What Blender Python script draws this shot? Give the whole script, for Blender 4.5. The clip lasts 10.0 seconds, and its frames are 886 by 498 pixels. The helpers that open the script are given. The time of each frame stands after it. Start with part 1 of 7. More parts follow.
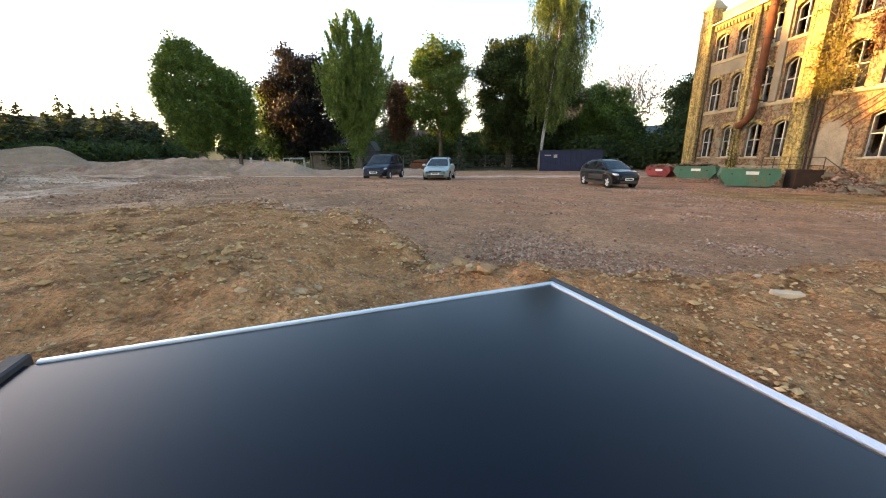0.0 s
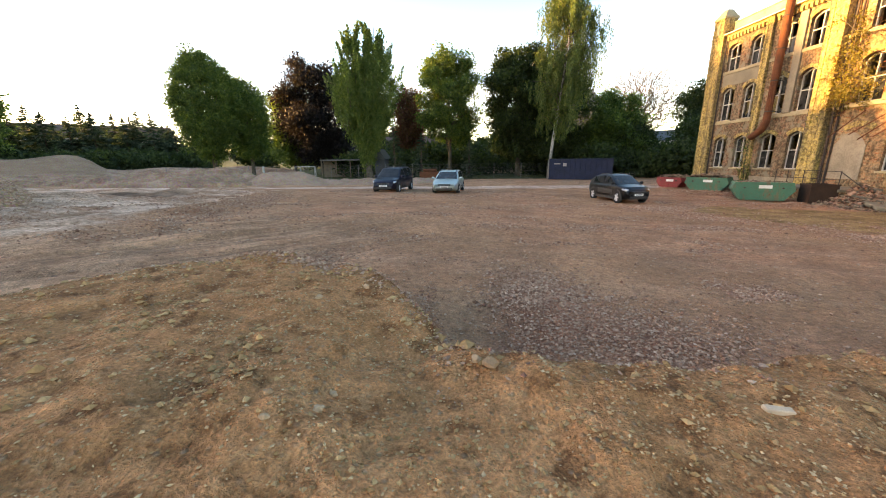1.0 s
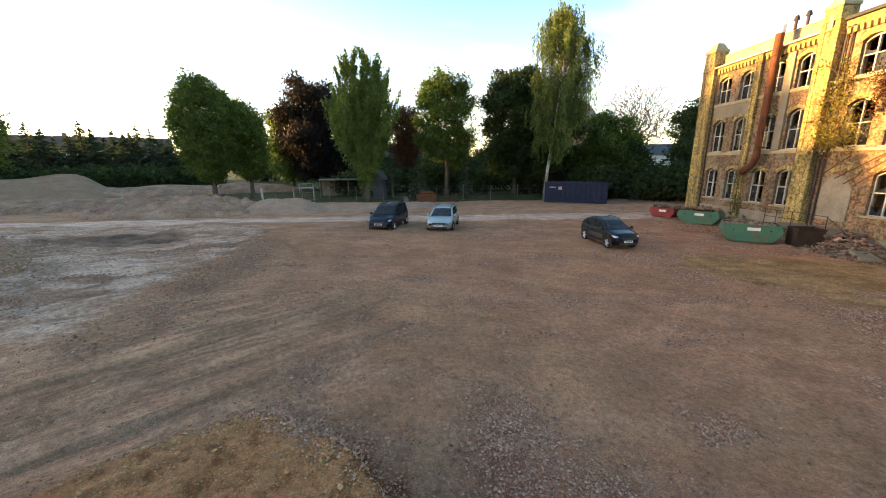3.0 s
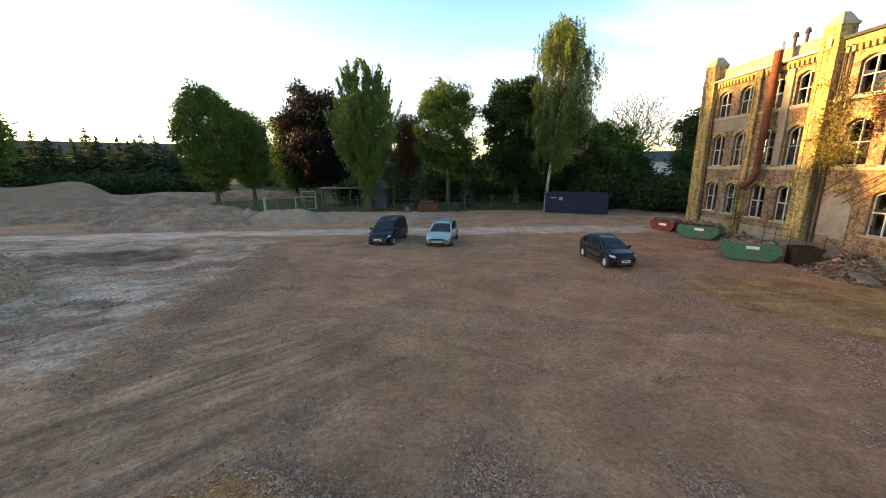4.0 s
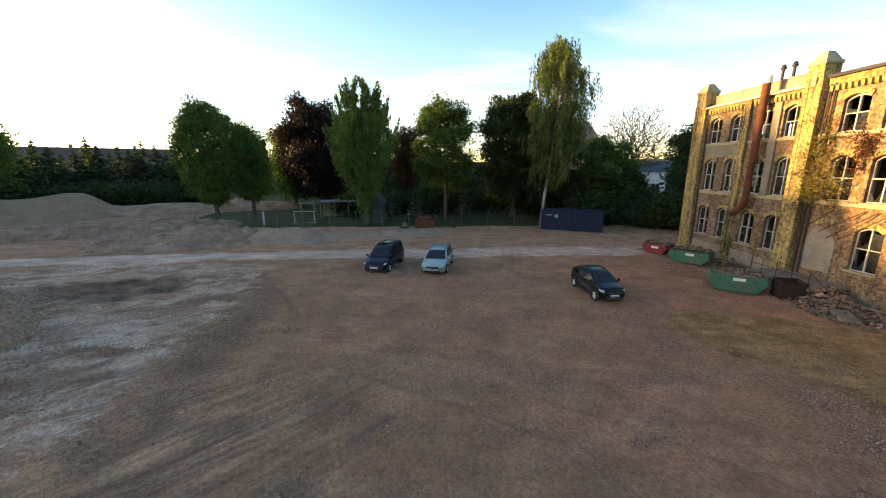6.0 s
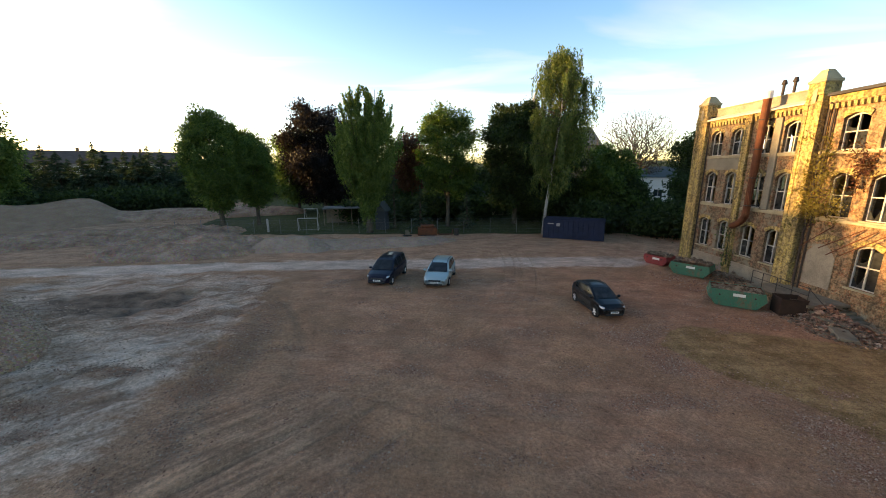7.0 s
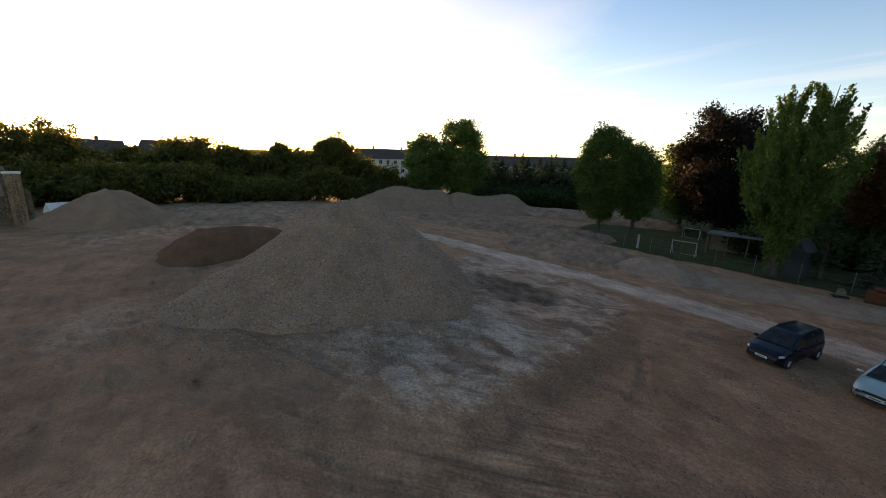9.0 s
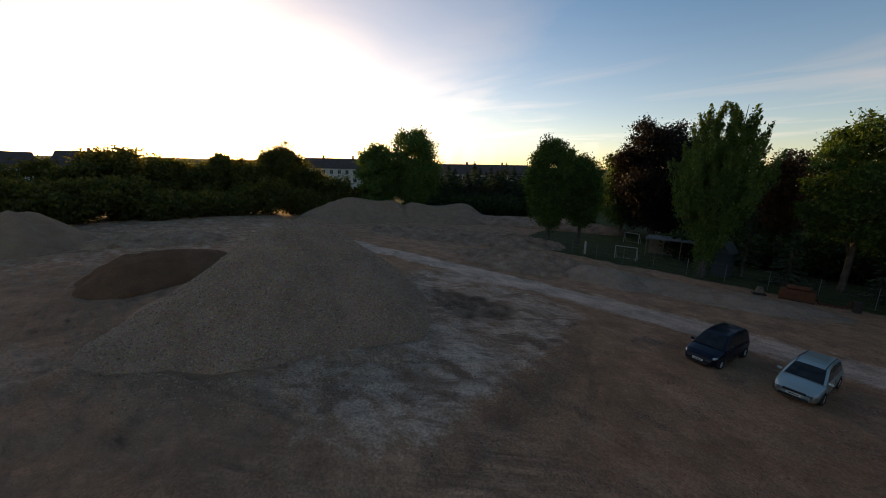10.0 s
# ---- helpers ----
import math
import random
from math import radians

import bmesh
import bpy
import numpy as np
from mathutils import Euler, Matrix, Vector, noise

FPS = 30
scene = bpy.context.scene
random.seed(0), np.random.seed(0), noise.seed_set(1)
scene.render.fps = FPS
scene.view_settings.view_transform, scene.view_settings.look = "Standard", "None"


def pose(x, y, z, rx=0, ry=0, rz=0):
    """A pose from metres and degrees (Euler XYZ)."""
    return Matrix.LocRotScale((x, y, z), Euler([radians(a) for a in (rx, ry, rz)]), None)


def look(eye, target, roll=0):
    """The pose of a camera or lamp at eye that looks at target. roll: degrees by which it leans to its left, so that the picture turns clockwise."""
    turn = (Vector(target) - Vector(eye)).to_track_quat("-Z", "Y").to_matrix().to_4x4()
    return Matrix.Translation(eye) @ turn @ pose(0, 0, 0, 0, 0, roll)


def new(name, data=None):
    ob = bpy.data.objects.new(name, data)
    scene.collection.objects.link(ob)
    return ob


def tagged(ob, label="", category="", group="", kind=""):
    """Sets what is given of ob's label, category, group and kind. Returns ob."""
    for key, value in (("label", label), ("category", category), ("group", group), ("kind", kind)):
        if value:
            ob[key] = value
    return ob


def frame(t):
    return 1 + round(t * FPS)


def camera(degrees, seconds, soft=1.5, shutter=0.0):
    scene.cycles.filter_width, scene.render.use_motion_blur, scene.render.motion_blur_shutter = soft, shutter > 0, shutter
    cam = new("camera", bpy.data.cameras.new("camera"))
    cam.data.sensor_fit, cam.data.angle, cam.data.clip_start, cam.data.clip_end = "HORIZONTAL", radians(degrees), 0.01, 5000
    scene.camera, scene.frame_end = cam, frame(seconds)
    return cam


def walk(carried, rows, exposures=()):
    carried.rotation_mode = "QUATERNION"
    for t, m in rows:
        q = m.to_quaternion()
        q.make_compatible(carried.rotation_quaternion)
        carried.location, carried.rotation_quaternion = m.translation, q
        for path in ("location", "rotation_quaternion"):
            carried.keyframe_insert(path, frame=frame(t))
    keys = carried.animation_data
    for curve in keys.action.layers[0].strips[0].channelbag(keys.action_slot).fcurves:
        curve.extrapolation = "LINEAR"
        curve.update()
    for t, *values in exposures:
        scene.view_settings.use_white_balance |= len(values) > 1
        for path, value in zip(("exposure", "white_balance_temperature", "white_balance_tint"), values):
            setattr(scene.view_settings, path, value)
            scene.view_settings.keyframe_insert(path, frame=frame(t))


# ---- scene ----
cam = camera(101.7, 10.0, 1.0)
PATH = [
    (0, (0.125, 0.097, 1.719), (0.2, 2.033, 1.224), -0.5),
    (0.5, (0.106, 0.114, 1.83), (0.145, 2.054, 1.347), -0.6),
    (1, (0.142, 0.117, 2.37), (0.168, 2.059, 1.891), -0.7),
    (1.5, (0.205, 0.126, 3.093), (0.227, 2.068, 2.615), -0.7),
    (2, (0.314, 0.124, 3.776), (0.344, 2.066, 3.299), -0.8),
    (2.5, (0.412, 0.223, 4.213), (0.445, 2.167, 3.743), -0.8),
    (4, (0.808, 0.424, 5.491), (0.82, 2.374, 5.045), -0.7),
    (4.5, (0.933, 0.406, 5.941), (0.954, 2.356, 5.496), -0.6),
    (5, (1.028, 0.38, 6.406), (1.051, 2.33, 5.963), -0.5),
    (5.5, (1.087, 0.343, 6.839), (1.105, 2.294, 6.398), -0.5),
    (7, (1.162, 0.231, 8.243), (1.163, 2.184, 7.808), -0.4),
    (7.2, (0.973, 0.144, 8.352), (0.833, 2.093, 7.925), -0.2),
    (7.4, (0.882, 0.241, 8.494), (0.454, 2.148, 8.074), 0.2),
    (7.5, (0.888, 0.267, 8.543), (0.321, 2.139, 8.129), 0.3),
    (7.6, (0.895, 0.364, 8.602), (0.133, 2.166, 8.187), 0.3),
    (7.8, (0.913, 0.378, 8.786), (-0.182, 2.0, 8.372), 1.4),
    (8, (0.849, 0.157, 8.961), (-0.524, 1.553, 8.554), 1.3),
    (8.2, (0.872, 0.109, 9.138), (-0.689, 1.287, 8.718), 1.7),
    (8.5, (0.998, 0.255, 9.446), (-0.614, 1.363, 9.032), 1.7),
    (9, (0.952, 0.253, 9.965), (-0.637, 1.379, 9.511), 1.8),
    (9.5, (0.698, 0.351, 10.38), (-0.896, 1.474, 9.935), 1.8),
    (10, (0.685, 0.656, 10.714), (-0.762, 1.973, 10.301), 1.1),
]
EXPOSURES = [(0, 3.85, 11700, 30), (1.2, 3.77, 11600, 30), (2.5, 3.5, 10700, 27), (4.0, 3.24, 9800, 24), (5.5, 2.97, 9200, 22), (7.2, 2.64, 8900, 23), (8.2, 2.32, 9200, 25), (9.0, 1.93, 9200, 26), (10, 1.2, 8700, 25)]
walk(cam, [(t, look(eye, target, roll)) for t, eye, target, roll in PATH], EXPOSURES)

# ---- world and sun ----
SUN_AZ, SUN_EL = 78.0, 3.4          # degrees towards -x from +y, and above the horizon
world = bpy.data.worlds.new("sky")
scene.world = world
world.use_nodes = True
wn = world.node_tree.nodes
sky = wn.new("ShaderNodeTexSky")
sky.sky_type = "NISHITA"
sky.sun_disc = False
sky.sun_elevation, sky.sun_rotation = radians(SUN_EL), radians(-SUN_AZ)
sky.air_density, sky.dust_density, sky.ozone_density = 0.7, 0.6, 1.8
wn["Background"].inputs["Strength"].default_value = 0.15
wl = world.node_tree.links
# clear blue deepened a little, with thin high streaks of cloud
vivid = wn.new("ShaderNodeHueSaturation")
vivid.inputs["Saturation"].default_value = 1.22
wl.new(sky.outputs[0], vivid.inputs["Color"])
sky_high = wn.new("ShaderNodeMapRange")
sky_high.inputs["From Min"].default_value, sky_high.inputs["From Max"].default_value = 0.08, 0.4
sky_blue = wn.new("ShaderNodeMix")
sky_blue.data_type = "RGBA"
wl.new(sky_high.outputs[0], sky_blue.inputs[0])
wl.new(sky.outputs[0], sky_blue.inputs[6])
wl.new(vivid.outputs[0], sky_blue.inputs[7])
sky_way = wn.new("ShaderNodeTexCoord")
sky_split = wn.new("ShaderNodeSeparateXYZ")
wl.new(sky_way.outputs["Generated"], sky_split.inputs[0])
wl.new(sky_split.outputs[2], sky_high.inputs["Value"])
sky_rise = wn.new("ShaderNodeMath")
sky_rise.operation = "MAXIMUM"
sky_rise.inputs[1].default_value = 0.08
wl.new(sky_split.outputs[2], sky_rise.inputs[0])
sky_plane = wn.new("ShaderNodeVectorMath")
sky_plane.operation = "DIVIDE"
wl.new(sky_way.outputs["Generated"], sky_plane.inputs[0])
wl.new(sky_rise.outputs[0], sky_plane.inputs[1])
sky_turn = wn.new("ShaderNodeMapping")
sky_turn.inputs["Rotation"].default_value = (0, 0, radians(28))
sky_turn.inputs["Scale"].default_value = (0.6, 1.2, 0.0)
wl.new(sky_plane.outputs[0], sky_turn.inputs[0])
wisps = wn.new("ShaderNodeTexNoise")
wisps.inputs["Scale"].default_value, wisps.inputs["Detail"].default_value, wisps.inputs["Roughness"].default_value = 0.55, 5.0, 0.5
wisps.inputs["Distortion"].default_value = 0.6
wl.new(sky_turn.outputs[0], wisps.inputs["Vector"])
veil = wn.new("ShaderNodeMapRange")
veil.inputs["From Min"].default_value, veil.inputs["From Max"].default_value, veil.inputs["To Max"].default_value = 0.48, 0.85, 0.5
wl.new(wisps.outputs[0], veil.inputs["Value"])
cloud_grey = wn.new("ShaderNodeRGBToBW")
wl.new(sky.outputs[0], cloud_grey.inputs[0])
cloud_lit = wn.new("ShaderNodeMath")
cloud_lit.operation = "MULTIPLY"
cloud_lit.inputs[1].default_value = 1.7
wl.new(cloud_grey.outputs[0], cloud_lit.inputs[0])
sky_mix = wn.new("ShaderNodeMix")
sky_mix.data_type = "RGBA"
wl.new(veil.outputs[0], sky_mix.inputs[0])
wl.new(sky_blue.outputs[2], sky_mix.inputs[6])
wl.new(cloud_lit.outputs[0], sky_mix.inputs[7])
wl.new(sky_mix.outputs[2], wn["Background"].inputs["Color"])
SUN_DIR = Vector((-math.sin(radians(SUN_AZ)) * math.cos(radians(SUN_EL)), math.cos(radians(SUN_AZ)) * math.cos(radians(SUN_EL)), math.sin(radians(SUN_EL))))
sun_data = bpy.data.lights.new("sun", "SUN")
sun_data.energy, sun_data.angle, sun_data.color = 2.2, radians(0.6), (1.0, 0.76, 0.36)
sun = new("sun", sun_data)
sun.matrix_world = look(SUN_DIR * 200, (0, 0, 0))

# ---- small tools ----
def lattice(ix, iy, seed):
    h = (ix.astype(np.int64) * 374761393 + iy.astype(np.int64) * 668265263 + seed * 974634777) & 0xFFFFFFFF
    h = ((h ^ (h >> 13)) * 1274126177) & 0xFFFFFFFF
    return ((h ^ (h >> 16)) & 0xFFFF) / 65535.0


def vnoise(x, y, seed=0):
    """Value noise from -1 to 1 for arrays of places."""
    x, y = np.asarray(x, float), np.asarray(y, float)
    ix, iy = np.floor(x), np.floor(y)
    fx, fy = x - ix, y - iy
    fx, fy = fx * fx * (3 - 2 * fx), fy * fy * (3 - 2 * fy)
    a, b = lattice(ix, iy, seed), lattice(ix + 1, iy, seed)
    c, d = lattice(ix, iy + 1, seed), lattice(ix + 1, iy + 1, seed)
    return ((a * (1 - fx) + b * fx) * (1 - fy) + (c * (1 - fx) + d * fx) * fy) * 2 - 1


def fractal(x, y, scale, octaves=4, seed=0):
    total, amp = 0.0, 1.0
    for k in range(octaves):
        total = total + amp * vnoise(np.asarray(x) * scale + 17.3 * k, np.asarray(y) * scale - 9.1 * k, seed + k)
        scale, amp = scale * 2.03, amp * 0.5
    return total / 1.9


def smooth(a, b, t):
    t = np.clip((np.asarray(t, float) - a) / (b - a), 0, 1)
    return t * t * (3 - 2 * t)


def mesh_of(name, verts, faces, material=None, shade=False):
    me = bpy.data.meshes.new(name)
    me.from_pydata([tuple(v) for v in verts], [], [tuple(f) for f in faces])
    me.validate()
    if material:
        me.materials.append(material)
    if shade:
        me.polygons.foreach_set("use_smooth", [True] * len(me.polygons))
    me.update()
    return me


def quick_mesh(name, verts, faces, material=None, shade=False):
    """A mesh from arrays: verts n x 3, faces m x k."""
    verts, faces = np.asarray(verts, np.float32), np.asarray(faces, np.int32)
    m, k = faces.shape
    me = bpy.data.meshes.new(name)
    me.vertices.add(len(verts))
    me.vertices.foreach_set("co", verts.ravel())
    me.loops.add(m * k)
    me.loops.foreach_set("vertex_index", faces.ravel())
    me.polygons.add(m)
    me.polygons.foreach_set("loop_start", np.arange(0, m * k, k, dtype=np.int32))
    me.polygons.foreach_set("loop_total", np.full(m, k, np.int32))
    me.polygons.foreach_set("use_smooth", np.full(m, bool(shade)))
    if material:
        me.materials.append(material)
    me.update(calc_edges=True)
    return me


def part(name, bm, material, parent=None, label="", shade=False):
    """Link a bmesh, or a mesh, as one object under a thing or a part."""
    if isinstance(bm, bmesh.types.BMesh):
        bmesh.ops.recalc_face_normals(bm, faces=bm.faces)
        me = bpy.data.meshes.new(name)
        bm.to_mesh(me)
        bm.free()
        me.materials.append(material)
        if shade:
            me.polygons.foreach_set("use_smooth", [True] * len(me.polygons))
    else:
        me = bm
    ob = new(name, me)
    ob.parent = parent
    return tagged(ob, label)


def thing(name, m, label, category, group="", kind=""):
    ob = new(name)
    ob.empty_display_size = 0.2
    ob.matrix_basis = m
    return tagged(ob, label, category, group, kind)


def box(bm, x0, x1, y0, y1, z0, z1, bevel=0.0, m=None):
    r = bmesh.ops.create_cube(bm, size=1)
    vs = r["verts"]
    for v in vs:
        v.co = Vector(((x0 + x1) / 2 + v.co.x * (x1 - x0), (y0 + y1) / 2 + v.co.y * (y1 - y0), (z0 + z1) / 2 + v.co.z * (z1 - z0)))
    if m is not None:
        bmesh.ops.transform(bm, matrix=m, verts=vs)
    if bevel > 0:
        edges = list({e for v in vs for e in v.link_edges})
        bmesh.ops.bevel(bm, geom=edges, offset=bevel, segments=1, affect="EDGES")
    return bm


def boxed(*a, **k):
    return box(bmesh.new(), *a, **k)


def tube(bm, points, radii, sides=8, cap=True):
    """A tapered tube along points."""
    pts = [Vector(p) for p in points]
    rings = []
    for i, p in enumerate(pts):
        d = (pts[min(i + 1, len(pts) - 1)] - pts[max(i - 1, 0)]).normalized()
        side = d.cross(Vector((0, 0, 1)))
        if side.length < 0.05:
            side = d.cross(Vector((1, 0, 0)))
        side.normalize()
        up = side.cross(d)
        r = radii[i] if hasattr(radii, "__len__") else radii
        rings.append([bm.verts.new(p + (side * math.cos(2 * math.pi * k / sides) + up * math.sin(2 * math.pi * k / sides)) * r) for k in range(sides)])
    for a, b in zip(rings, rings[1:]):
        for k in range(sides):
            bm.faces.new((a[k], a[(k + 1) % sides], b[(k + 1) % sides], b[k]))
    if cap:
        bm.faces.new(rings[0][::-1])
        bm.faces.new(rings[-1])
    return bm


def prism(bm, outline, y0, y1):
    """An outline in x and z, drawn out along y."""
    a = [bm.verts.new((x, y0, z)) for x, z in outline]
    b = [bm.verts.new((x, y1, z)) for x, z in outline]
    n = len(outline)
    bm.faces.new(a)
    bm.faces.new(b[::-1])
    for i in range(n):
        bm.faces.new((a[i], b[i], b[(i + 1) % n], a[(i + 1) % n]))
    return bm


# ---- materials ----
class Nodes:
    def __init__(self, name):
        self.mat = bpy.data.materials.new(name)
        self.mat.use_nodes = True
        self.t = self.mat.node_tree
        self.b = self.t.nodes["Principled BSDF"]
        self.coord = self.t.nodes.new("ShaderNodeTexCoord")

    def put(self, socket, value):
        if hasattr(value, "is_output"):
            self.t.links.new(value, socket)
        elif isinstance(value, tuple) and len(value) == 3 and socket.type == "RGBA":
            socket.default_value = (*value, 1)
        else:
            socket.default_value = value

    def set(self, **k):
        for key, v in k.items():
            self.put(self.b.inputs[key.replace("_", " ")], v)
        return self

    def add(self, kind, out=0, props=(), **k):
        n = self.t.nodes.new(kind)
        for key, v in dict(props).items():
            setattr(n, key, v)
        for key, v in k.items():
            self.put(n.inputs[key.replace("_", " ")], v)
        return n.outputs[out]

    def noise(self, scale, detail=4.0, rough=0.55, vector=None, out=0):
        return self.add("ShaderNodeTexNoise", out, Vector=vector or self.coord.outputs["Object"], Scale=scale, Detail=detail, Roughness=rough)

    def ramp(self, fac, *stops):
        n = self.t.nodes.new("ShaderNodeValToRGB")
        while len(n.color_ramp.elements) < len(stops):
            n.color_ramp.elements.new(0.5)
        for e, (p, c) in zip(n.color_ramp.elements, stops):
            e.position = p
            e.color = (*c, 1) if isinstance(c, tuple) else (c, c, c, 1)
        self.put(n.inputs[0], fac)
        return n.outputs[0]

    def mix(self, fac, a, b, kind="MIX"):
        n = self.t.nodes.new("ShaderNodeMix")
        n.data_type, n.blend_type = "RGBA", kind
        self.put(n.inputs[0], fac)
        self.put(n.inputs[6], a)
        self.put(n.inputs[7], b)
        return n.outputs[2]

    def math(self, op, a, b=0.5):
        n = self.t.nodes.new("ShaderNodeMath")
        n.operation = op
        self.put(n.inputs[0], a)
        self.put(n.inputs[1], b)
        return n.outputs[0]

    def attr(self, name, out=2):
        n = self.t.nodes.new("ShaderNodeAttribute")
        n.attribute_name = name
        return n.outputs[out]

    def bump(self, height, strength=0.5, distance=0.02):
        n = self.t.nodes.new("ShaderNodeBump")
        n.inputs["Strength"].default_value, n.inputs["Distance"].default_value = strength, distance
        self.put(n.inputs["Height"], height)
        self.put(self.b.inputs["Normal"], n.outputs[0])
        return self


def plain(name, colour, rough=0.6, metal=0.0, vary=0.25, scale=6.0, bump=0.15, spec=0.5):
    """A surface of one colour with stains and grain at two scales."""
    n = Nodes(name)
    big, fine = n.noise(scale), n.noise(scale * 14, 3)
    dark = tuple(c * (1 - vary) for c in colour)
    light = tuple(min(1, c * (1 + vary)) for c in colour)
    c = n.mix(0.3, n.ramp(big, (0.3, dark), (0.7, light)), n.ramp(fine, (0.35, dark), (0.65, light)))
    n.set(Base_Color=c, Roughness=n.ramp(big, (0.3, max(0, rough - 0.08)), (0.7, min(1, rough + 0.08))), Metallic=metal, Specular_IOR_Level=spec)
    return n.bump(fine, bump, 0.01).mat


# tyre tracks as arcs: centre, radius and half width
TRACKS = ((-17.6, 11.1, 11.3, 0.34), (-17.6, 11.1, 13.1, 0.3), (-32.7, 36.1, 39.7, 0.16), (-32.7, 36.1, 40.5, 0.13), (-32.7, 36.1, 41.1, 0.2), (-32.7, 36.1, 42.1, 0.15), (-45, 70, 72.6, 0.25), (-60, 46, 58.3, 0.2), (-60, 46, 60.0, 0.2), (-18, -30, 44.5, 0.2), (-18, -30, 46.2, 0.2))


def ground_material():
    n = Nodes("site_ground")
    here = n.coord.outputs["Object"]
    streak = n.add("ShaderNodeMapping", 0, Vector=here, Rotation=(0, 0, radians(-35)), Scale=(0.45, 1.5, 1.0))
    tread = n.add("ShaderNodeMapping", 0, Vector=here, Rotation=(0, 0, radians(28)), Scale=(0.4, 1.9, 1.0))
    big, mid, fine, grit = n.noise(0.16, 5), n.noise(1.1, 5, 0.6), n.noise(9, 4, 0.6), n.noise(45, 3, 0.65)
    lane, ruts = n.noise(0.9, 6, 0.65, streak), n.noise(1.0, 5, 0.6, tread)
    stones = n.add("ShaderNodeTexVoronoi", 0, Vector=here, Scale=13.0, Randomness=1.0)
    stone_c = n.add("ShaderNodeTexVoronoi", 1, Vector=here, Scale=13.0, Randomness=1.0)
    speck = n.ramp(stones, (0.10, 1.0), (0.28, 0.0))
    pink = n.mix(n.ramp(mid, (0.3, 0.0), (0.7, 1.0)), (0.285, 0.15, 0.087), (0.395, 0.222, 0.132))
    pink = n.mix(n.ramp(lane, (0.46, 0.0), (0.62, 0.55)), pink, (0.40, 0.255, 0.165))
    pink = n.mix(n.ramp(ruts, (0.52, 0.0), (0.66, 0.5)), pink, (0.24, 0.145, 0.09))
    pink = n.mix(n.ramp(big, (0.42, 0.0), (0.62, 0.55)), pink, (0.30, 0.185, 0.10))
    field = n.mix(n.ramp(n.mix(0.6, lane, mid), (0.36, 0.0), (0.64, 1.0)), (0.305, 0.173, 0.102), (0.435, 0.27, 0.168))
    ochre = n.mix(n.ramp(mid, (0.3, 0.0), (0.7, 1.0)), (0.28, 0.138, 0.06), (0.425, 0.214, 0.098))
    clots = n.noise(3.4, 7, 0.72)
    ochre = n.mix(n.ramp(clots, (0.39, 0.9), (0.485, 0.0)), ochre, (0.165, 0.074, 0.03))
    ochre = n.mix(n.ramp(n.noise(5.2, 6, 0.7), (0.55, 0.0), (0.68, 0.6)), ochre, (0.45, 0.275, 0.14))
    slab_run = n.add("ShaderNodeMapping", 0, (("vector_type", "TEXTURE"),), Vector=here, Rotation=(0, 0, radians(40)), Scale=(2.6, 0.8, 1.0))
    slabs = n.noise(0.75, 8, 0.66, slab_run)
    pale = n.mix(n.ramp(slabs, (0.40, 0.0), (0.47, 0.35), (0.50, 0.9), (0.64, 1.0)), (0.25, 0.155, 0.10), (0.56, 0.43, 0.32))
    pale = n.mix(n.ramp(n.noise(0.33, 5, 0.6), (0.44, 0.0), (0.56, 0.7)), pale, (0.46, 0.365, 0.285))
    pale = n.mix(n.ramp(n.noise(1.6, 7, 0.72, slab_run), (0.38, 0.75), (0.47, 0.0)), pale, (0.19, 0.125, 0.08))
    yellow = n.mix(n.ramp(n.mix(0.5, mid, ruts), (0.38, 0.0), (0.62, 1.0)), (0.19, 0.122, 0.05), (0.38, 0.262, 0.125))
    yellow = n.mix(n.ramp(n.noise(2.6, 5, 0.7), (0.5, 0.0), (0.66, 0.7)), yellow, (0.19, 0.105, 0.052))
    grass = n.mix(mid, (0.024, 0.036, 0.01), (0.06, 0.078, 0.025))
    road = n.mix(n.ramp(lane, (0.35, 0.0), (0.65, 1.0)), (0.38, 0.29, 0.22), (0.56, 0.445, 0.35))
    dark = n.mix(n.ramp(n.noise(1.3, 7, 0.7), (0.35, 0.0), (0.65, 1.0)), (0.085, 0.058, 0.04), (0.225, 0.155, 0.105))
    stony = n.mix(mid, (0.215, 0.10, 0.06), (0.325, 0.168, 0.105))
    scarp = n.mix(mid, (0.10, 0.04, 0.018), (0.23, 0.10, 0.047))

    def mask(name, soft=0.3):
        ragged = n.math("ADD", n.attr(name), n.math("MULTIPLY", n.math("SUBTRACT", n.mix(0.5, lane, n.mix(0.5, mid, fine)), 0.5), 1.6))
        return n.ramp(ragged, (0.5 - soft / 2, 0.0), (0.5 + soft / 2, 1.0))

    c = pink
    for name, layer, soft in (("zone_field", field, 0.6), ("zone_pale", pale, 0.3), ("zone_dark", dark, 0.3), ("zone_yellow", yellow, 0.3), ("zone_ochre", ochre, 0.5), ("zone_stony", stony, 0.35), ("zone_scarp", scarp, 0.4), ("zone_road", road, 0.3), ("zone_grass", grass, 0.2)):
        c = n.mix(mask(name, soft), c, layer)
    trail = None
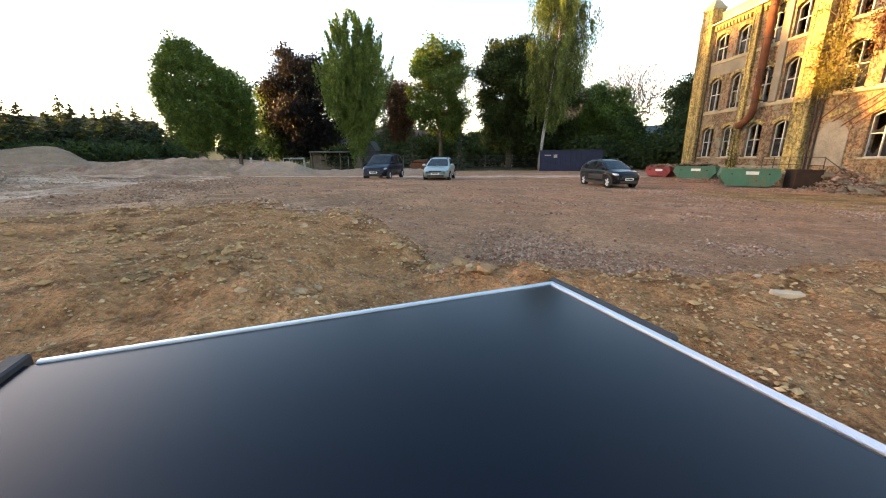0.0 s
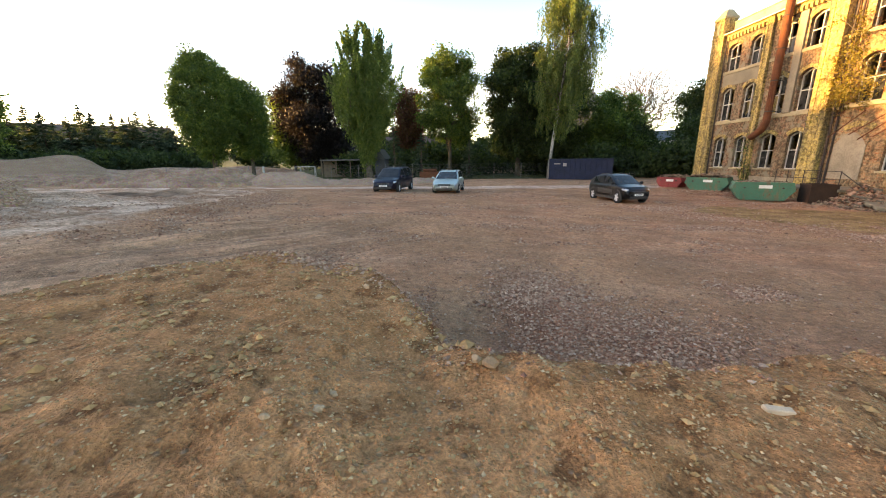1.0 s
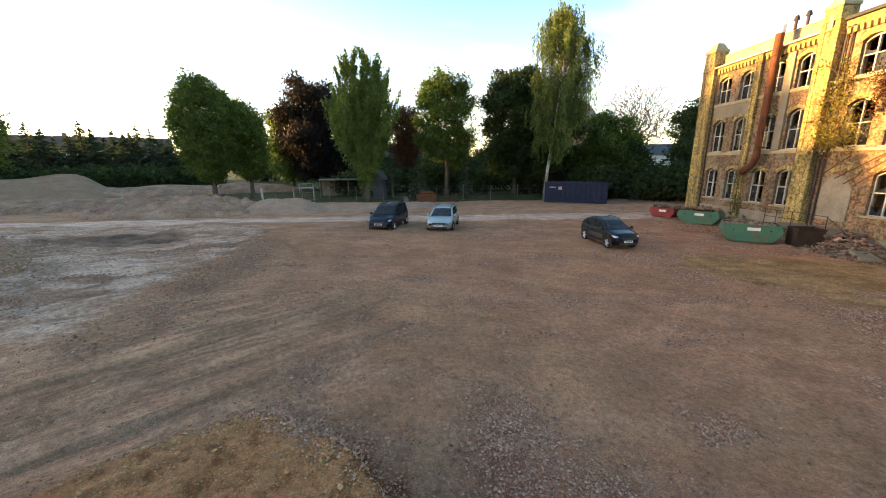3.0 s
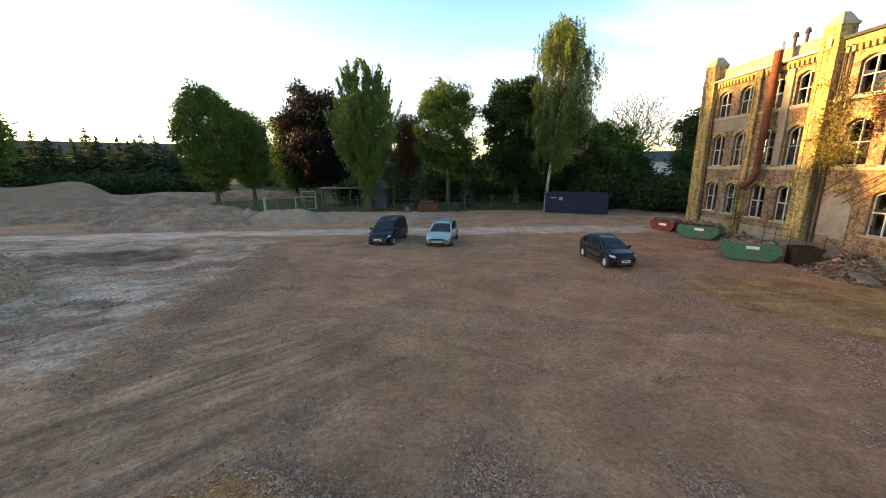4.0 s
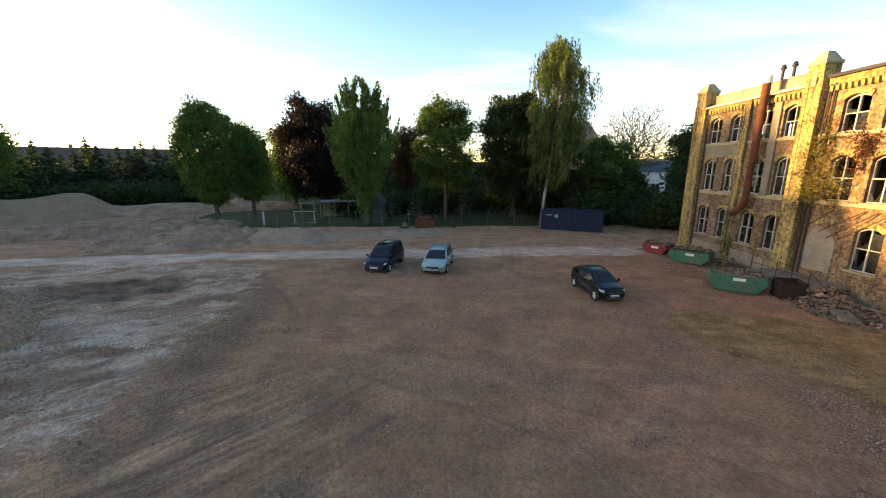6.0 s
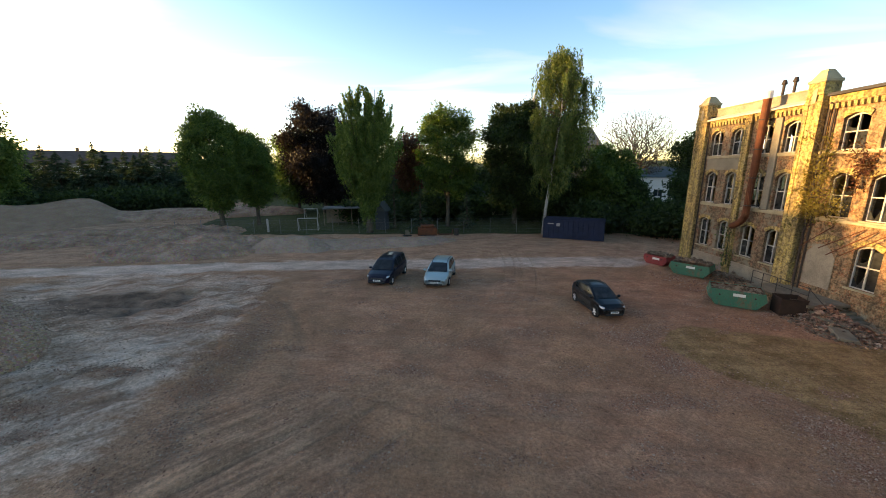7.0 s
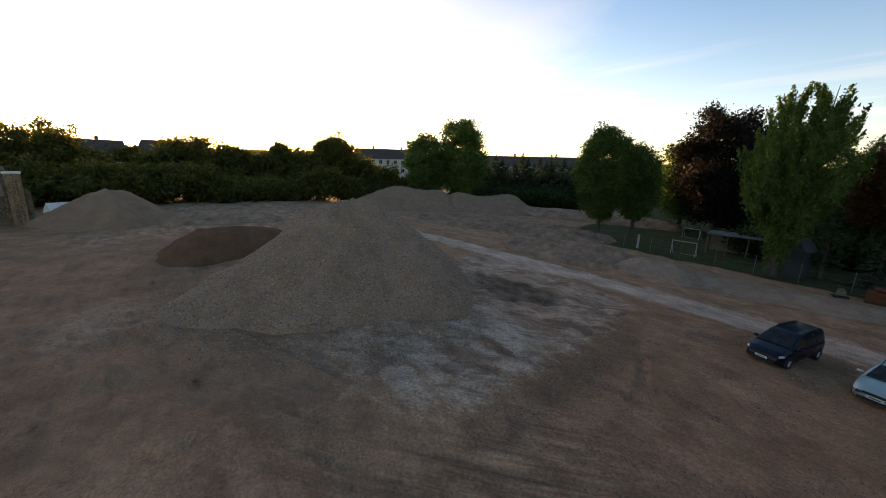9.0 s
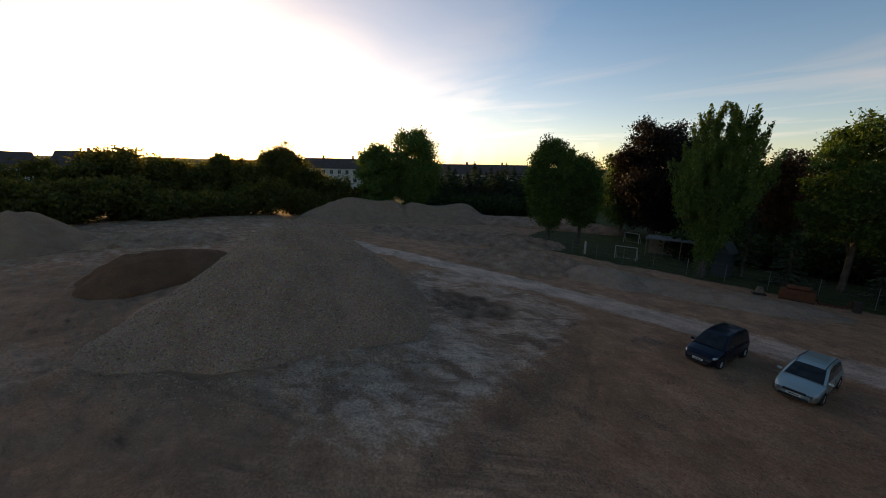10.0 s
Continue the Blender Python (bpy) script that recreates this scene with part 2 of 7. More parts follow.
    for cx, cy, r, w in TRACKS:
        d = n.t.nodes.new("ShaderNodeVectorMath")
        d.operation = "DISTANCE"
        n.put(d.inputs[0], n.add("ShaderNodeVectorMath", 0, (("operation", "MULTIPLY"),), Vector=here))
        d.inputs[0].links[0].from_node.inputs[1].default_value = (1, 1, 0)
        d.inputs[1].default_value = (cx, cy, 0)
        off = n.math("ABSOLUTE", n.math("SUBTRACT", n.math("ADD", d.outputs[1], n.math("MULTIPLY", mid, 0.5)), r + 0.25))
        one = n.ramp(n.math("DIVIDE", off, w), (0.35, 1.0), (1.0, 0.0))
        trail = one if trail is None else n.math("MAXIMUM", trail, one)
    trail = n.math("MULTIPLY", trail, n.ramp(n.mix(0.5, big, mid), (0.38, 0.0), (0.48, 1.0)))
    trail = n.math("MULTIPLY", trail, n.math("SUBTRACT", 1.0, n.math("MAXIMUM", n.attr("zone_grass"), n.attr("zone_ochre"))))
    c = n.mix(n.math("MULTIPLY", trail, 0.3), c, n.mix(n.ramp(grit, (0.4, 0.0), (0.6, 1.0)), (0.17, 0.095, 0.052), (0.42, 0.27, 0.165)))
    combed = n.noise(2.0, 6, 0.62, n.add("ShaderNodeMapping", 0, (("vector_type", "TEXTURE"),), Vector=here, Rotation=(0, 0, radians(44)), Scale=(6.5, 0.4, 1.0)))
    c = n.mix(n.math("ADD", n.math("MULTIPLY", n.attr("zone_combed"), 0.5), 0.1), c, n.ramp(combed, (0.36, 0.24), (0.64, 0.76)), "OVERLAY")
    c = n.mix(0.6, c, n.ramp(n.noise(0.5, 7, 0.66), (0.36, 0.33), (0.64, 0.66)), "OVERLAY")
    c = n.mix(0.45, c, n.ramp(fine, (0.34, 0.25), (0.66, 0.75)), "OVERLAY")
    c = n.mix(0.45, c, n.ramp(grit, (0.34, 0.2), (0.66, 0.8)), "OVERLAY")
    c = n.mix(1.0, c, (1.3, 1.09, 1.06), "MULTIPLY")
    pebbles = n.mix(0.6, c, n.mix(stone_c, (0.22, 0.135, 0.085), (0.50, 0.37, 0.26)))
    loose = n.math("MULTIPLY", n.ramp(n.noise(0.8, 5, 0.7), (0.42, 0.1), (0.62, 1.0)), n.math("SUBTRACT", 1.0, n.attr("zone_grass")))
    loose = n.math("MAXIMUM", loose, n.math("MULTIPLY", n.attr("zone_stony"), 1.3))
    c = n.mix(n.math("MULTIPLY", speck, loose), c, pebbles)
    n.set(Base_Color=c, Roughness=0.95, Specular_IOR_Level=0.15)
    h = n.math("ADD", n.math("ADD", n.math("MULTIPLY", fine, 1.3), n.math("MULTIPLY", grit, 0.5)), n.math("MULTIPLY", n.math("MULTIPLY", speck, loose), 0.4))
    h = n.math("ADD", h, n.math("MULTIPLY", n.math("ADD", n.math("ADD", lane, ruts), mid), 1.2))
    h = n.math("SUBTRACT", h, n.math("MULTIPLY", trail, 0.5))
    h = n.math("ADD", h, n.math("MULTIPLY", n.math("MULTIPLY", combed, n.attr("zone_combed")), 1.6))
    return n.bump(h, 1.0, 0.11).mat


def gravel_material(name, low, high, stone=11.0, fine_scale=30.0):
    n = Nodes(name)
    big, fine = n.ramp(n.noise(0.7, 6, 0.65), (0.3, 0.0), (0.7, 1.0)), n.noise(fine_scale, 3, 0.65)
    v = n.add("ShaderNodeTexVoronoi", 0, Vector=n.coord.outputs["Object"], Scale=stone)
    vc = n.add("ShaderNodeTexVoronoi", 1, Vector=n.coord.outputs["Object"], Scale=stone)
    c = n.mix(big, low, high)
    c = n.mix(0.5, c, n.ramp(fine, (0.3, 0.3), (0.7, 0.72)), "OVERLAY")
    c = n.mix(0.3, c, vc, "SOFT_LIGHT")
    n.set(Base_Color=c, Roughness=0.95, Specular_IOR_Level=0.2)
    return n.bump(n.math("ADD", n.math("MULTIPLY", v, -1.0), fine), 0.9, 0.06).mat


def stone_material(name, *colours):
    n = Nodes(name)
    rnd = n.add("ShaderNodeNewGeometry", 8)
    fine = n.noise(30, 3)
    k = len(colours) - 1
    c = n.ramp(rnd, *[(i / k, col) for i, col in enumerate(colours)])
    c = n.mix(0.5, c, n.ramp(fine, (0.3, 0.3), (0.7, 0.7)), "OVERLAY")
    n.set(Base_Color=c, Roughness=0.9, Specular_IOR_Level=0.25)
    return n.bump(fine, 0.5, 0.01).mat


def leaf_material(name, *colours, through_light=0.45, glow=(1.0, 1.0, 0.45)):
    n = Nodes(name)
    rnd = n.add("ShaderNodeNewGeometry", 8)
    k = len(colours) - 1
    c = n.ramp(rnd, *[(i / k, col) for i, col in enumerate(colours)])
    c = n.mix(n.ramp(n.noise(0.35, 3), (0.35, 0.0), (0.65, 0.45)), c, tuple(x * 0.6 for x in colours[0]))
    n.set(Base_Color=c, Roughness=0.6, Specular_IOR_Level=0.3)
    trans = n.add("ShaderNodeBsdfTranslucent", 0, Color=n.mix(1.0, c, glow, "MULTIPLY"))
    m = n.add("ShaderNodeMixShader", 0)
    node = m.node
    node.inputs[0].default_value = through_light
    n.t.links.new(n.b.outputs[0], node.inputs[1])
    n.t.links.new(trans, node.inputs[2])
    n.t.links.new(m, n.t.nodes["Material Output"].inputs["Surface"])
    return n.mat


def bark_material(name, dark, light, scale=5.0):
    n = Nodes(name)
    st = n.add("ShaderNodeMapping", 0, Vector=n.coord.outputs["Object"], Scale=(1, 1, 0.2))
    a, b = n.noise(scale, 5, 0.6, st), n.noise(scale * 6, 3, 0.6, st)
    c = n.mix(0.4, n.ramp(a, (0.35, dark), (0.65, light)), n.ramp(b, (0.4, dark), (0.6, light)))
    n.set(Base_Color=c, Roughness=0.95, Specular_IOR_Level=0.15)
    return n.bump(b, 0.8, 0.03).mat


def brick_material(name, one, two, mortar, worn, worn_at=0.6, plaster=None, plaster_at=0.62):
    """Courses of bricks on upright walls, with stains, worn places and, where given, left-over plaster."""
    n = Nodes(name)
    sep = n.t.nodes.new("ShaderNodeSeparateXYZ")
    n.t.links.new(n.coord.outputs["Object"], sep.inputs[0])
    nor = n.t.nodes.new("ShaderNodeSeparateXYZ")
    n.t.links.new(n.coord.outputs["Normal"], nor.inputs[0])
    facing = n.math("GREATER_THAN", n.math("ABSOLUTE", nor.outputs[0]), 0.6)
    run = n.mix(facing, sep.outputs[0], sep.outputs[1])
    uv = n.add("ShaderNodeCombineXYZ", 0, X=run, Y=sep.outputs[2])
    br = n.t.nodes.new("ShaderNodeTexBrick")
    n.put(br.inputs["Vector"], uv)
    for key, v in (("Color1", one), ("Color2", two), ("Mortar", mortar), ("Scale", 1.0), ("Mortar Size", 0.008), ("Bias", 0.0), ("Brick Width", 0.25), ("Row Height", 0.077)):
        n.put(br.inputs[key], v)
    big, mid, fine = n.noise(0.45, 5, 0.6), n.noise(2.2, 5, 0.6), n.noise(22, 3)
    c = n.mix(n.ramp(mid, (worn_at - 0.12, 0.0), (worn_at + 0.1, 0.8)), br.outputs[0], worn)
    c = n.mix(0.5, c, n.ramp(big, (0.3, 0.3), (0.7, 0.68)), "OVERLAY")
    soot = n.noise(1.4, 6, 0.65, n.add("ShaderNodeMapping", 0, Vector=n.coord.outputs["Object"], Scale=(1.6, 1.6, 0.28)))
    c = n.mix(n.ramp(soot, (0.38, 0.75), (0.54, 0.0)), c, (0.105, 0.078, 0.048))
    chips = n.noise(7.0, 4, 0.7)
    c = n.mix(0.75, c, n.ramp(chips, (0.39, 0.16), (0.61, 0.84)), "OVERLAY")
    if plaster:
        c = n.mix(n.ramp(n.mix(0.5, big, mid), (plaster_at, 0.0), (plaster_at + 0.05, 1.0)), c, plaster)
    c = n.mix(0.3, c, n.ramp(fine, (0.3, 0.3), (0.7, 0.7)), "OVERLAY")
    n.set(Base_Color=c, Roughness=0.92, Specular_IOR_Level=0.2)
    return n.bump(n.math("ADD", n.math("MULTIPLY", br.outputs[1], -0.6), n.math("MULTIPLY", fine, 0.5)), 0.6, 0.015).mat


def glass_material(name, tint, rough=0.05, spec=0.4):
    n = Nodes(name)
    dust = n.noise(2.5, 4)
    n.set(Base_Color=n.ramp(dust, (0.3, tint), (0.8, tuple(min(1, c + 0.03) for c in tint))), Roughness=n.ramp(dust, (0.3, rough), (0.8, rough + 0.1)), Specular_IOR_Level=spec, IOR=1.5)
    return n.mat


GROUND = ground_material()
GRAVEL_HEAP = gravel_material("heap_gravel", (0.30, 0.162, 0.104), (0.46, 0.262, 0.174))
SAND_HEAP = gravel_material("heap_sand", (0.29, 0.155, 0.096), (0.41, 0.235, 0.15), 20)
RED_HEAP = gravel_material("heap_red_soil", (0.17, 0.068, 0.034), (0.25, 0.108, 0.055), 18)
EARTH_HEAP = gravel_material("heap_earth", (0.20, 0.10, 0.062), (0.49, 0.285, 0.19), 9)
PINK_HEAP = gravel_material("heap_pink_grit", (0.30, 0.175, 0.118), (0.46, 0.285, 0.20), 14)
RUBBLE = stone_material("rubble_stone", (0.16, 0.068, 0.042), (0.33, 0.168, 0.108), (0.45, 0.275, 0.185), (0.23, 0.088, 0.054), (0.41, 0.23, 0.15), (0.26, 0.118, 0.074), (0.50, 0.33, 0.235))
DARK_RUBBLE = stone_material("dark_rubble", (0.07, 0.042, 0.028), (0.16, 0.095, 0.06), (0.26, 0.19, 0.13), (0.11, 0.055, 0.035))
HEAP_STONE = stone_material("heap_stone", (0.19, 0.104, 0.066), (0.37, 0.215, 0.142), (0.51, 0.325, 0.225))
OCHRE_STONE = stone_material("ochre_stone", (0.22, 0.105, 0.045), (0.38, 0.215, 0.105), (0.54, 0.36, 0.205), (0.28, 0.145, 0.065), (0.46, 0.29, 0.155))
EARTH_CLOD = stone_material("earth_clod", (0.22, 0.105, 0.042), (0.36, 0.19, 0.083), (0.44, 0.25, 0.115))
YELLOW_BRICK = brick_material("yellow_brick", (0.45, 0.305, 0.085), (0.35, 0.235, 0.075), (0.31, 0.235, 0.13), (0.27, 0.19, 0.095), 0.55)
RED_BRICK = brick_material("red_brick_panel", (0.29, 0.105, 0.048), (0.27, 0.15, 0.07), (0.28, 0.205, 0.13), (0.27, 0.19, 0.11), 0.54, (0.30, 0.24, 0.165), 0.58)
PANEL_BRICK = brick_material("patched_panel_brick", (0.20, 0.075, 0.042), (0.19, 0.115, 0.062), (0.20, 0.16, 0.11), (0.19, 0.145, 0.095), 0.52, (0.205, 0.17, 0.122), 0.53)
GREY_RENDER = plain("grey_render", (0.20, 0.17, 0.125), 0.92, 0, 0.3, 1.1, 0.35, 0.2)
PLASTER = plain("old_plaster", (0.27, 0.215, 0.155), 0.9, 0, 0.4, 0.9, 0.3, 0.2)
CORNICE_STONE = plain("pale_cornice_render", (0.60, 0.52, 0.38), 0.9, 0, 0.25, 1.5, 0.3, 0.2)
SANDSTONE = plain("weathered_sandstone", (0.33, 0.27, 0.17), 0.92, 0, 0.3, 1.6, 0.4, 0.2)
ROOFING = plain("dark_roofing_felt", (0.05, 0.045, 0.045), 0.9, 0, 0.3, 1.0, 0.3, 0.2)
CONCRETE = plain("stained_concrete", (0.30, 0.28, 0.25), 0.92, 0, 0.3, 1.2, 0.4, 0.2)
WINDOW_WOOD = plain("flaking_white_window_paint", (0.44, 0.40, 0.34), 0.75, 0, 0.25, 4, 0.3, 0.3)
OLD_GLASS = glass_material("dusty_window_glass", (0.012, 0.012, 0.011), 0.2)
RUST = plain("rusted_iron", (0.135, 0.045, 0.021), 0.85, 0.2, 0.4, 2.0, 0.4, 0.3)
DARK_IRON = plain("dark_iron", (0.05, 0.035, 0.028), 0.7, 0.4, 0.3, 3.0, 0.3)
ZINC = plain("weathered_zinc", (0.34, 0.33, 0.31), 0.55, 0.6, 0.2, 3.0, 0.2)


def worn_paint(name, colour, amount=0.5):
    """Steel paint with rust runs, scraped patches and dried mud."""
    n = Nodes(name)
    runs = n.noise(2.2, 6, 0.65, n.add("ShaderNodeMapping", 0, Vector=n.coord.outputs["Object"], Scale=(1.5, 1.5, 0.45)))
    chips, fine = n.noise(9, 5, 0.7), n.noise(40, 3)
    c = n.mix(n.ramp(fine, (0.3, 0.0), (0.7, 1.0)), tuple(x * 0.75 for x in colour), tuple(x * 1.25 for x in colour))
    c = n.mix(n.ramp(runs, (1 - amount, 0.0), (1.12 - amount, 0.75)), c, (0.16, 0.105, 0.065))
    c = n.mix(n.ramp(chips, (0.58, 0.0), (0.66, 0.9)), c, (0.12, 0.05, 0.026))
    n.set(Base_Color=c, Roughness=n.ramp(runs, (0.35, 0.45), (0.65, 0.85)), Specular_IOR_Level=0.4)
    return n.bump(chips, 0.25, 0.01).mat


GREEN_STEEL = worn_paint("scratched_green_skip_paint", (0.026, 0.135, 0.082), 0.48)
RED_STEEL = worn_paint("faded_red_skip_paint", (0.24, 0.03, 0.03), 0.42)
BLUE_STEEL = plain("dull_blue_container_paint", (0.014, 0.02, 0.044), 0.75, 0.0, 0.45, 1.5, 0.25, 0.25)
CREAM = plain("weathered_white_paint", (0.62, 0.60, 0.55), 0.7, 0, 0.15, 3, 0.15)
WOOD = plain("grey_weathered_timber", (0.16, 0.125, 0.09), 0.9, 0, 0.35, 3, 0.4, 0.2)
FENCE_STEEL = plain("galvanised_fence_steel", (0.15, 0.15, 0.145), 0.6, 0.4, 0.2, 5, 0.1)
BARK = bark_material("rough_bark", (0.035, 0.028, 0.02), (0.12, 0.095, 0.07))
BIRCH_BARK = bark_material("white_birch_bark", (0.09, 0.08, 0.07), (0.45, 0.43, 0.39), 3.0)

# ---- the ground ----
BANK_X = (-30, -12, -8, -5.2, -4.1, -3.2, -2.4, -1.6, -0.7, 0.0, 0.2, 0.6, 2.0, 3.9, 8, 14, 30)
BANK_Y = (0.0, 1.0, 1.9, 3.1, 3.95, 4.6, 5.15, 5.0, 4.45, 3.7, 2.95, 2.6, 2.42, 2.68, 3.0, 3.0, 2.0)
PALE_Y = (1.6, 5.0, 7.0, 8.4, 9.7, 11.0, 12.0, 14.6, 20.8, 25.6)
PALE_X = (-13.0, -9.2, -7.9, -7.3, -7.7, -8.2, -7.9, -8.3, -9.4, -9.9)
CLAY_Y = (4.0, 9.0, 10.4, 12.0, 13.2, 15.9, 17.5, 18.5)
CLAY_X = (15.2, 14.8, 14.7, 14.1, 12.6, 11.4, 12.8, 14.5)
STONE_PATCHES = ((1.8, 10.9, 0.9, 0.5), (4.7, 11.2, 1.0, 0.55), (7.3, 13.4, 1.2, 0.6), (3.1, 12.8, 0.9, 0.5), (9.7, 17.4, 0.8, 1.6), (3.1, 21.8, 1.6, 0.8), (12.2, 19.8, 0.8, 0.7), (-0.5, 8.6, 0.8, 0.3), (3.2, 8.8, 1.0, 0.3), (1.6, 15.4, 1.3, 0.5), (5.4, 17.0, 1.3, 0.6), (-2.6, 12.2, 1.0, 0.5), (7.8, 9.3, 1.0, 0.5), (-11.0, 12.6, 1.6, 0.4), (-12.8, 16.4, 2.0, 0.5), (-10.2, 18.6, 1.3, 0.5), (-12.2, 10.2, 1.2, 0.5))


def bank(x, y):
    """How far a place lies inside the edge of the ochre bank, in metres."""
    x = np.asarray(x, float)
    lean = (np.interp(x + 0.2, BANK_X, BANK_Y) - np.interp(x - 0.2, BANK_X, BANK_Y)) / 0.4
    return (np.interp(x, BANK_X, BANK_Y) - y) / np.sqrt(1 + lean * lean) + 0.20 * fractal(x, y, 0.9, 4, 5)


def height(x, y):
    x, y = np.asarray(x, float), np.asarray(y, float)
    r = np.hypot(x, y)
    z = (0.38 - 0.036 * 28 * np.tanh(x / 28)) * (1 - smooth(14, 42, y)) * (1 - smooth(90, 160, r))
    z = z + 0.25 * np.exp(-((x + 8) ** 2 + (y - 8) ** 2) / 98)
    z = z - 0.16 * np.exp(-((x - 0.8) ** 2 + (y - 4.2) ** 2) / 2.0) - 0.16 * np.exp(-((x - 0.7) ** 2 / 0.5 + (y - 3.9) ** 2 / 1.2))
    inside = bank(x, y)
    near = 1 - smooth(7, 16, np.hypot(x, y))
    steep = 0.15 + 0.9 * smooth(-1.5, -6, x) + 0.3 * smooth(2, 6, x)
    z = z + 0.5 * smooth(-steep, steep, inside) * near
    z = z + (0.05 * fractal(x, y, 0.55, 3, 11) + 0.035 * fractal(x, y, 2.2, 4, 3)) * (1 - smooth(60, 140, r))
    clods = 0.5 - np.abs(fractal(x, y, 0.8, 4, 51))
    z = z + near * smooth(-0.5, 0.4, inside) * (0.045 * fractal(x, y, 5.0, 3, 21) + 0.3 * np.clip(clods, -0.2, 0.5) * smooth(0.0, 0.7, fractal(x, y, 0.35, 2, 61) + 0.3))
    z = z + near * 0.05 * np.exp(-(inside / 0.35) ** 2) * (0.6 + fractal(x, y, 3.0, 3, 29))
    ruts = np.sin((y - 0.75 * x) * 3.8 + 1.2 * fractal(x, y, 0.3, 2, 8)) * np.exp(-((x + 5.5) ** 2 / 16 + (y - 7.5) ** 2 / 22))
    z = z + 0.035 * ruts
    px, py = x + 17.0 + 1.6 * fractal(x, y, 0.4, 3, 150), y - 19.9 - 0.1 * (x + 17) + 1.3 * fractal(x, y, 0.5, 4, 151)
    pit = np.exp(-((px / 4.2) ** 2 + (py / 1.5) ** 2) ** 1.5)
    z = z - 0.32 * pit * (1 + 0.6 * fractal(x, y, 0.9, 3, 152))
    rough = smooth(-9, -14, x) * smooth(-24, -16, y) * (1 - smooth(26, 30, y)) + smooth(33, 36, y) * smooth(-6, -14, x) * (1 - smooth(46, 52, y))
    z = z + rough * (0.24 * fractal(x * 1.4 + y, y * 1.2 - x, 0.35, 4, 71))
    yard = (1 - smooth(-0.9, 0.1, inside)) * (1 - smooth(27, 31, y)) * smooth(-2, 3, y) * (1 - smooth(24, 30, np.abs(x)))
    for k, (cx, cy, rad, w) in enumerate(TRACKS):
        off = np.abs(np.hypot(x - cx, y - cy) + 0.12 * fractal(x, y, 0.5, 2, 160) - rad)
        worn = smooth(-0.35, 0.25, fractal(x, y, 0.12, 2, 170 + k)) * (1 - 0.8 * smooth(9, 15, y) * smooth(-7, -3, x))
        z = z + yard * worn * (0.035 * np.exp(-((off - 1.5 * w) / (0.5 * w)) ** 2) - 0.045 * np.exp(-(off / w) ** 4))
    clay = smooth(-0.2, 1.0, np.interp(y, PALE_Y, PALE_X) - x) * smooth(6, 9, y) * (1 - smooth(24, 27, y)) * smooth(-30, -24, x)
    u, v = x * 0.62 + y * 0.79, y * 0.62 - x * 0.79
    steps = np.tanh(5 * fractal(u * 0.35, v * 1.1, 0.42, 4, 181)) + 0.5 * np.tanh(5 * fractal(u * 0.5, v * 1.3, 1.1, 3, 183))
    z = z + clay * (0.10 * steps + 0.05 * fractal(x, y, 1.8, 3, 185))
    brow = np.exp(-((np.interp(y, PALE_Y, PALE_X) - x + 0.4) / 0.7) ** 2) * smooth(6, 9, y) * (1 - smooth(18, 22, y))
    z = z + 0.16 * brow * (0.5 + fractal(x, y, 0.9, 3, 187))
    hills = 40 * smooth(450, 1150, r) * (0.75 + 0.35 * fractal(np.arctan2(x, y) * 3, r * 0.0006, 1.0, 3, 40))
    return z + hills


def stony(x, y):
    """How thickly broken stone lies at a place: the hollow below the bank, its crest, and patches over the yard."""
    inside = bank(x, y)
    wob = fractal(x * 0.9, y * 1.2, 0.8, 4, 33)
    hollow = np.exp(-(((x - 2.2) / 1.7) ** 2 + ((y - 4.0) / 1.0) ** 2) ** 1.5) + np.exp(-(((x - 1.7) / 0.8) ** 2 + ((y - 5.4) / 1.1) ** 2))
    foot = np.exp(-((inside + 0.3) / 0.35) ** 2) * smooth(-3.4, -2.6, x) * (1 - smooth(5, 10, x))
    crest = 1.2 * np.exp(-(((x + 1.7) / 1.4) ** 2 + ((inside - 0.12) / 0.22) ** 2)) + 0.7 * np.exp(-(((x + 2.0) / 0.5) ** 2 + ((y - 6.6) / 0.6) ** 2))
    dense = np.clip((hollow + 0.8 * foot) * (inside < 0.12) + crest, 0, 1) * (0.8 + 0.5 * wob)
    edge = x - np.interp(y, PALE_Y, PALE_X)
    band = np.exp(-((edge - 0.9) / 0.9) ** 2) * smooth(6, 9, y) * (1 - smooth(17, 22, y)) * (0.75 + wob)
    rim = np.interp(y, CLAY_Y, CLAY_X) - x
    margin = np.exp(-((rim - 1.2) / 1.3) ** 2) * smooth(4, 7, y) * (1 - smooth(17, 19, y)) * (0.75 + wob)
    patch = sum(np.exp(-(((x - a + 0.3 * wob) / w) ** 2 + ((y - b) / d) ** 2)) for a, b, w, d in STONE_PATCHES) * (0.7 + 1.2 * wob)
    loose = 0.7 * smooth(0.22, 0.55, fractal(x * 0.8 + y * 0.3, y * 1.5 - 0.4 * x, 0.5, 4, 133)) * (y > 5)
    return np.clip(np.maximum.reduce([dense, 0.8 * band, 0.9 * margin, 0.8 * patch, loose * (inside < -0.3)]), 0, 1)


def ground_at(x, y):
    return float(height(np.array([x]), np.array([y]))[0])


def spread(inner, step, growth, far, outer):
    """Places that lie close together to begin with, wider apart further out and much wider past far."""
    a, gap, out = 0.0, step, []
    while a < outer:
        out.append(a)
        gap = step if a < inner else gap * (1 + growth if a < far else 1.11)
        a += gap
    return np.array(out + [outer])


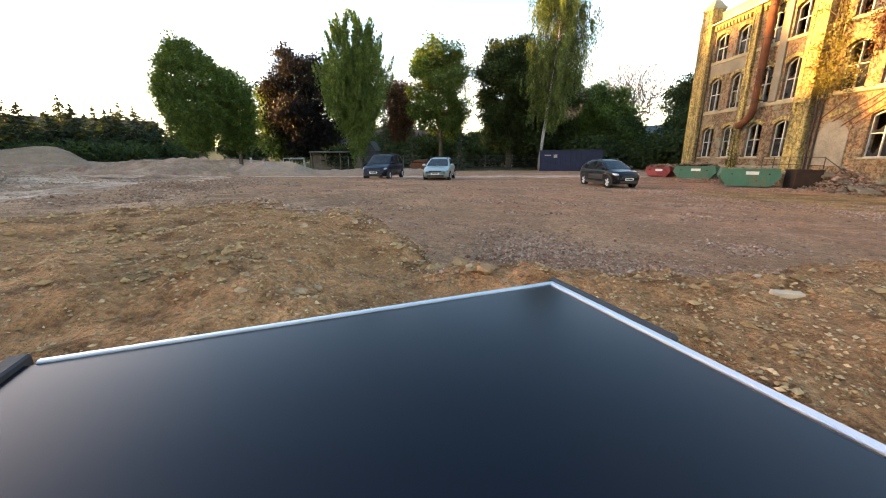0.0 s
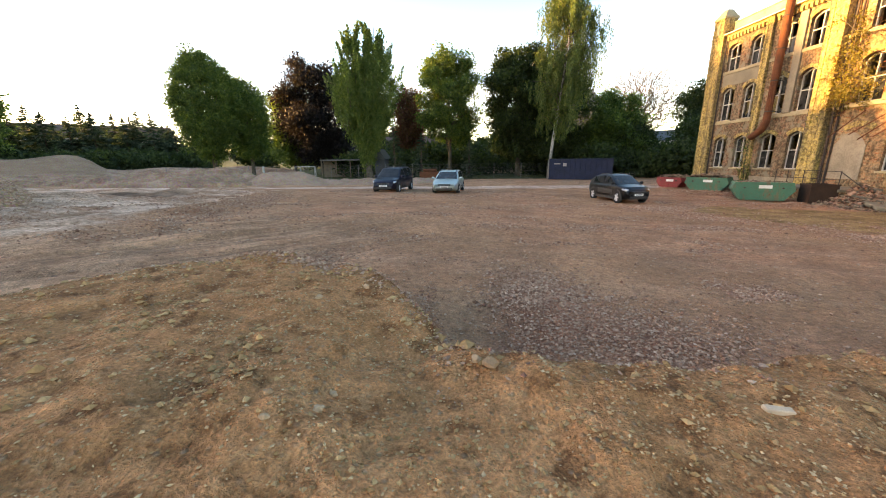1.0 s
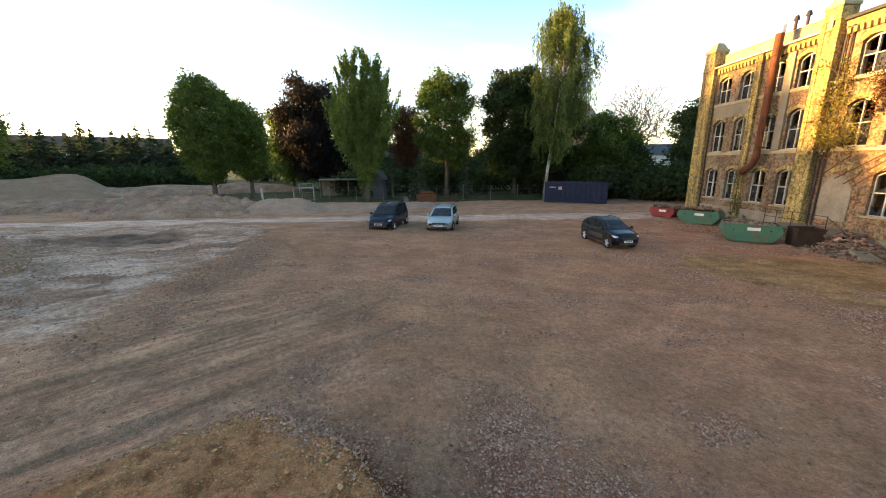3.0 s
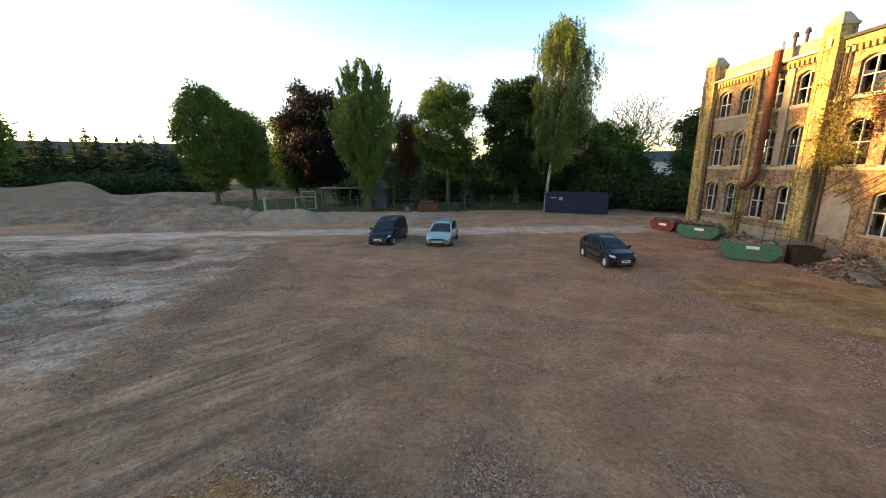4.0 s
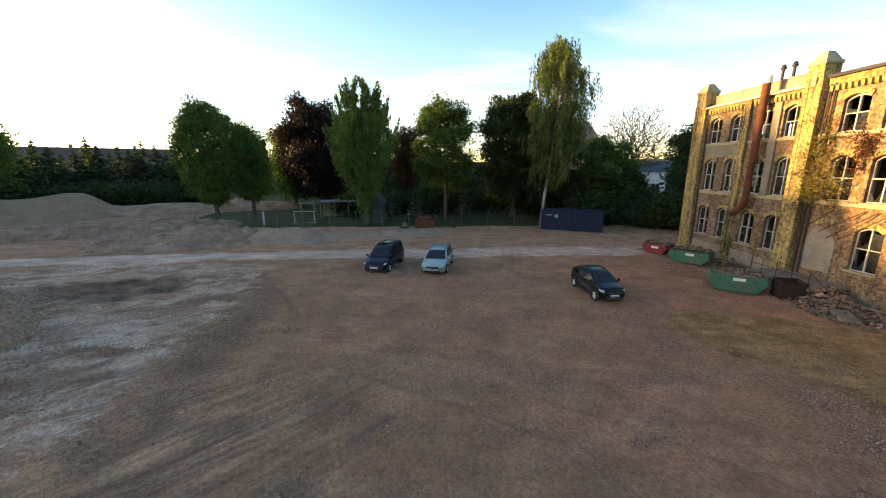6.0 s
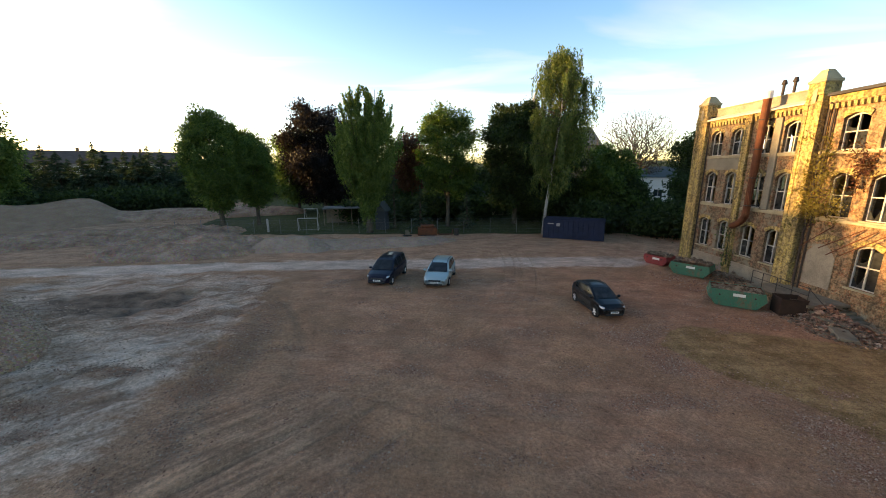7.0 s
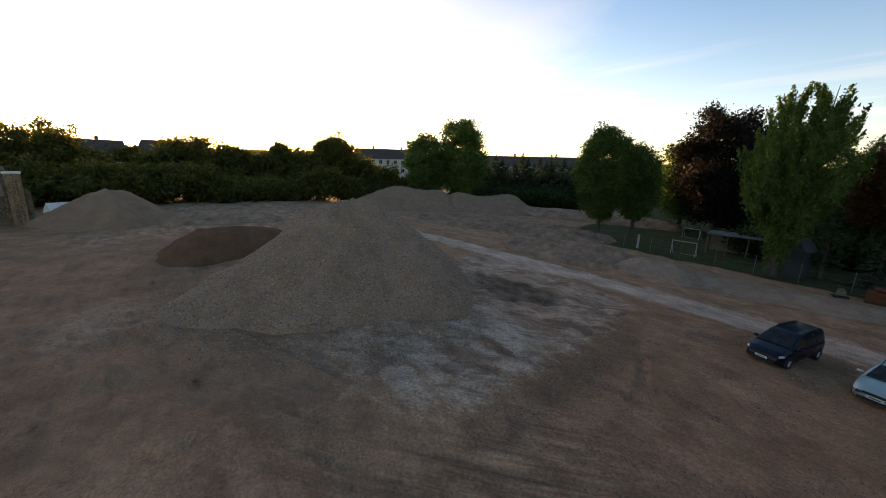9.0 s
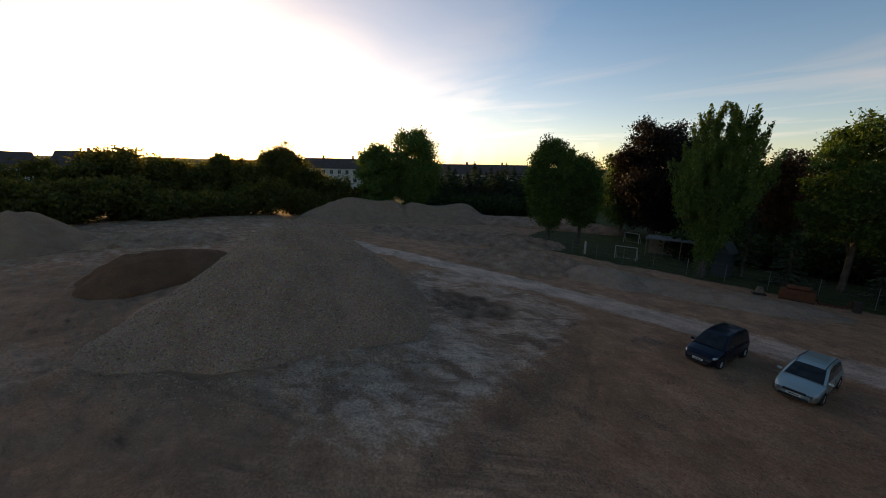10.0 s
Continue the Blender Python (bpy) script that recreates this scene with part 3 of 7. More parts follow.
def ground_sheet():
    half_x = spread(6, 0.09, 0.013, 30, 3200)
    up_y, down_y = spread(8, 0.09, 0.014, 34, 3200), spread(2, 0.14, 0.09, 10, 3200)
    xs = np.concatenate([-half_x[:0:-1], half_x]) - 0.5
    ys = np.concatenate([-down_y[:0:-1], up_y])
    gx, gy = np.meshgrid(xs, ys)
    x, y = gx.ravel(), gy.ravel()
    z = height(x, y)
    nx, ny = len(xs), len(ys)
    i = np.arange(nx * ny).reshape(ny, nx)
    faces = np.stack([i[:-1, :-1].ravel(), i[:-1, 1:].ravel(), i[1:, 1:].ravel(), i[1:, :-1].ravel()], 1)
    me = quick_mesh("ground", np.stack([x, y, z], 1), faces, GROUND, True)
    wob = fractal(x, y, 0.25, 3, 77)
    near = 1 - smooth(9, 20, np.hypot(x, y))
    zones = {
        "zone_ochre": smooth(-0.35 - 0.5 * smooth(-1.5, -4, x), 0.3 + 0.5 * smooth(-1.5, -4, x), bank(x, y)) * near * smooth(-8.5, -4.5, x),
        "zone_field": smooth(0.0, -4.5, x) * (1 - smooth(9, 14, y)) * near + 0.6 * smooth(-6, -12, x) * (1 - smooth(4, 9, y)) * smooth(-46, -38, x) + 0.6 * smooth(29, 33, y) * (1 - smooth(60, 90, y)),
        "zone_combed": smooth(0.0, -4.5, x) * (1 - smooth(9, 14, y)) * near * smooth(-8.5, -6, x),
        "zone_stony": 0.72 * stony(x, y) * (1 - smooth(26, 40, np.hypot(x, y))),
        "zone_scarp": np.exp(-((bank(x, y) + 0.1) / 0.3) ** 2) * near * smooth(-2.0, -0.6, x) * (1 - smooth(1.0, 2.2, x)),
        "zone_pale": (0.62 + 0.2 * fractal(x, y, 0.35, 4, 140)) * (0.78 + 0.22 * smooth(7, 13, y)) * smooth(-1.3, 1.7, np.interp(y, PALE_Y, PALE_X) - x + 0.5 * wob + 1.1 * fractal(x, y, 0.7, 4, 141)) * smooth(0, 6, y) * (1 - smooth(25, 29, y)) * (1 - smooth(-24, -32, x)) + 0.55 * np.exp(-((x + 24) / 6) ** 2 - ((y + 4.5) / 4.5) ** 2) + 0.4 * smooth(-34, -44, x) * smooth(-20, -8, y) * (1 - smooth(22, 30, y)),
        "zone_dark": 0.42 * smooth(-9, -13, x) * (1 - smooth(4, 8, y)) * smooth(-55, -45, x) * smooth(-40, -25, y) + 0.85 * np.clip(1.25 - np.sqrt(((x + 17.2 + 1.6 * wob) / 4.8) ** 2 + ((y - 20.2 - 0.1 * (x + 17) + 1.5 * fractal(x, y, 0.5, 4, 151)) / 3.0) ** 2) + 0.4 * wob, 0, 0.8),
        "zone_yellow": smooth(-0.4, 0.6, x - np.interp(y, CLAY_Y, CLAY_X) + 0.4 * wob) * (1 - smooth(-0.7, 0.5, y - 18.2 + 0.28 * (x - 14.5))) * smooth(3, 6, y) * (1 - smooth(22.5, 24, x)),
        "zone_road": np.clip(1.4 - np.abs(y - (30.8 + 0.09 * x - 0.0016 * x * x * (x > 0) - 0.0011 * x * x * (x < 0)) - 0.4 * wob) / 2.0, 0, 1) * smooth(-75, -60, x) * (1 - smooth(14, 26, x)) * 0.9,
        "zone_grass": smooth(45.0, 47.0, y + 0.8 * wob + 0.02 * (x + 5)) * (1 - smooth(22, 14, y)) * smooth(-36, -33, x + 0.2 * y - 9) + smooth(95, 120, np.hypot(x + 5, y)),
    }
    for name, v in zones.items():
        a = me.attributes.new(name, "FLOAT", "POINT")
        a.data.foreach_set("value", np.clip(v, 0, 1).astype(np.float32))
    return tagged(new("ground", me), "uneven building-site ground of pinkish grit, ochre earth and pale clay", "ground", kind="structure")


ground_sheet()

OCT_V = np.array([(0, 0, 1), (1, 0.2, 0.1), (-0.2, 1, -0.1), (-1, -0.2, 0.15), (0.2, -1, -0.1), (0, 0, -1)])
OCT_F = np.array([(0, 1, 2), (0, 2, 3), (0, 3, 4), (0, 4, 1), (5, 2, 1), (5, 3, 2), (5, 4, 3), (5, 1, 4)])


def rocks_mesh(name, places, sizes, material, rng):
    """Many angular stones joined in one mesh."""
    n = len(places)
    k = len(OCT_V)
    v = OCT_V[None] * rng.uniform(0.65, 1.3, (n, k, 1)) * np.stack([np.ones(n), rng.uniform(0.6, 1, n), rng.uniform(0.4, 0.75, n)], 1)[:, None]
    a = rng.uniform(0, 6.283, n)
    c, s = np.cos(a)[:, None], np.sin(a)[:, None]
    v = np.stack([v[..., 0] * c - v[..., 1] * s, v[..., 0] * s + v[..., 1] * c, v[..., 2]], 2) * sizes[:, None, None] + places[:, None]
    f = OCT_F[None] + (np.arange(n) * k)[:, None, None]
    return quick_mesh(name, v.reshape(-1, 3), f.reshape(-1, 3), material)


def heap(name, label, cx, cy, rx, ry, h, turn, material, seed, ridge=0.0, rough=0.05, power=1.0, rings=44, spokes=110, lean=(0, 0)):
    """A tipped heap: straight slopes, a blunt top and, with ridge, a drawn-out crest."""
    ca, sa = math.cos(radians(turn)), math.sin(radians(turn))
    t = np.linspace(0, 1, rings)
    a = np.linspace(0, 2 * np.pi, spokes, endpoint=False)
    tt, aa = np.meshgrid(t, a, indexing="ij")
    wob = 1 + 0.09 * np.sin(aa * 3 + seed) + 0.05 * np.sin(aa * 7 + seed * 2.3)
    u = tt * np.cos(aa) * rx * wob + ridge * np.tanh(3 * np.cos(aa))
    v = tt * np.sin(aa) * ry * wob
    x, y = cx + u * ca - v * sa, cy + u * sa + v * ca
    prof = np.clip(1 - tt, 0, 1) ** power
    prof = prof - 0.10 * np.exp(-(tt / 0.14) ** 2)
    x, y = x + lean[0] * (1 - tt), y + lean[1] * (1 - tt)
    crest = 1 + 0.10 * np.sin(u * 0.55 + seed) * (ridge > 0)
    z = height(x, y) + h * prof * crest + rough * fractal(x, y, 1.1, 4, seed) * (prof > 0.02) + 0.3 * rough * fractal(x, y, 5.0, 3, seed + 9)
    z[-1] = height(x[-1], y[-1]) - 0.15
    i = np.arange(rings * spokes).reshape(rings, spokes)
    f = np.stack([i[:-1], np.roll(i[:-1], -1, 1), np.roll(i[1:], -1, 1), i[1:]], -1).reshape(-1, 4)
    me = quick_mesh(name, np.stack([x.ravel(), y.ravel(), z.ravel()], 1), f, material, True)
    return tagged(new(name, me), label, "heap")


tall_heap = heap("gravel_mound", "tall cone-shaped heap of grey-brown gravel on the site", -24.8, 8.9, 9.0, 9.0, 6.6, 65, GRAVEL_HEAP, 3, 0.9, 0.10, 1.0, 70, 180, (0.1, 2.2))
heap("sand_mound", "long heap of brownish sand ending in a steep crest", -62.5, 56.5, 6.0, 8.0, 3.9, 48.5, SAND_HEAP, 5, 6.6, 0.10)
heap("sand_mound", "broad high heap of brownish sand with a rounded crest", -73.0, 42.5, 8.5, 9.5, 5.0, 62, SAND_HEAP, 9, 5.5, 0.12)
heap("sand_mound", "small pointed heap of sand beside the ruin", -61.0, -8.5, 7.5, 5.5, 5.0, 70, SAND_HEAP, 12, 0.3, 0.08)
heap("red_earth_mound", "low flat-topped heap of reddish brown soil", -39.0, 3.6, 3.8, 4.4, 2.3, 104, RED_HEAP, 15, 2.8, 0.16, 0.8)
heap("dark_earth_mound", "long low ridge of dark soil beyond the red heap", -57.0, 4.0, 5.0, 3.0, 1.4, 78, EARTH_HEAP, 17, 3.0, 0.16, 0.7)
heap("earth_mound", "flattened mound of pale earth beside the track", -24.0, 36.2, 7.0, 4.6, 1.7, 20, EARTH_HEAP, 19, 2.0, 0.5, 0.75)
heap("earth_mound", "long low bank of rough earth behind the track", -42.0, 43.0, 9.0, 5.5, 1.3, 25, EARTH_HEAP, 21, 8.0, 0.55, 0.7)
heap("earth_mound", "flat-topped bank of earth below the trees", -44.0, 66.0, 6.0, 5.0, 1.7, 20, EARTH_HEAP, 22, 13.0, 0.12, 0.5)
heap("grit_mound", "small low mound of pinkish grit by the fence", -15.0, 37.6, 4.4, 3.0, 1.75, 12, PINK_HEAP, 23, 0.4, 0.2, 0.95)
heap("grit_mound", "flat spread of pinkish grit along the fence", -7.0, 40.5, 7.0, 3.0, 0.55, 6, PINK_HEAP, 25, 3.0, 0.25, 0.8)


# ---- loose stones ----
def scatter(name, label, x, y, size, material, seed, sink=0.3):
    rng = np.random.default_rng(seed)
    z = height(x, y) + size * (0.25 - sink * 0.5)
    me = rocks_mesh(name, np.stack([x, y, z], 1), size, material, rng)
    return tagged(new(name, me), label, "stones", kind="stuff")


def loose_stones():
    rng = np.random.default_rng(12)
    # pebbles in the ochre bank
    n = 90000
    r, a = 7.5 * rng.random(n) ** 0.75, rng.uniform(-1.75, 1.75, n)
    x, y = r * np.sin(a), r * np.cos(a) - 0.3
    inside = bank(x, y)
    patch = fractal(x, y, 0.7, 3, 90)
    keep = (inside > -0.1) & (rng.random(n) < 0.35 + 0.5 * smooth(0.0, 0.5, patch))
    x, y = x[keep], y[keep]
    size = 0.0045 + 0.010 * rng.random(len(x)) ** 3 + 0.004 * np.hypot(x, y) / 4
    size = np.where(rng.random(len(x)) < 0.006, size * 2.0, size)
    scatter("ochre_pebbles", "ochre pebbles bedded in the earth bank", x, y, size, OCHRE_STONE, 1)
    # broken stone along the foot of the bank, on its crest and in the hollow
    n = 170000
    x, y = rng.uniform(-5, 7, n), rng.uniform(1.5, 8.0, n)
    keep = (bank(x, y) < 0.5) & (rng.random(n) < 0.8 * stony(x, y) ** 1.3 + 0.02)
    x, y = x[keep], y[keep]
    scatter("broken_stone", "broken reddish stone along the foot of the bank", x, y, 0.009 + 0.023 * rng.random(len(x)) ** 2.2, RUBBLE, 2, -0.2)
    # lumps of earth on the bank and below its scarp
    n = 46000
    r, a = 7.0 * rng.random(n) ** 0.7, rng.uniform(-1.75, 1.75, n)
    x, y = r * np.sin(a), r * np.cos(a) - 0.3
    patch = fractal(x, y * 1.4, 0.9, 4, 95)
    foot = np.exp(-(((x - 0.35) / 0.3) ** 2 + ((y - 3.2) / 0.5) ** 2))
    keep = (bank(x, y) > -0.25) & (rng.random(n) < 0.08 + 0.7 * smooth(0.05, 0.5, patch) + 0.7 * foot)
    x, y = x[keep], y[keep]
    big = 1 + 1.6 * np.exp(-(((x - 0.35) / 0.35) ** 2 + ((y - 3.0) / 0.6) ** 2))
    scatter("earth_clods", "lumps of ochre earth on the bank", x, y, (0.009 + 0.036 * rng.random(len(x)) ** 2.5) * big * (0.45 + 0.55 * smooth(1.2, 3.2, np.hypot(x, y))), EARTH_CLOD, 5, 0.1)
    # a ridge of larger broken stone on the crest
    n = 5200
    x = -1.7 + 0.75 * rng.normal(size=n)
    y = np.interp(x, BANK_X, BANK_Y) + 0.1 + 0.26 * rng.normal(size=n)
    keep = (x > -3.4) & (x < -0.6) & (rng.random(n) < 0.5 + 0.9 * fractal(x, y, 1.6, 3, 35))
    x, y = x[keep], y[keep]
    scatter("crest_stones", "red-brown broken stone in a ridge on the bank's crest", x, y, 0.011 + 0.026 * rng.random(len(x)) ** 2, RUBBLE, 4, -0.3)
    # patches of coarse stone over the yard
    n = 400000
    x, y = rng.uniform(-14, 22, n), 5.0 + 21 * rng.random(n) ** 1.2
    keep = (bank(x, y) < -0.3) & (rng.random(n) < 0.95 * stony(x, y) ** 1.3 + 0.008)
    x, y = x[keep], y[keep]
    scatter("coarse_stones", "coarse stones lying in patches on the yard", x, y, 0.011 + 0.03 * rng.random(len(x)) ** 2.4 + 0.0009 * y, RUBBLE, 3, -0.15)


def heap_skin(ob, label, count, smallest, largest, material, seed):
    """Single stones lying on a heap's slopes, more of them towards the foot."""
    rng = np.random.default_rng(seed)
    me = ob.data
    v = np.empty(len(me.vertices) * 3, np.float32)
    me.vertices.foreach_get("co", v)
    v = v.reshape(-1, 3)
    f = np.empty(len(me.loops), np.int32)
    me.loops.foreach_get("vertex_index", f)
    f = f.reshape(-1, 4)
    size = np.linalg.norm(v[f[:, 2]] - v[f[:, 0]], axis=1) * np.linalg.norm(v[f[:, 3]] - v[f[:, 1]], axis=1)
    top, foot = v[:, 2].max(), v[:, 2].min()
    size = size * (0.35 + (top - v[f[:, 0], 2]) / (top - foot)) * (v[f[:, 0], 0] > v[:, 0].mean() - 2)
    pick = rng.choice(len(f), count, p=size / size.sum())
    s, t = rng.random((count, 1)), rng.random((count, 1))
    q = v[f[pick]]
    p = (q[:, 0] * (1 - s) + q[:, 1] * s) * (1 - t) + (q[:, 3] * (1 - s) + q[:, 2] * s) * t
    r = smallest + (largest - smallest) * rng.random(count) ** 3
    return tagged(new("heap_stones", rocks_mesh("heap_stones", p, r, material, rng)), label, "stones", kind="stuff")


loose_stones()
heap_skin(tall_heap, "grey-brown gravel stones on the slopes of the tall heap", 24000, 0.03, 0.10, HEAP_STONE, 6)


def foot_stones():
    """Stones that have rolled from the tall heap on to the ground round it."""
    rng = np.random.default_rng(61)
    n = 6000
    r, a = 9.2 + 2.6 * rng.random(n) ** 1.8, rng.uniform(-1.9, 1.9, n)
    scatter("rolled_stones", "grey-brown stones strewn round the foot of the tall heap", -24.8 + r * np.cos(a) * 1.04, 9.0 + r * np.sin(a), 0.02 + 0.06 * rng.random(n) ** 2, HEAP_STONE, 62, 0.2)


foot_stones()


def lone_stone(name, label, x, y, size, material, seed):
    rng = np.random.default_rng(seed)
    bm = bmesh.new()
    bmesh.ops.create_icosphere(bm, subdivisions=2, radius=1)
    for v in bm.verts:
        k = 1 + 0.4 * noise.noise(v.co * 1.3 + Vector((seed, 0, 0)))
        v.co = Vector((v.co.x * size[0], v.co.y * size[1], v.co.z * size[2])) * k
    me = bpy.data.meshes.new(name)
    bm.to_mesh(me)
    bm.free()
    me.materials.append(material)
    ob = new(name, me)
    ob.matrix_basis = pose(x, y, ground_at(x, y) + size[2] * 0.45, 0, 0, rng.uniform(0, 180))
    return tagged(ob, label, "stone")


PALE_STONE = plain("pale_limestone", (0.42, 0.255, 0.15), 0.9, 0, 0.25, 9, 0.4, 0.2)
BROWN_STONE = plain("brown_stone", (0.30, 0.165, 0.09), 0.9, 0, 0.25, 9, 0.4, 0.2)
for k, (x, y, s) in enumerate(((0.49, 2.35, 0.062), (0.40, 2.42, 0.04), (-0.52, 1.81, 0.03), (-0.80, 1.86, 0.028), (-0.74, 1.68, 0.026), (-0.50, 2.02, 0.026), (-1.62, 1.18, 0.04), (-0.62, 3.7, 0.04), (-1.0, 3.35, 0.035), (1.9, 1.25, 0.03), (2.4, 1.45, 0.028), (-2.2, 2.2, 0.03), (0.75, 1.35, 0.024))):
    lone_stone("field_stone", "pale rounded stone lying on the ochre earth", x, y, (s * 1.05, s * 0.85, s * 0.65), PALE_STONE if k % 3 else BROWN_STONE, k)
tile = boxed(-0.075, 0.075, -0.024, 0.024, -0.016, 0.02, 0.006)
ob = part("brick_fragment", tile, plain("pale_pink_brick", (0.52, 0.36, 0.25), 0.9, 0, 0.2, 12, 0.3, 0.2))
ob.matrix_basis = pose(2.02, 1.82, ground_at(2.02, 1.82) + 0.012, 4, 3, -10)
tagged(ob, "pale fragment of brick lying on the earth", "brick")

# ---- the old factory ----
FX = 24.19                                   # the plane of its front
FLOORS = ((1.5, 3.68, 3.96), (5.28, 7.5, 7.84), (9.14, 10.85, 11.14))   # sill, springing and crown of the arches
BAYS_A = (31.62, 29.44, 27.08, 24.92)
BAYS_B = (21.27, 19.18, 17.08, 14.98, 12.88, 10.78)


def quads_mesh(quads):
    v = [p for q in quads for p in q]
    bm = bmesh.new()
    vs = [bm.verts.new(p) for p in v]
    k = 0
    for q in quads:
        bm.faces.new(vs[k:k + len(q)])
        k += len(q)
    bmesh.ops.remove_doubles(bm, verts=bm.verts, dist=0.0008)
    return bm


def pierced_wall(x, depth, y0, y1, z0, z1, holes):
    """An upright wall along y, its face at x, with arched holes (left, right, sill, spring, crown) that go right through."""
    ys = sorted({y0, y1, *[h[0] for h in holes], *[h[1] for h in holes]})
    zs = sorted({z0, z1, *[h[k] for h in holes for k in (2, 3, 4)]})
    quads = []

    def cell(ya, yb, za, zb):
        ym, zm = (ya + yb) / 2, (za + zb) / 2
        return any(h[0] < ym < h[1] and h[2] < zm < h[4] for h in holes)

    for xx in (x, x + depth):
        for ya, yb in zip(ys, ys[1:]):
            for za, zb in zip(zs, zs[1:]):
                if not cell(ya, yb, za, zb):
                    quads.append([(xx, ya, za), (xx, yb, za), (xx, yb, zb), (xx, ya, zb)])
    seg = 8
    for a, b, s, sp, cr in holes:
        arc = [(a + (b - a) * k / seg, sp + (cr - sp) * (1 - (2 * k / seg - 1) ** 2)) for k in range(seg + 1)]
        for (ya, za), (yb, zb) in zip(arc, arc[1:]):
            for xx in (x, x + depth):
                quads.append([(xx, ya, za), (xx, yb, zb), (xx, yb, cr), (xx, ya, cr)])
            quads.append([(x, ya, za), (x, yb, zb), (x + depth, yb, zb), (x + depth, ya, za)])
        for yy in (a, b):
            quads.append([(x, yy, s), (x + depth, yy, s), (x + depth, yy, sp), (x, yy, sp)])
        quads.append([(x, a, s), (x, b, s), (x + depth, b, s), (x + depth, a, s)])
    for yy in (y0, y1):
        quads.append([(x, yy, z0), (x + depth, yy, z0), (x + depth, yy, z1), (x, yy, z1)])
    quads.append([(x, y0, z1), (x, y1, z1), (x + depth, y1, z1), (x + depth, y0, z1)])
    quads = [q for q in quads if len({tuple(round(c, 4) for c in p) for p in q}) > 2]
    return quads_mesh([list(dict.fromkeys(tuple(round(c, 5) for c in p) for p in q)) for q in quads])


def arch_ring(a, b, sp, cr, x, proud=0.05, thick=0.24):
    """The arch of upright bricks over an opening, with short feet."""
    bm = bmesh.new()
    seg = 10
    rows = []
    for k in range(seg + 1):
        f = 2 * k / seg - 1
        y, z = (a + b) / 2 + f * (b - a) / 2 * 1.0, sp + (cr - sp) * (1 - f * f)
        yo, zo = (a + b) / 2 + f * ((b - a) / 2 + 0.14), sp + (cr - sp) * (1 - f * f) + thick
        rows.append([bm.verts.new(p) for p in ((x - proud, y, z + 0.012), (x - proud, yo, zo), (x + 0.02, yo, zo), (x + 0.02, y, z + 0.012))])
    for p, q in zip(rows, rows[1:]):
        for i in range(4):
            bm.faces.new((p[i], p[(i + 1) % 4], q[(i + 1) % 4], q[i]))
    bm.faces.new(rows[0])
    bm.faces.new(rows[-1][::-1])
    return bm


def sash_window(parent, a, b, s, sp, cr, x, rng, broken):
    """A wooden window with a cross of mullion and transom; some panes are gone."""
    bm = bmesh.new()
    mid, w = (a + b) / 2, 0.055
    tz = s + (sp - s) * 0.56
    box(bm, x, x + 0.1, a + 0.002, a + w, s + 0.002, sp)
    box(bm, x, x + 0.1, b - w, b - 0.002, s + 0.002, sp)
    box(bm, x - 0.005, x + 0.105, a + w, b - w, s + 0.002, s + w)
    box(bm, x - 0.02, x + 0.1, mid - 0.036, mid + 0.036, s + w, cr - 0.07)
    box(bm, x - 0.012, x + 0.1, a + w, mid - 0.036, tz, tz + 0.06)
    box(bm, x - 0.012, x + 0.1, mid + 0.036, b - w, tz, tz + 0.06)
    seg = 6
    for k in range(seg):
        f0, f1 = 2 * k / seg - 1, 2 * (k + 1) / seg - 1
        y0, y1 = mid + f0 * (b - a) / 2 * 0.998, mid + f1 * (b - a) / 2 * 0.998
        z0, z1 = sp + (cr - sp) * (1 - f0 * f0) - 0.004, sp + (cr - sp) * (1 - f1 * f1) - 0.004
        vs = [bm.verts.new(p) for p in ((x, y0, z0 - 0.09), (x, y1, z1 - 0.09), (x, y1, z1), (x, y0, z0), (x + 0.1, y0, z0 - 0.09), (x + 0.1, y1, z1 - 0.09), (x + 0.1, y1, z1), (x + 0.1, y0, z0))]
        for f in ((0, 1, 2, 3), (4, 7, 6, 5), (0, 4, 5, 1), (3, 2, 6, 7), (0, 3, 7, 4), (1, 5, 6, 2)):
            bm.faces.new([vs[i] for i in f])
    win = part("window", bm, WINDOW_WOOD, parent, "weathered pale wooden window with a cross of glazing bars")
    for ya, yb in ((a + w, mid - 0.036), (mid + 0.036, b - w)):
        for za, zb in ((s + w, tz), (tz + 0.06, sp - 0.02)):
            if rng.random() > broken:
                part("pane", boxed(x + 0.05, x + 0.054, ya, yb, za, zb), OLD_GLASS, win)
            elif rng.random() < 0.5:
                shard = bmesh.new()
                vs = [shard.verts.new(p) for p in ((x + 0.05, ya, za), (x + 0.05, yb, za), (x + 0.05, yb, za + (zb - za) * rng.uniform(0.1, 0.5)), (x + 0.05, (ya + yb) / 2, za + (zb - za) * rng.uniform(0.05, 0.25)), (x + 0.05, ya, za + (zb - za) * rng.uniform(0.2, 0.7)))]
                f = shard.faces.new(vs)
                ext = bmesh.ops.extrude_face_region(shard, geom=[f])
                bmesh.ops.translate(shard, vec=(0.004, 0, 0), verts=[g for g in ext["geom"] if isinstance(g, bmesh.types.BMVert)])
                part("pane", shard, OLD_GLASS, win)
    return win


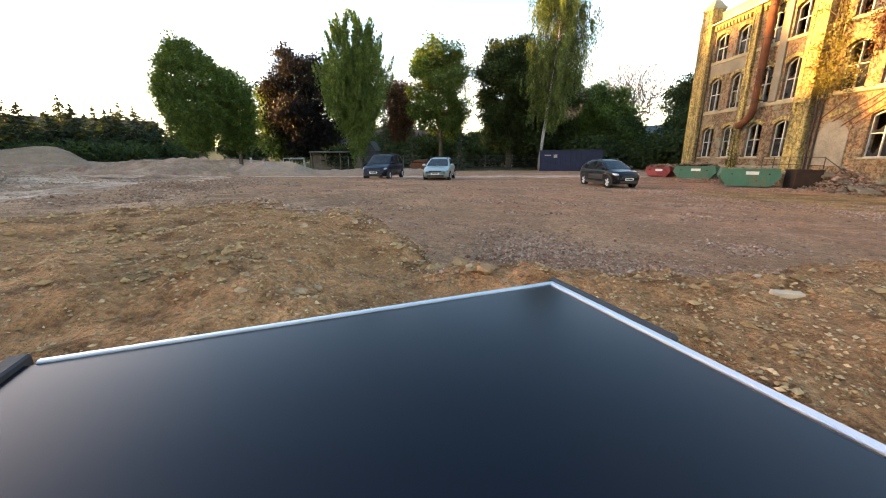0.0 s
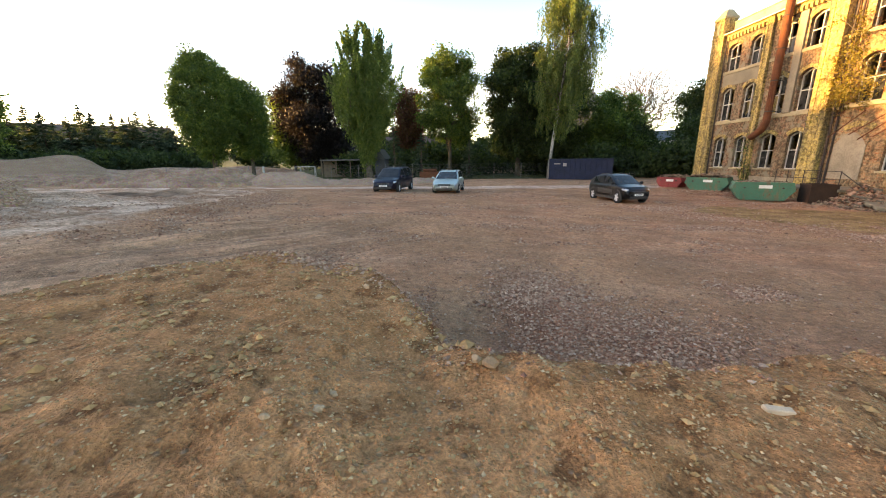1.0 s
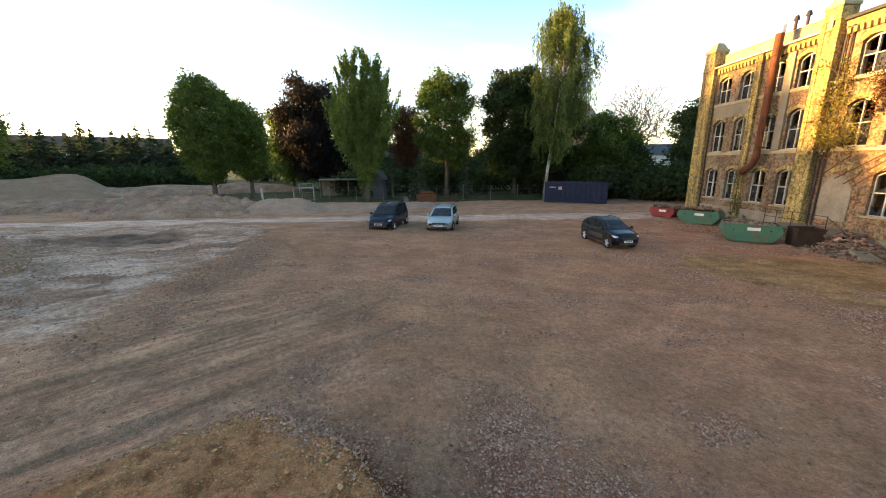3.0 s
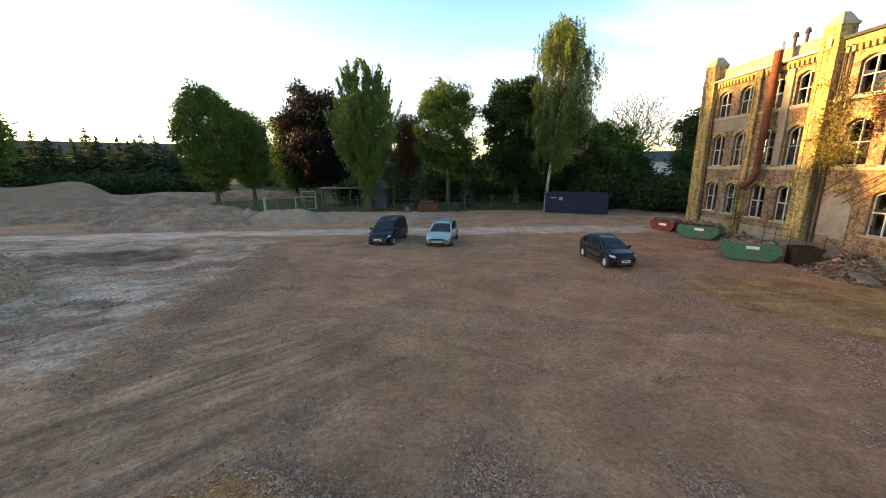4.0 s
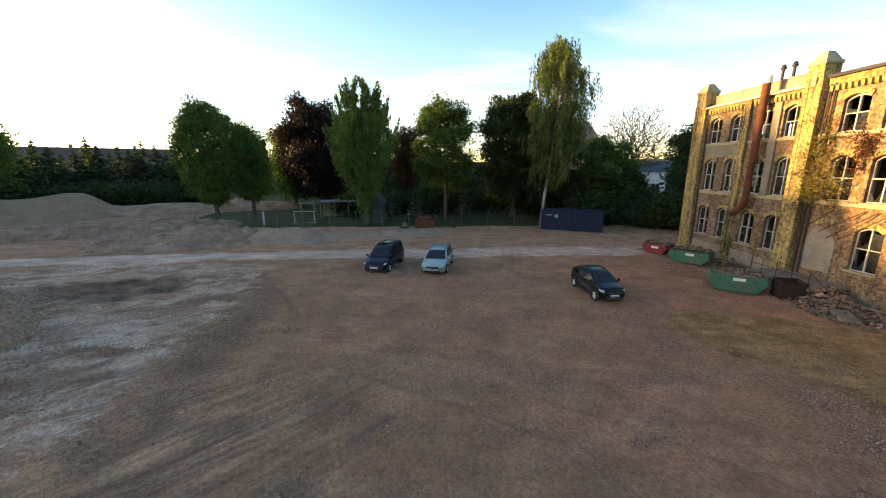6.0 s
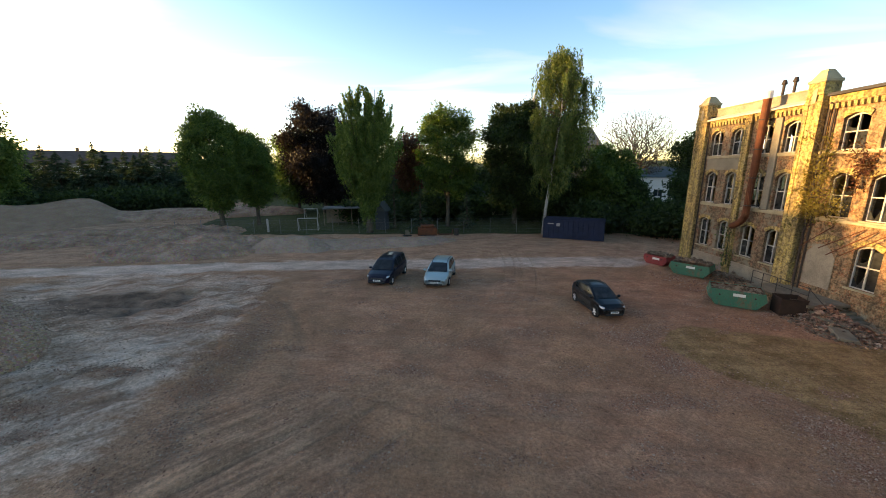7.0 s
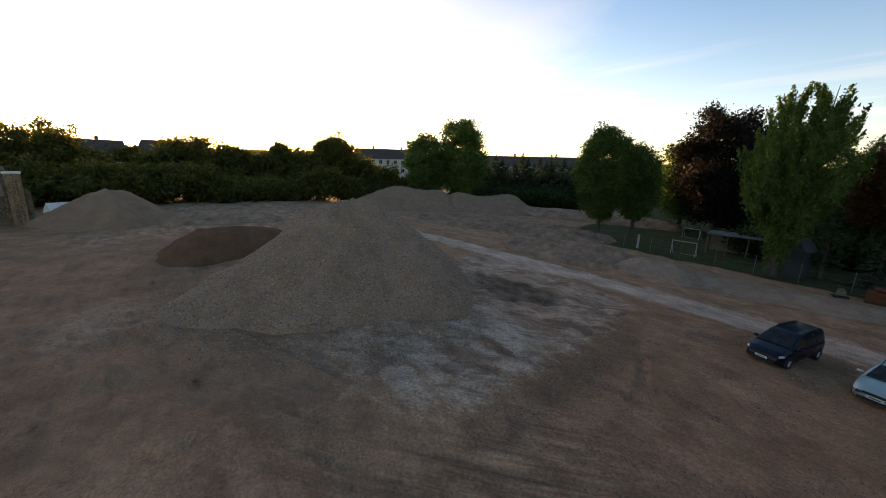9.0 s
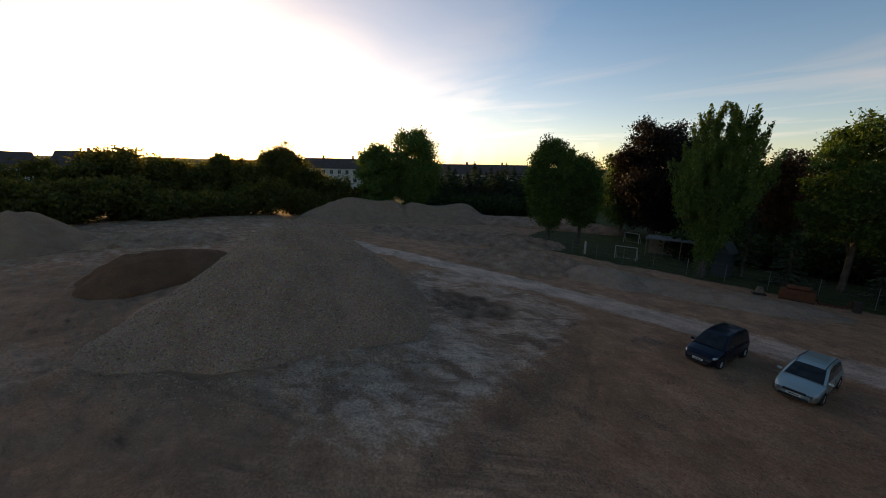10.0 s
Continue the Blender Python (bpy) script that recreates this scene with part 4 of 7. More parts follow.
def pilaster(parent, y0, y1, z0, z1, proud, label=""):
    bm = bmesh.new()
    mid = (y0 + y1) / 2
    edge = (y1 - y0) * 0.22
    box(bm, FX - proud, FX - 0.002, y0, y1, z0, z0 + 0.9, 0.02)
    box(bm, FX - proud + 0.05, FX - 0.002, y0 + 0.05, y1 - 0.05, z0 + 0.9, z1, 0.01)
    box(bm, FX - proud + 0.01, FX - proud + 0.06, y0 + 0.05, y0 + 0.05 + edge, z0 + 0.9, z1 - 0.02)
    box(bm, FX - proud + 0.01, FX - proud + 0.06, y1 - 0.05 - edge, y1 - 0.05, z0 + 0.9, z1 - 0.02)
    box(bm, FX - proud - 0.02, FX - 0.002, y0, y1, z1 - 0.5, z1 - 0.36, 0.015)
    return part("pilaster", bm, YELLOW_BRICK, parent, label or "yellow brick pilaster")


def turret(parent, y0, y1, z0, z1, proud):
    """The square top of a corner pier with a stepped, pointed stone cap."""
    bm = bmesh.new()
    my, mx, hw = (y0 + y1) / 2, FX - proud + (y1 - y0) / 2, (y1 - y0) / 2
    box(bm, mx - hw, mx + hw, y0, y1, z0, z1 - 0.75, 0.01)
    part("turret", bm, YELLOW_BRICK, parent, "square yellow brick turret over a corner pier")
    cap = bmesh.new()
    box(cap, mx - hw - 0.06, mx + hw + 0.06, y0 - 0.06, y1 + 0.06, z1 - 0.75, z1 - 0.55, 0.03)
    lo = [cap.verts.new((mx + sx * (hw - 0.02), my + sy * (hw - 0.02), z1 - 0.55)) for sx, sy in ((-1, -1), (1, -1), (1, 1), (-1, 1))]
    hi = [cap.verts.new((mx + sx * hw * 0.5, my + sy * hw * 0.5, z1 - 0.08)) for sx, sy in ((-1, -1), (1, -1), (1, 1), (-1, 1))]
    for i in range(4):
        cap.faces.new((lo[i], lo[(i + 1) % 4], hi[(i + 1) % 4], hi[i]))
    cap.faces.new(hi)
    cap.faces.new(lo[::-1])
    box(cap, mx - hw * 0.45, mx + hw * 0.45, my - hw * 0.45, my + hw * 0.45, z1 - 0.08, z1, 0.02)
    part("turret_cap", cap, SANDSTONE, parent, "weathered sandstone cap")
    slit = boxed(mx - hw - 0.02, mx - hw + 0.03, my - 0.13, my + 0.13, z1 - 1.9, z1 - 1.1)
    part("blind_slit", slit, SANDSTONE, parent)


def factory():
    rng = random.Random(4)
    b = thing("factory_building", pose(0, 0, 0), "derelict three-storey yellow and red brick factory with broken windows", "building")
    wa, wb = 1.28, 1.36
    holes_a = [(y - wa / 2, y + wa / 2, *f) for y in BAYS_A for f in FLOORS]
    holes_b = [(y - wb / 2, y + wb / 2, f[0], f[1] + 0.02, f[2]) for i, y in enumerate(BAYS_B) for k, f in enumerate(FLOORS) if not (i == 0 and k == 0)]
    part("wall", pierced_wall(FX, 0.5, 22.96, 34.0, -0.9, 12.1, holes_a), PANEL_BRICK, b, "patched red and yellow brick wall")
    part("wall", pierced_wall(FX + 0.004, 0.5, 5.0, 22.95, -0.9, 12.1, holes_b), RED_BRICK, b, "red brick wall with scraps of plaster")
    part("back_wall", pierced_wall(FX + 11.5, 0.4, 5.0, 34.0, -0.9, 12.1, [(y - 0.5, y + 0.5, *f) for y in BAYS_B[1::2] for f in FLOORS]), PLASTER, b)
    gable = pierced_wall(0, 0.5, 0.51, 11.49, -0.9, 12.1, [(x - 0.65, x + 0.65, *f) for x in (3.0, 5.4, 7.9) for f in FLOORS[1:]])
    bmesh.ops.transform(gable, matrix=Matrix(((0, 1, 0, FX), (1, 0, 0, 33.5), (0, 0, 1, 0), (0, 0, 0, 1))), verts=gable.verts)
    part("side_wall", gable, YELLOW_BRICK, b, "yellow brick gable wall")
    part("side_wall", boxed(FX + 0.51, FX + 11.49, 5.0, 5.5, -0.9, 12.1), YELLOW_BRICK, b)
    for z in (0.5, 4.55, 8.4):
        part("floor_slab", boxed(FX + 0.51, FX + 11.49, 5.51, 33.49, z, z + 0.3), CONCRETE, b)
    part("roof", boxed(FX + 0.3, FX + 12.1, 4.9, 34.1, 12.11, 12.3, 0.02), ROOFING, b, "flat dark felt roof")
    part("parapet", boxed(FX + 0.45, FX + 0.75, 23.9, 32.7, 12.31, 12.95, 0.02), PLASTER, b, "pale rendered parapet set back above the cornice")
    part("parapet_coping", boxed(FX + 0.4, FX + 0.8, 23.9, 32.7, 12.952, 13.03, 0.01), SANDSTONE, b)
    cor = bmesh.new()
    prism(cor, [(FX - 0.34, 12.0), (FX - 0.34, 12.08), (FX + 0.4, 12.36), (FX + 0.4, 12.105), (FX - 0.003, 12.0)], 24.1, 32.64)
    part("cornice", cor, CORNICE_STONE, b, "pale sloping cornice")
    cor = bmesh.new()
    prism(cor, [(FX - 0.3, 12.25), (FX - 0.3, 12.42), (FX + 0.5, 12.5), (FX + 0.5, 12.305), (FX - 0.003, 12.25)], 5.0, 22.9)
    part("roof_edge", cor, ROOFING, b, "dark metal roof edge")
    part("frieze", boxed(FX - 0.08, FX - 0.003, 5.0, 22.94, 11.85, 12.24), YELLOW_BRICK, b)
    part("frieze", boxed(FX - 0.08, FX - 0.003, 24.14, 32.62, 11.82, 11.99), YELLOW_BRICK, b)
    dentil = part("dentil", boxed(FX - 0.2, FX - 0.082, -0.09, 0.09, 11.5, 11.8), YELLOW_BRICK, b)
    dentil.location.y = 24.3
    spots = [y for y in np.arange(24.62, 32.5, 0.32) if abs(y - 28.45) > 0.45] + list(np.arange(6.0, 22.8, 0.32))
    for y in spots:
        d = new("dentil", dentil.data)
        d.parent = b
        d.location.y = y
    for lo, hi in ((24.14, 28.12), (28.78, 32.62), (5.0, 22.94)):
        for z in (4.86, 8.78):
            part("string_course", boxed(FX - 0.09, FX - 0.003, lo, hi, z + 0.14, z + 0.34, 0.015), SANDSTONE, b, "weathered projecting sandstone band")
    part("string_course", boxed(FX - 0.22, FX - 0.095, 18.0, 22.2, 5.02, 5.18, 0.02), SANDSTONE, b)
    for y in BAYS_A:
        for s, sp, cr in FLOORS:
            a, c = y - wa / 2, y + wa / 2
            part("window_arch", arch_ring(a, c, sp, cr, FX), YELLOW_BRICK, b)
            part("window_sill", boxed(FX - 0.1, FX + 0.1, a - 0.1, c + 0.1, s - 0.1, s - 0.003, 0.015), SANDSTONE, b)
            sash_window(b, a, c, s, sp, cr, FX + 0.2, rng, 0.75)
    for i, y in enumerate(BAYS_B):
        for k, (s, sp, cr) in enumerate(FLOORS):
            a, c = y - wb / 2, y + wb / 2
            part("window_arch", arch_ring(a, c, sp + 0.02, cr, FX, 0.07, 0.3), YELLOW_BRICK, b)
            if i == 0 and k == 0:
                continue
            part("window_sill", boxed(FX - 0.1, FX + 0.1, a - 0.1, c + 0.1, s - 0.1, s - 0.003, 0.015), SANDSTONE, b)
            sash_window(b, a, c, s, sp + 0.02, cr, FX + 0.18, rng, 0.7)
    patch = bmesh.new()
    ring = [(20.72, 0.3), (22.42, 0.3), (22.42, 2.9)] + [(21.57 + 0.85 * math.cos(k * math.pi / 10), 2.9 + 0.75 * math.sin(k * math.pi / 10)) for k in range(1, 10)] + [(20.72, 2.9)]
    front, back = [patch.verts.new((FX - 0.035, y, z)) for y, z in ring], [patch.verts.new((FX - 0.002, y, z)) for y, z in ring]
    patch.faces.new(front)
    patch.faces.new(back[::-1])
    for k in range(len(ring)):
        patch.faces.new((front[k], back[k], back[(k + 1) % len(ring)], front[(k + 1) % len(ring)]))
    part("plaster_patch", patch, PLASTER, b, "grey plaster over a bricked-up arch")
    part("blocked_arch", arch_ring(20.72, 22.42, 2.9, 3.65, FX, 0.05, 0.26), RED_BRICK, b, "worn red brick arch")
    part("render_strip", boxed(FX - 0.13, FX - 0.003, 25.72, 26.25, 5.25, 11.48, 0.015), GREY_RENDER, b, "strip of grey render beside the flue pipe")
    part("render_panel", boxed(FX - 0.03, FX - 0.003, 28.82, 32.4, 7.98, 8.9, 0.01), GREY_RENDER, b, "grey rendered panel between two storeys")
    part("red_patch", boxed(FX - 0.028, FX - 0.003, 24.4, 25.7, 7.98, 8.9, 0.01), RED_BRICK, b, "patch of red brick")
    part("red_patch", boxed(FX - 0.028, FX - 0.003, 26.3, 28.05, 7.98, 8.9, 0.01), RED_BRICK, b, "patch of red brick")
    pilaster(b, 32.64, 34.05, -0.7, 12.4, 0.32)
    pilaster(b, 28.12, 28.78, -0.7, 12.0, 0.22)
    pilaster(b, 22.96, 24.12, -0.7, 12.4, 0.42)
    turret(b, 32.85, 33.95, 12.4, 14.1, 0.3)
    turret(b, 23.0, 24.0, 12.4, 13.85, 0.45)
    part("plinth", boxed(FX - 0.06, FX - 0.003, 5.0, 22.94, -0.9, 1.0, 0.01), RED_BRICK, b, "red brick plinth")
    part("plinth", boxed(FX - 0.06, FX - 0.003, 24.14, 28.1, -0.9, 0.9, 0.01), PLASTER, b)
    part("plinth", boxed(FX - 0.06, FX - 0.003, 28.8, 32.62, -0.9, 0.9, 0.01), PLASTER, b)
    for y, z1 in ((22.75, 11.9), (22.45, 11.9), (32.48, 11.7), (24.32, 11.7)):
        part("downpipe", tube(bmesh.new(), [(FX - 0.12, y, z1), (FX - 0.12, y, 0.3)], 0.055, 8), DARK_IRON, b, "thin dark drainpipe")
    flue = tube(bmesh.new(), [(FX - 0.5, 26.75, 12.9), (FX - 0.55, 26.8, 8.0), (FX - 0.55, 26.88, 4.75), (FX - 0.55, 27.05, 4.35), (FX - 0.55, 27.4, 4.05), (FX - 0.5, 28.0, 3.75)], 0.24, 14)
    part("flue_pipe", flue, RUST, b, "thick rust-brown flue pipe on brackets")
    part("flue_cap", tube(bmesh.new(), [(FX - 0.5, 26.75, 12.8), (FX - 0.49, 26.74, 13.3)], [0.27, 0.25], 14), CREAM, b, "pale upper end of the flue pipe")
    for z in (5.4, 7.4, 9.4, 11.4):
        band = bmesh.new()
        tube(band, [(FX - 0.54, 26.8, z), (FX - 0.54, 26.8, z + 0.07)], 0.262, 14)
        box(band, FX - 0.4, FX - 0.003, 26.77, 26.83, z + 0.01, z + 0.06)
        part("pipe_bracket", band, DARK_IRON, b)
    part("flue_cap", tube(bmesh.new(), [(FX - 0.5, 26.75, 12.9), (FX - 0.5, 26.75, 13.1), (FX - 0.5, 26.75, 13.22)], [0.25, 0.25, 0.1], 14), ZINC, b, "pale metal pipe cap")
    for y in (27.75, 26.9):
        st = tube(bmesh.new(), [(FX + 1.3, y, 12.31), (FX + 1.3, y - 0.05, 13.9)], 0.09, 10)
        tube(st, [(FX + 1.3, y - 0.05, 13.9), (FX + 1.3, y - 0.05, 13.98), (FX + 1.3, y - 0.05, 14.2)], [0.17, 0.17, 0.1], 10)
        part("roof_vent", st, DARK_IRON, b, "thin dark roof vent pipe with a cowl")
    for (ya, za), (yb, zb) in (((22.7, 4.55), (21.6, 4.85)), ((21.1, 4.8), (22.2, 3.4)), ((19.5, 4.85), (21.1, 3.5)), ((18.9, 4.85), (20.6, 3.2)), ((18.3, 4.8), (19.9, 3.3))):
        part("iron_strut", tube(bmesh.new(), [(FX - 0.1, ya, za), (FX - 0.75, yb, zb)], 0.03, 6), RUST, b, "rusted iron canopy strut")
    return b


factory()


CONCRETE_DARK = plain("mossy_dark_concrete", (0.19, 0.15, 0.105), 0.95, 0, 0.4, 1.6, 0.5, 0.2)


# ---- loading dock, rubble and plants along the factory ----
def dock():
    d = thing("loading_dock", pose(0, 0, 0), "crumbling brick loading dock with a dark cellar opening and iron railing", "loading dock")
    g = -0.6
    part("dock_wall", boxed(21.75, 22.1, 19.35, 19.85, g, 0.42, 0.02), RED_BRICK, d, "stained brick pier")
    part("dock_wall", boxed(21.85, 22.15, 21.25, 23.4, g, 0.42, 0.02), RED_BRICK, d)
    part("dock_wall", boxed(22.16, FX - 0.07, 23.1, 23.4, g, 0.42, 0.02), RED_BRICK, d)
    part("dock_slab", boxed(21.65, FX - 0.07, 19.3, 23.45, 0.422, 0.58, 0.02), CONCRETE_DARK, d, "cracked dark stone slab")
    part("back_wall", boxed(23.4, 23.6, 19.4, 23.0, g, 0.41), DARK_IRON, d)
    for k in range(4):
        part("step", boxed(21.5 + 0.1 * k, FX - 0.07, 17.9 + 0.34 * k, 18.235 + 0.34 * k, g, -0.18 + 0.15 * k, 0.02), CONCRETE_DARK, d, "broken concrete step")
    posts = [(21.8, y) for y in (19.5, 20.5, 21.5, 22.5, 23.3)]
    for x, y in posts:
        part("railing_post", tube(bmesh.new(), [(x, y, 0.57), (x, y, 1.55)], 0.022, 6), DARK_IRON, d)
    for z in (1.1, 1.54):
        part("railing_bar", tube(bmesh.new(), [(21.8, 19.5, z - 0.03), (21.8, 21.5, z), (21.8, 23.3, z - 0.02)], 0.02, 6), DARK_IRON, d)
    part("railing_bar", tube(bmesh.new(), [(21.75, 19.5, 1.52), (21.6, 18.1, 0.7)], 0.02, 6), DARK_IRON, d)


dock()


def rubble_bank(name, label, cx, cy, rx, ry, h, turn, count, seed, lo=0.04, hi=0.16, material=None):
    """A strewn bank of broken bricks, piled higher in the middle."""
    rng = np.random.default_rng(seed)
    r, a = rng.random(count) ** 0.6, rng.uniform(0, 6.283, count)
    u, v = r * np.cos(a) * rx, r * np.sin(a) * ry
    c, s = math.cos(radians(turn)), math.sin(radians(turn))
    x, y = cx + u * c - v * s, cy + u * s + v * c
    z = height(x, y) + h * (1 - r) * rng.uniform(0.2, 1.0, count) + 0.02
    me = rocks_mesh(name, np.stack([x, y, z], 1), lo + (hi - lo) * rng.random(count) ** 2.5, material or RUBBLE, rng)
    return tagged(new(name, me), label, "rubble", kind="stuff")


rubble_bank("brick_rubble", "broken bricks and stones banked against the dock", 21.9, 18.3, 2.6, 1.7, 0.8, 80, 1000, 1, 0.03, 0.13, DARK_RUBBLE)
rubble_bank("brick_rubble", "red-brown broken bricks strewn over the dock steps", 21.9, 18.3, 2.5, 1.6, 0.7, 80, 700, 11, 0.03, 0.12)
rubble_bank("brick_rubble", "low strewn rubble in front of the skips", 19.4, 24.6, 4.4, 1.6, 0.28, 105, 900, 2, 0.03, 0.1)
rubble_bank("brick_rubble", "rubble and earth behind the green skips", 22.4, 25.6, 3.6, 1.5, 0.9, 90, 1400, 3, 0.03, 0.14, DARK_RUBBLE)
rubble_bank("brick_rubble", "pinkish broken brick heaped along the factory wall", 23.0, 15.6, 3.6, 1.0, 0.8, 88, 1500, 12, 0.03, 0.14)
rubble_bank("brick_rubble", "broken masonry piled over the dock slab", 22.3, 18.6, 1.8, 1.3, 1.25, 80, 700, 13, 0.04, 0.2)
rubble_bank("brick_rubble", "rubble at the factory corner", 22.6, 31.0, 2.8, 1.2, 0.6, 90, 800, 4, 0.03, 0.14, DARK_RUBBLE)
rubble_bank("brick_rubble", "strewn stones at the edge of the yellow earth", 18.0, 18.6, 4.5, 0.8, 0.12, -12, 600, 5, 0.02, 0.07)
for k, (x, y, z, a, t) in enumerate(((21.5, 17.2, 0.18, 20, 6), (21.9, 17.6, 0.4, -35, 14), (22.6, 17.0, 0.55, 60, 9), (21.2, 18.4, 0.1, 75, 4), (22.9, 18.9, 0.9, 10, 20), (21.4, 23.9, 0.1, 15, 5))):
    beam = part("timber_beam", boxed(-1.0, 1.0, -0.06, 0.06, -0.05, 0.05, 0.01), WOOD)
    beam.matrix_basis = pose(x, y, ground_at(x, y) + z, 0, t, a)
    tagged(beam, "grey weathered timber lying on rubble", "beam", "timbers on the rubble")
slab = part("concrete_slab", boxed(-0.6, 0.6, -0.4, 0.4, -0.09, 0.09, 0.03), CONCRETE_DARK)
slab.matrix_basis = pose(21.2, 16.9, ground_at(21.2, 16.9) + 0.22, 6, -8, 65)
tagged(slab, "tilted broken concrete slab on rubble", "slab")


def climber(name, label, spine, spreadw, leaves, material, seed, leaf=0.11, out=0.5):
    """A shrub that roots in the masonry and hangs over the wall."""
    rng = np.random.default_rng(seed)
    t = thing(name, pose(0, 0, 0), label, "plant")
    bm = bmesh.new()
    pts = []
    for k in range(26):
        f = rng.random()
        i = min(int(f * (len(spine) - 1)), len(spine) - 2)
        a = Vector(spine[i]).lerp(Vector(spine[i + 1]), f * (len(spine) - 1) - i)
        e = a + Vector((-abs(rng.normal()) * out, rng.normal() * spreadw, rng.normal() * spreadw * 0.8))
        m = a.lerp(e, 0.5) + Vector((0, 0, 0.2))
        tube(bm, [a, m, e], [0.022, 0.014, 0.005], 4, False)
        n = leaves // 26
        q = rng.random(n) ** 0.7
        p = np.array(m)[None] * (1 - q[:, None]) + np.array(e)[None] * q[:, None] + rng.normal(size=(n, 3)) * np.array((0.13, 0.2, 0.22))
        p[:, 0] = np.minimum(p[:, 0], FX - 0.06)
        pts.append(p)
    tube(bm, spine, [0.05 - 0.04 * k / (len(spine) - 1) for k in range(len(spine))], 6)
    part("stemwork", bm, BARK, t)
    p = np.concatenate(pts)
    v, f = leaf_cards(p, rng.normal(size=p.shape) + np.array((-0.3, 0, -0.5)), leaf, 0.55, rng)
    part("foliage", quick_mesh("foliage", v, f, material), material, t)
    return t

# ---- the flat panel under the start ----
PANEL = plain("matt_black_panel", (0.002, 0.003, 0.007), 0.2, 0.0, 0.1, 3, 0.002, 0.2)
ALU = plain("brushed_aluminium", (0.62, 0.63, 0.65), 0.38, 0.9, 0.06, 20, 0.05)
RUBBER = plain("black_rubber", (0.02, 0.02, 0.022), 0.7, 0, 0.2, 12, 0.1)


def panel_table():
    m = pose(0.27, 0.50, 0, 0, 0, 18.4)
    g = ground_at(0.2, 0.0)
    t = thing("panel_table", m @ pose(0, 0, g), "small table with a matt black panel top and aluminium edges", "table")
    h, w, d = 1.575 - g, 0.478, 0.75
    part("tabletop", boxed(-w + 0.008, -0.008, -d + 0.008, -0.008, h - 0.016, h - 0.002), PANEL, t, "matt black panel")
    part("edge_strip", boxed(-w + 0.014, 0, -0.0078, -0.002, h - 0.018, h, 0.001), ALU, t, "aluminium edge strip")
    part("edge_strip", boxed(-0.0078, 0, -d, -0.0082, h - 0.018, h, 0.001), ALU, t, "aluminium edge strip")
    part("edge_strip", boxed(-w, 0, -d - 0.008, -d - 0.0002, h - 0.018, h, 0.001), ALU, t, "aluminium edge strip")
    part("side_rail", boxed(-w - 0.006, -w + 0.0075, -d, 0.004, h - 0.02, h + 0.003, 0.0015), RUBBER, t, "dark rail on one side")
    part("corner_guard", boxed(0.0003, 0.009, -0.155, 0.006, h - 0.02, h + 0.0015, 0.002), RUBBER, t, "black rubber guard strip")
    for x, y in ((-w + 0.05, -0.05), (-0.05, -0.05), (-w + 0.05, -d + 0.05), (-0.05, -d + 0.05)):
        p = m @ Vector((x, y, 0))
        part("leg", tube(bmesh.new(), [(x, y, ground_at(p.x, p.y) - g - 0.01), (x, y, h - 0.0165)], 0.011, 8), ALU, t)
    return t


panel_table()

# ---- vehicles ----
TYRE = plain("tyre_rubber", (0.018, 0.018, 0.018), 0.85, 0, 0.25, 8, 0.2, 0.3)
RIM = plain("silver_wheel_rim", (0.62, 0.62, 0.63), 0.35, 0.25, 0.1, 8, 0.05)
CAR_GLASS = glass_material("dark_car_glass", (0.010, 0.011, 0.012), 0.05, 0.2)
BLACK_TRIM = plain("black_plastic_trim", (0.016, 0.016, 0.017), 0.55, 0, 0.2, 8, 0.05)
LAMP_CLEAR = plain("clear_headlamp", (0.40, 0.42, 0.44), 0.12, 0.3, 0.1, 12, 0.02)
LAMP_RED = plain("red_tail_lamp", (0.30, 0.01, 0.01), 0.2, 0, 0.1, 12, 0.02)
PLATE = plain("white_plate", (0.75, 0.75, 0.72), 0.4, 0, 0.05, 20, 0.02)


def paint(name, colour, metal):
    n = Nodes(name)
    dust = n.noise(1.6, 4)
    n.set(Base_Color=n.mix(n.ramp(dust, (0.45, 0.0), (0.8, 0.025)), colour, (0.22, 0.19, 0.16)), Roughness=n.ramp(dust, (0.3, 0.28), (0.8, 0.4)), Metallic=metal, Specular_IOR_Level=0.15, Coat_Weight=0.3, Coat_Roughness=0.03)
    return n.mat


def lerp(table, x):
    return float(np.interp(x, [p[0] for p in table], [p[1] for p in table]))


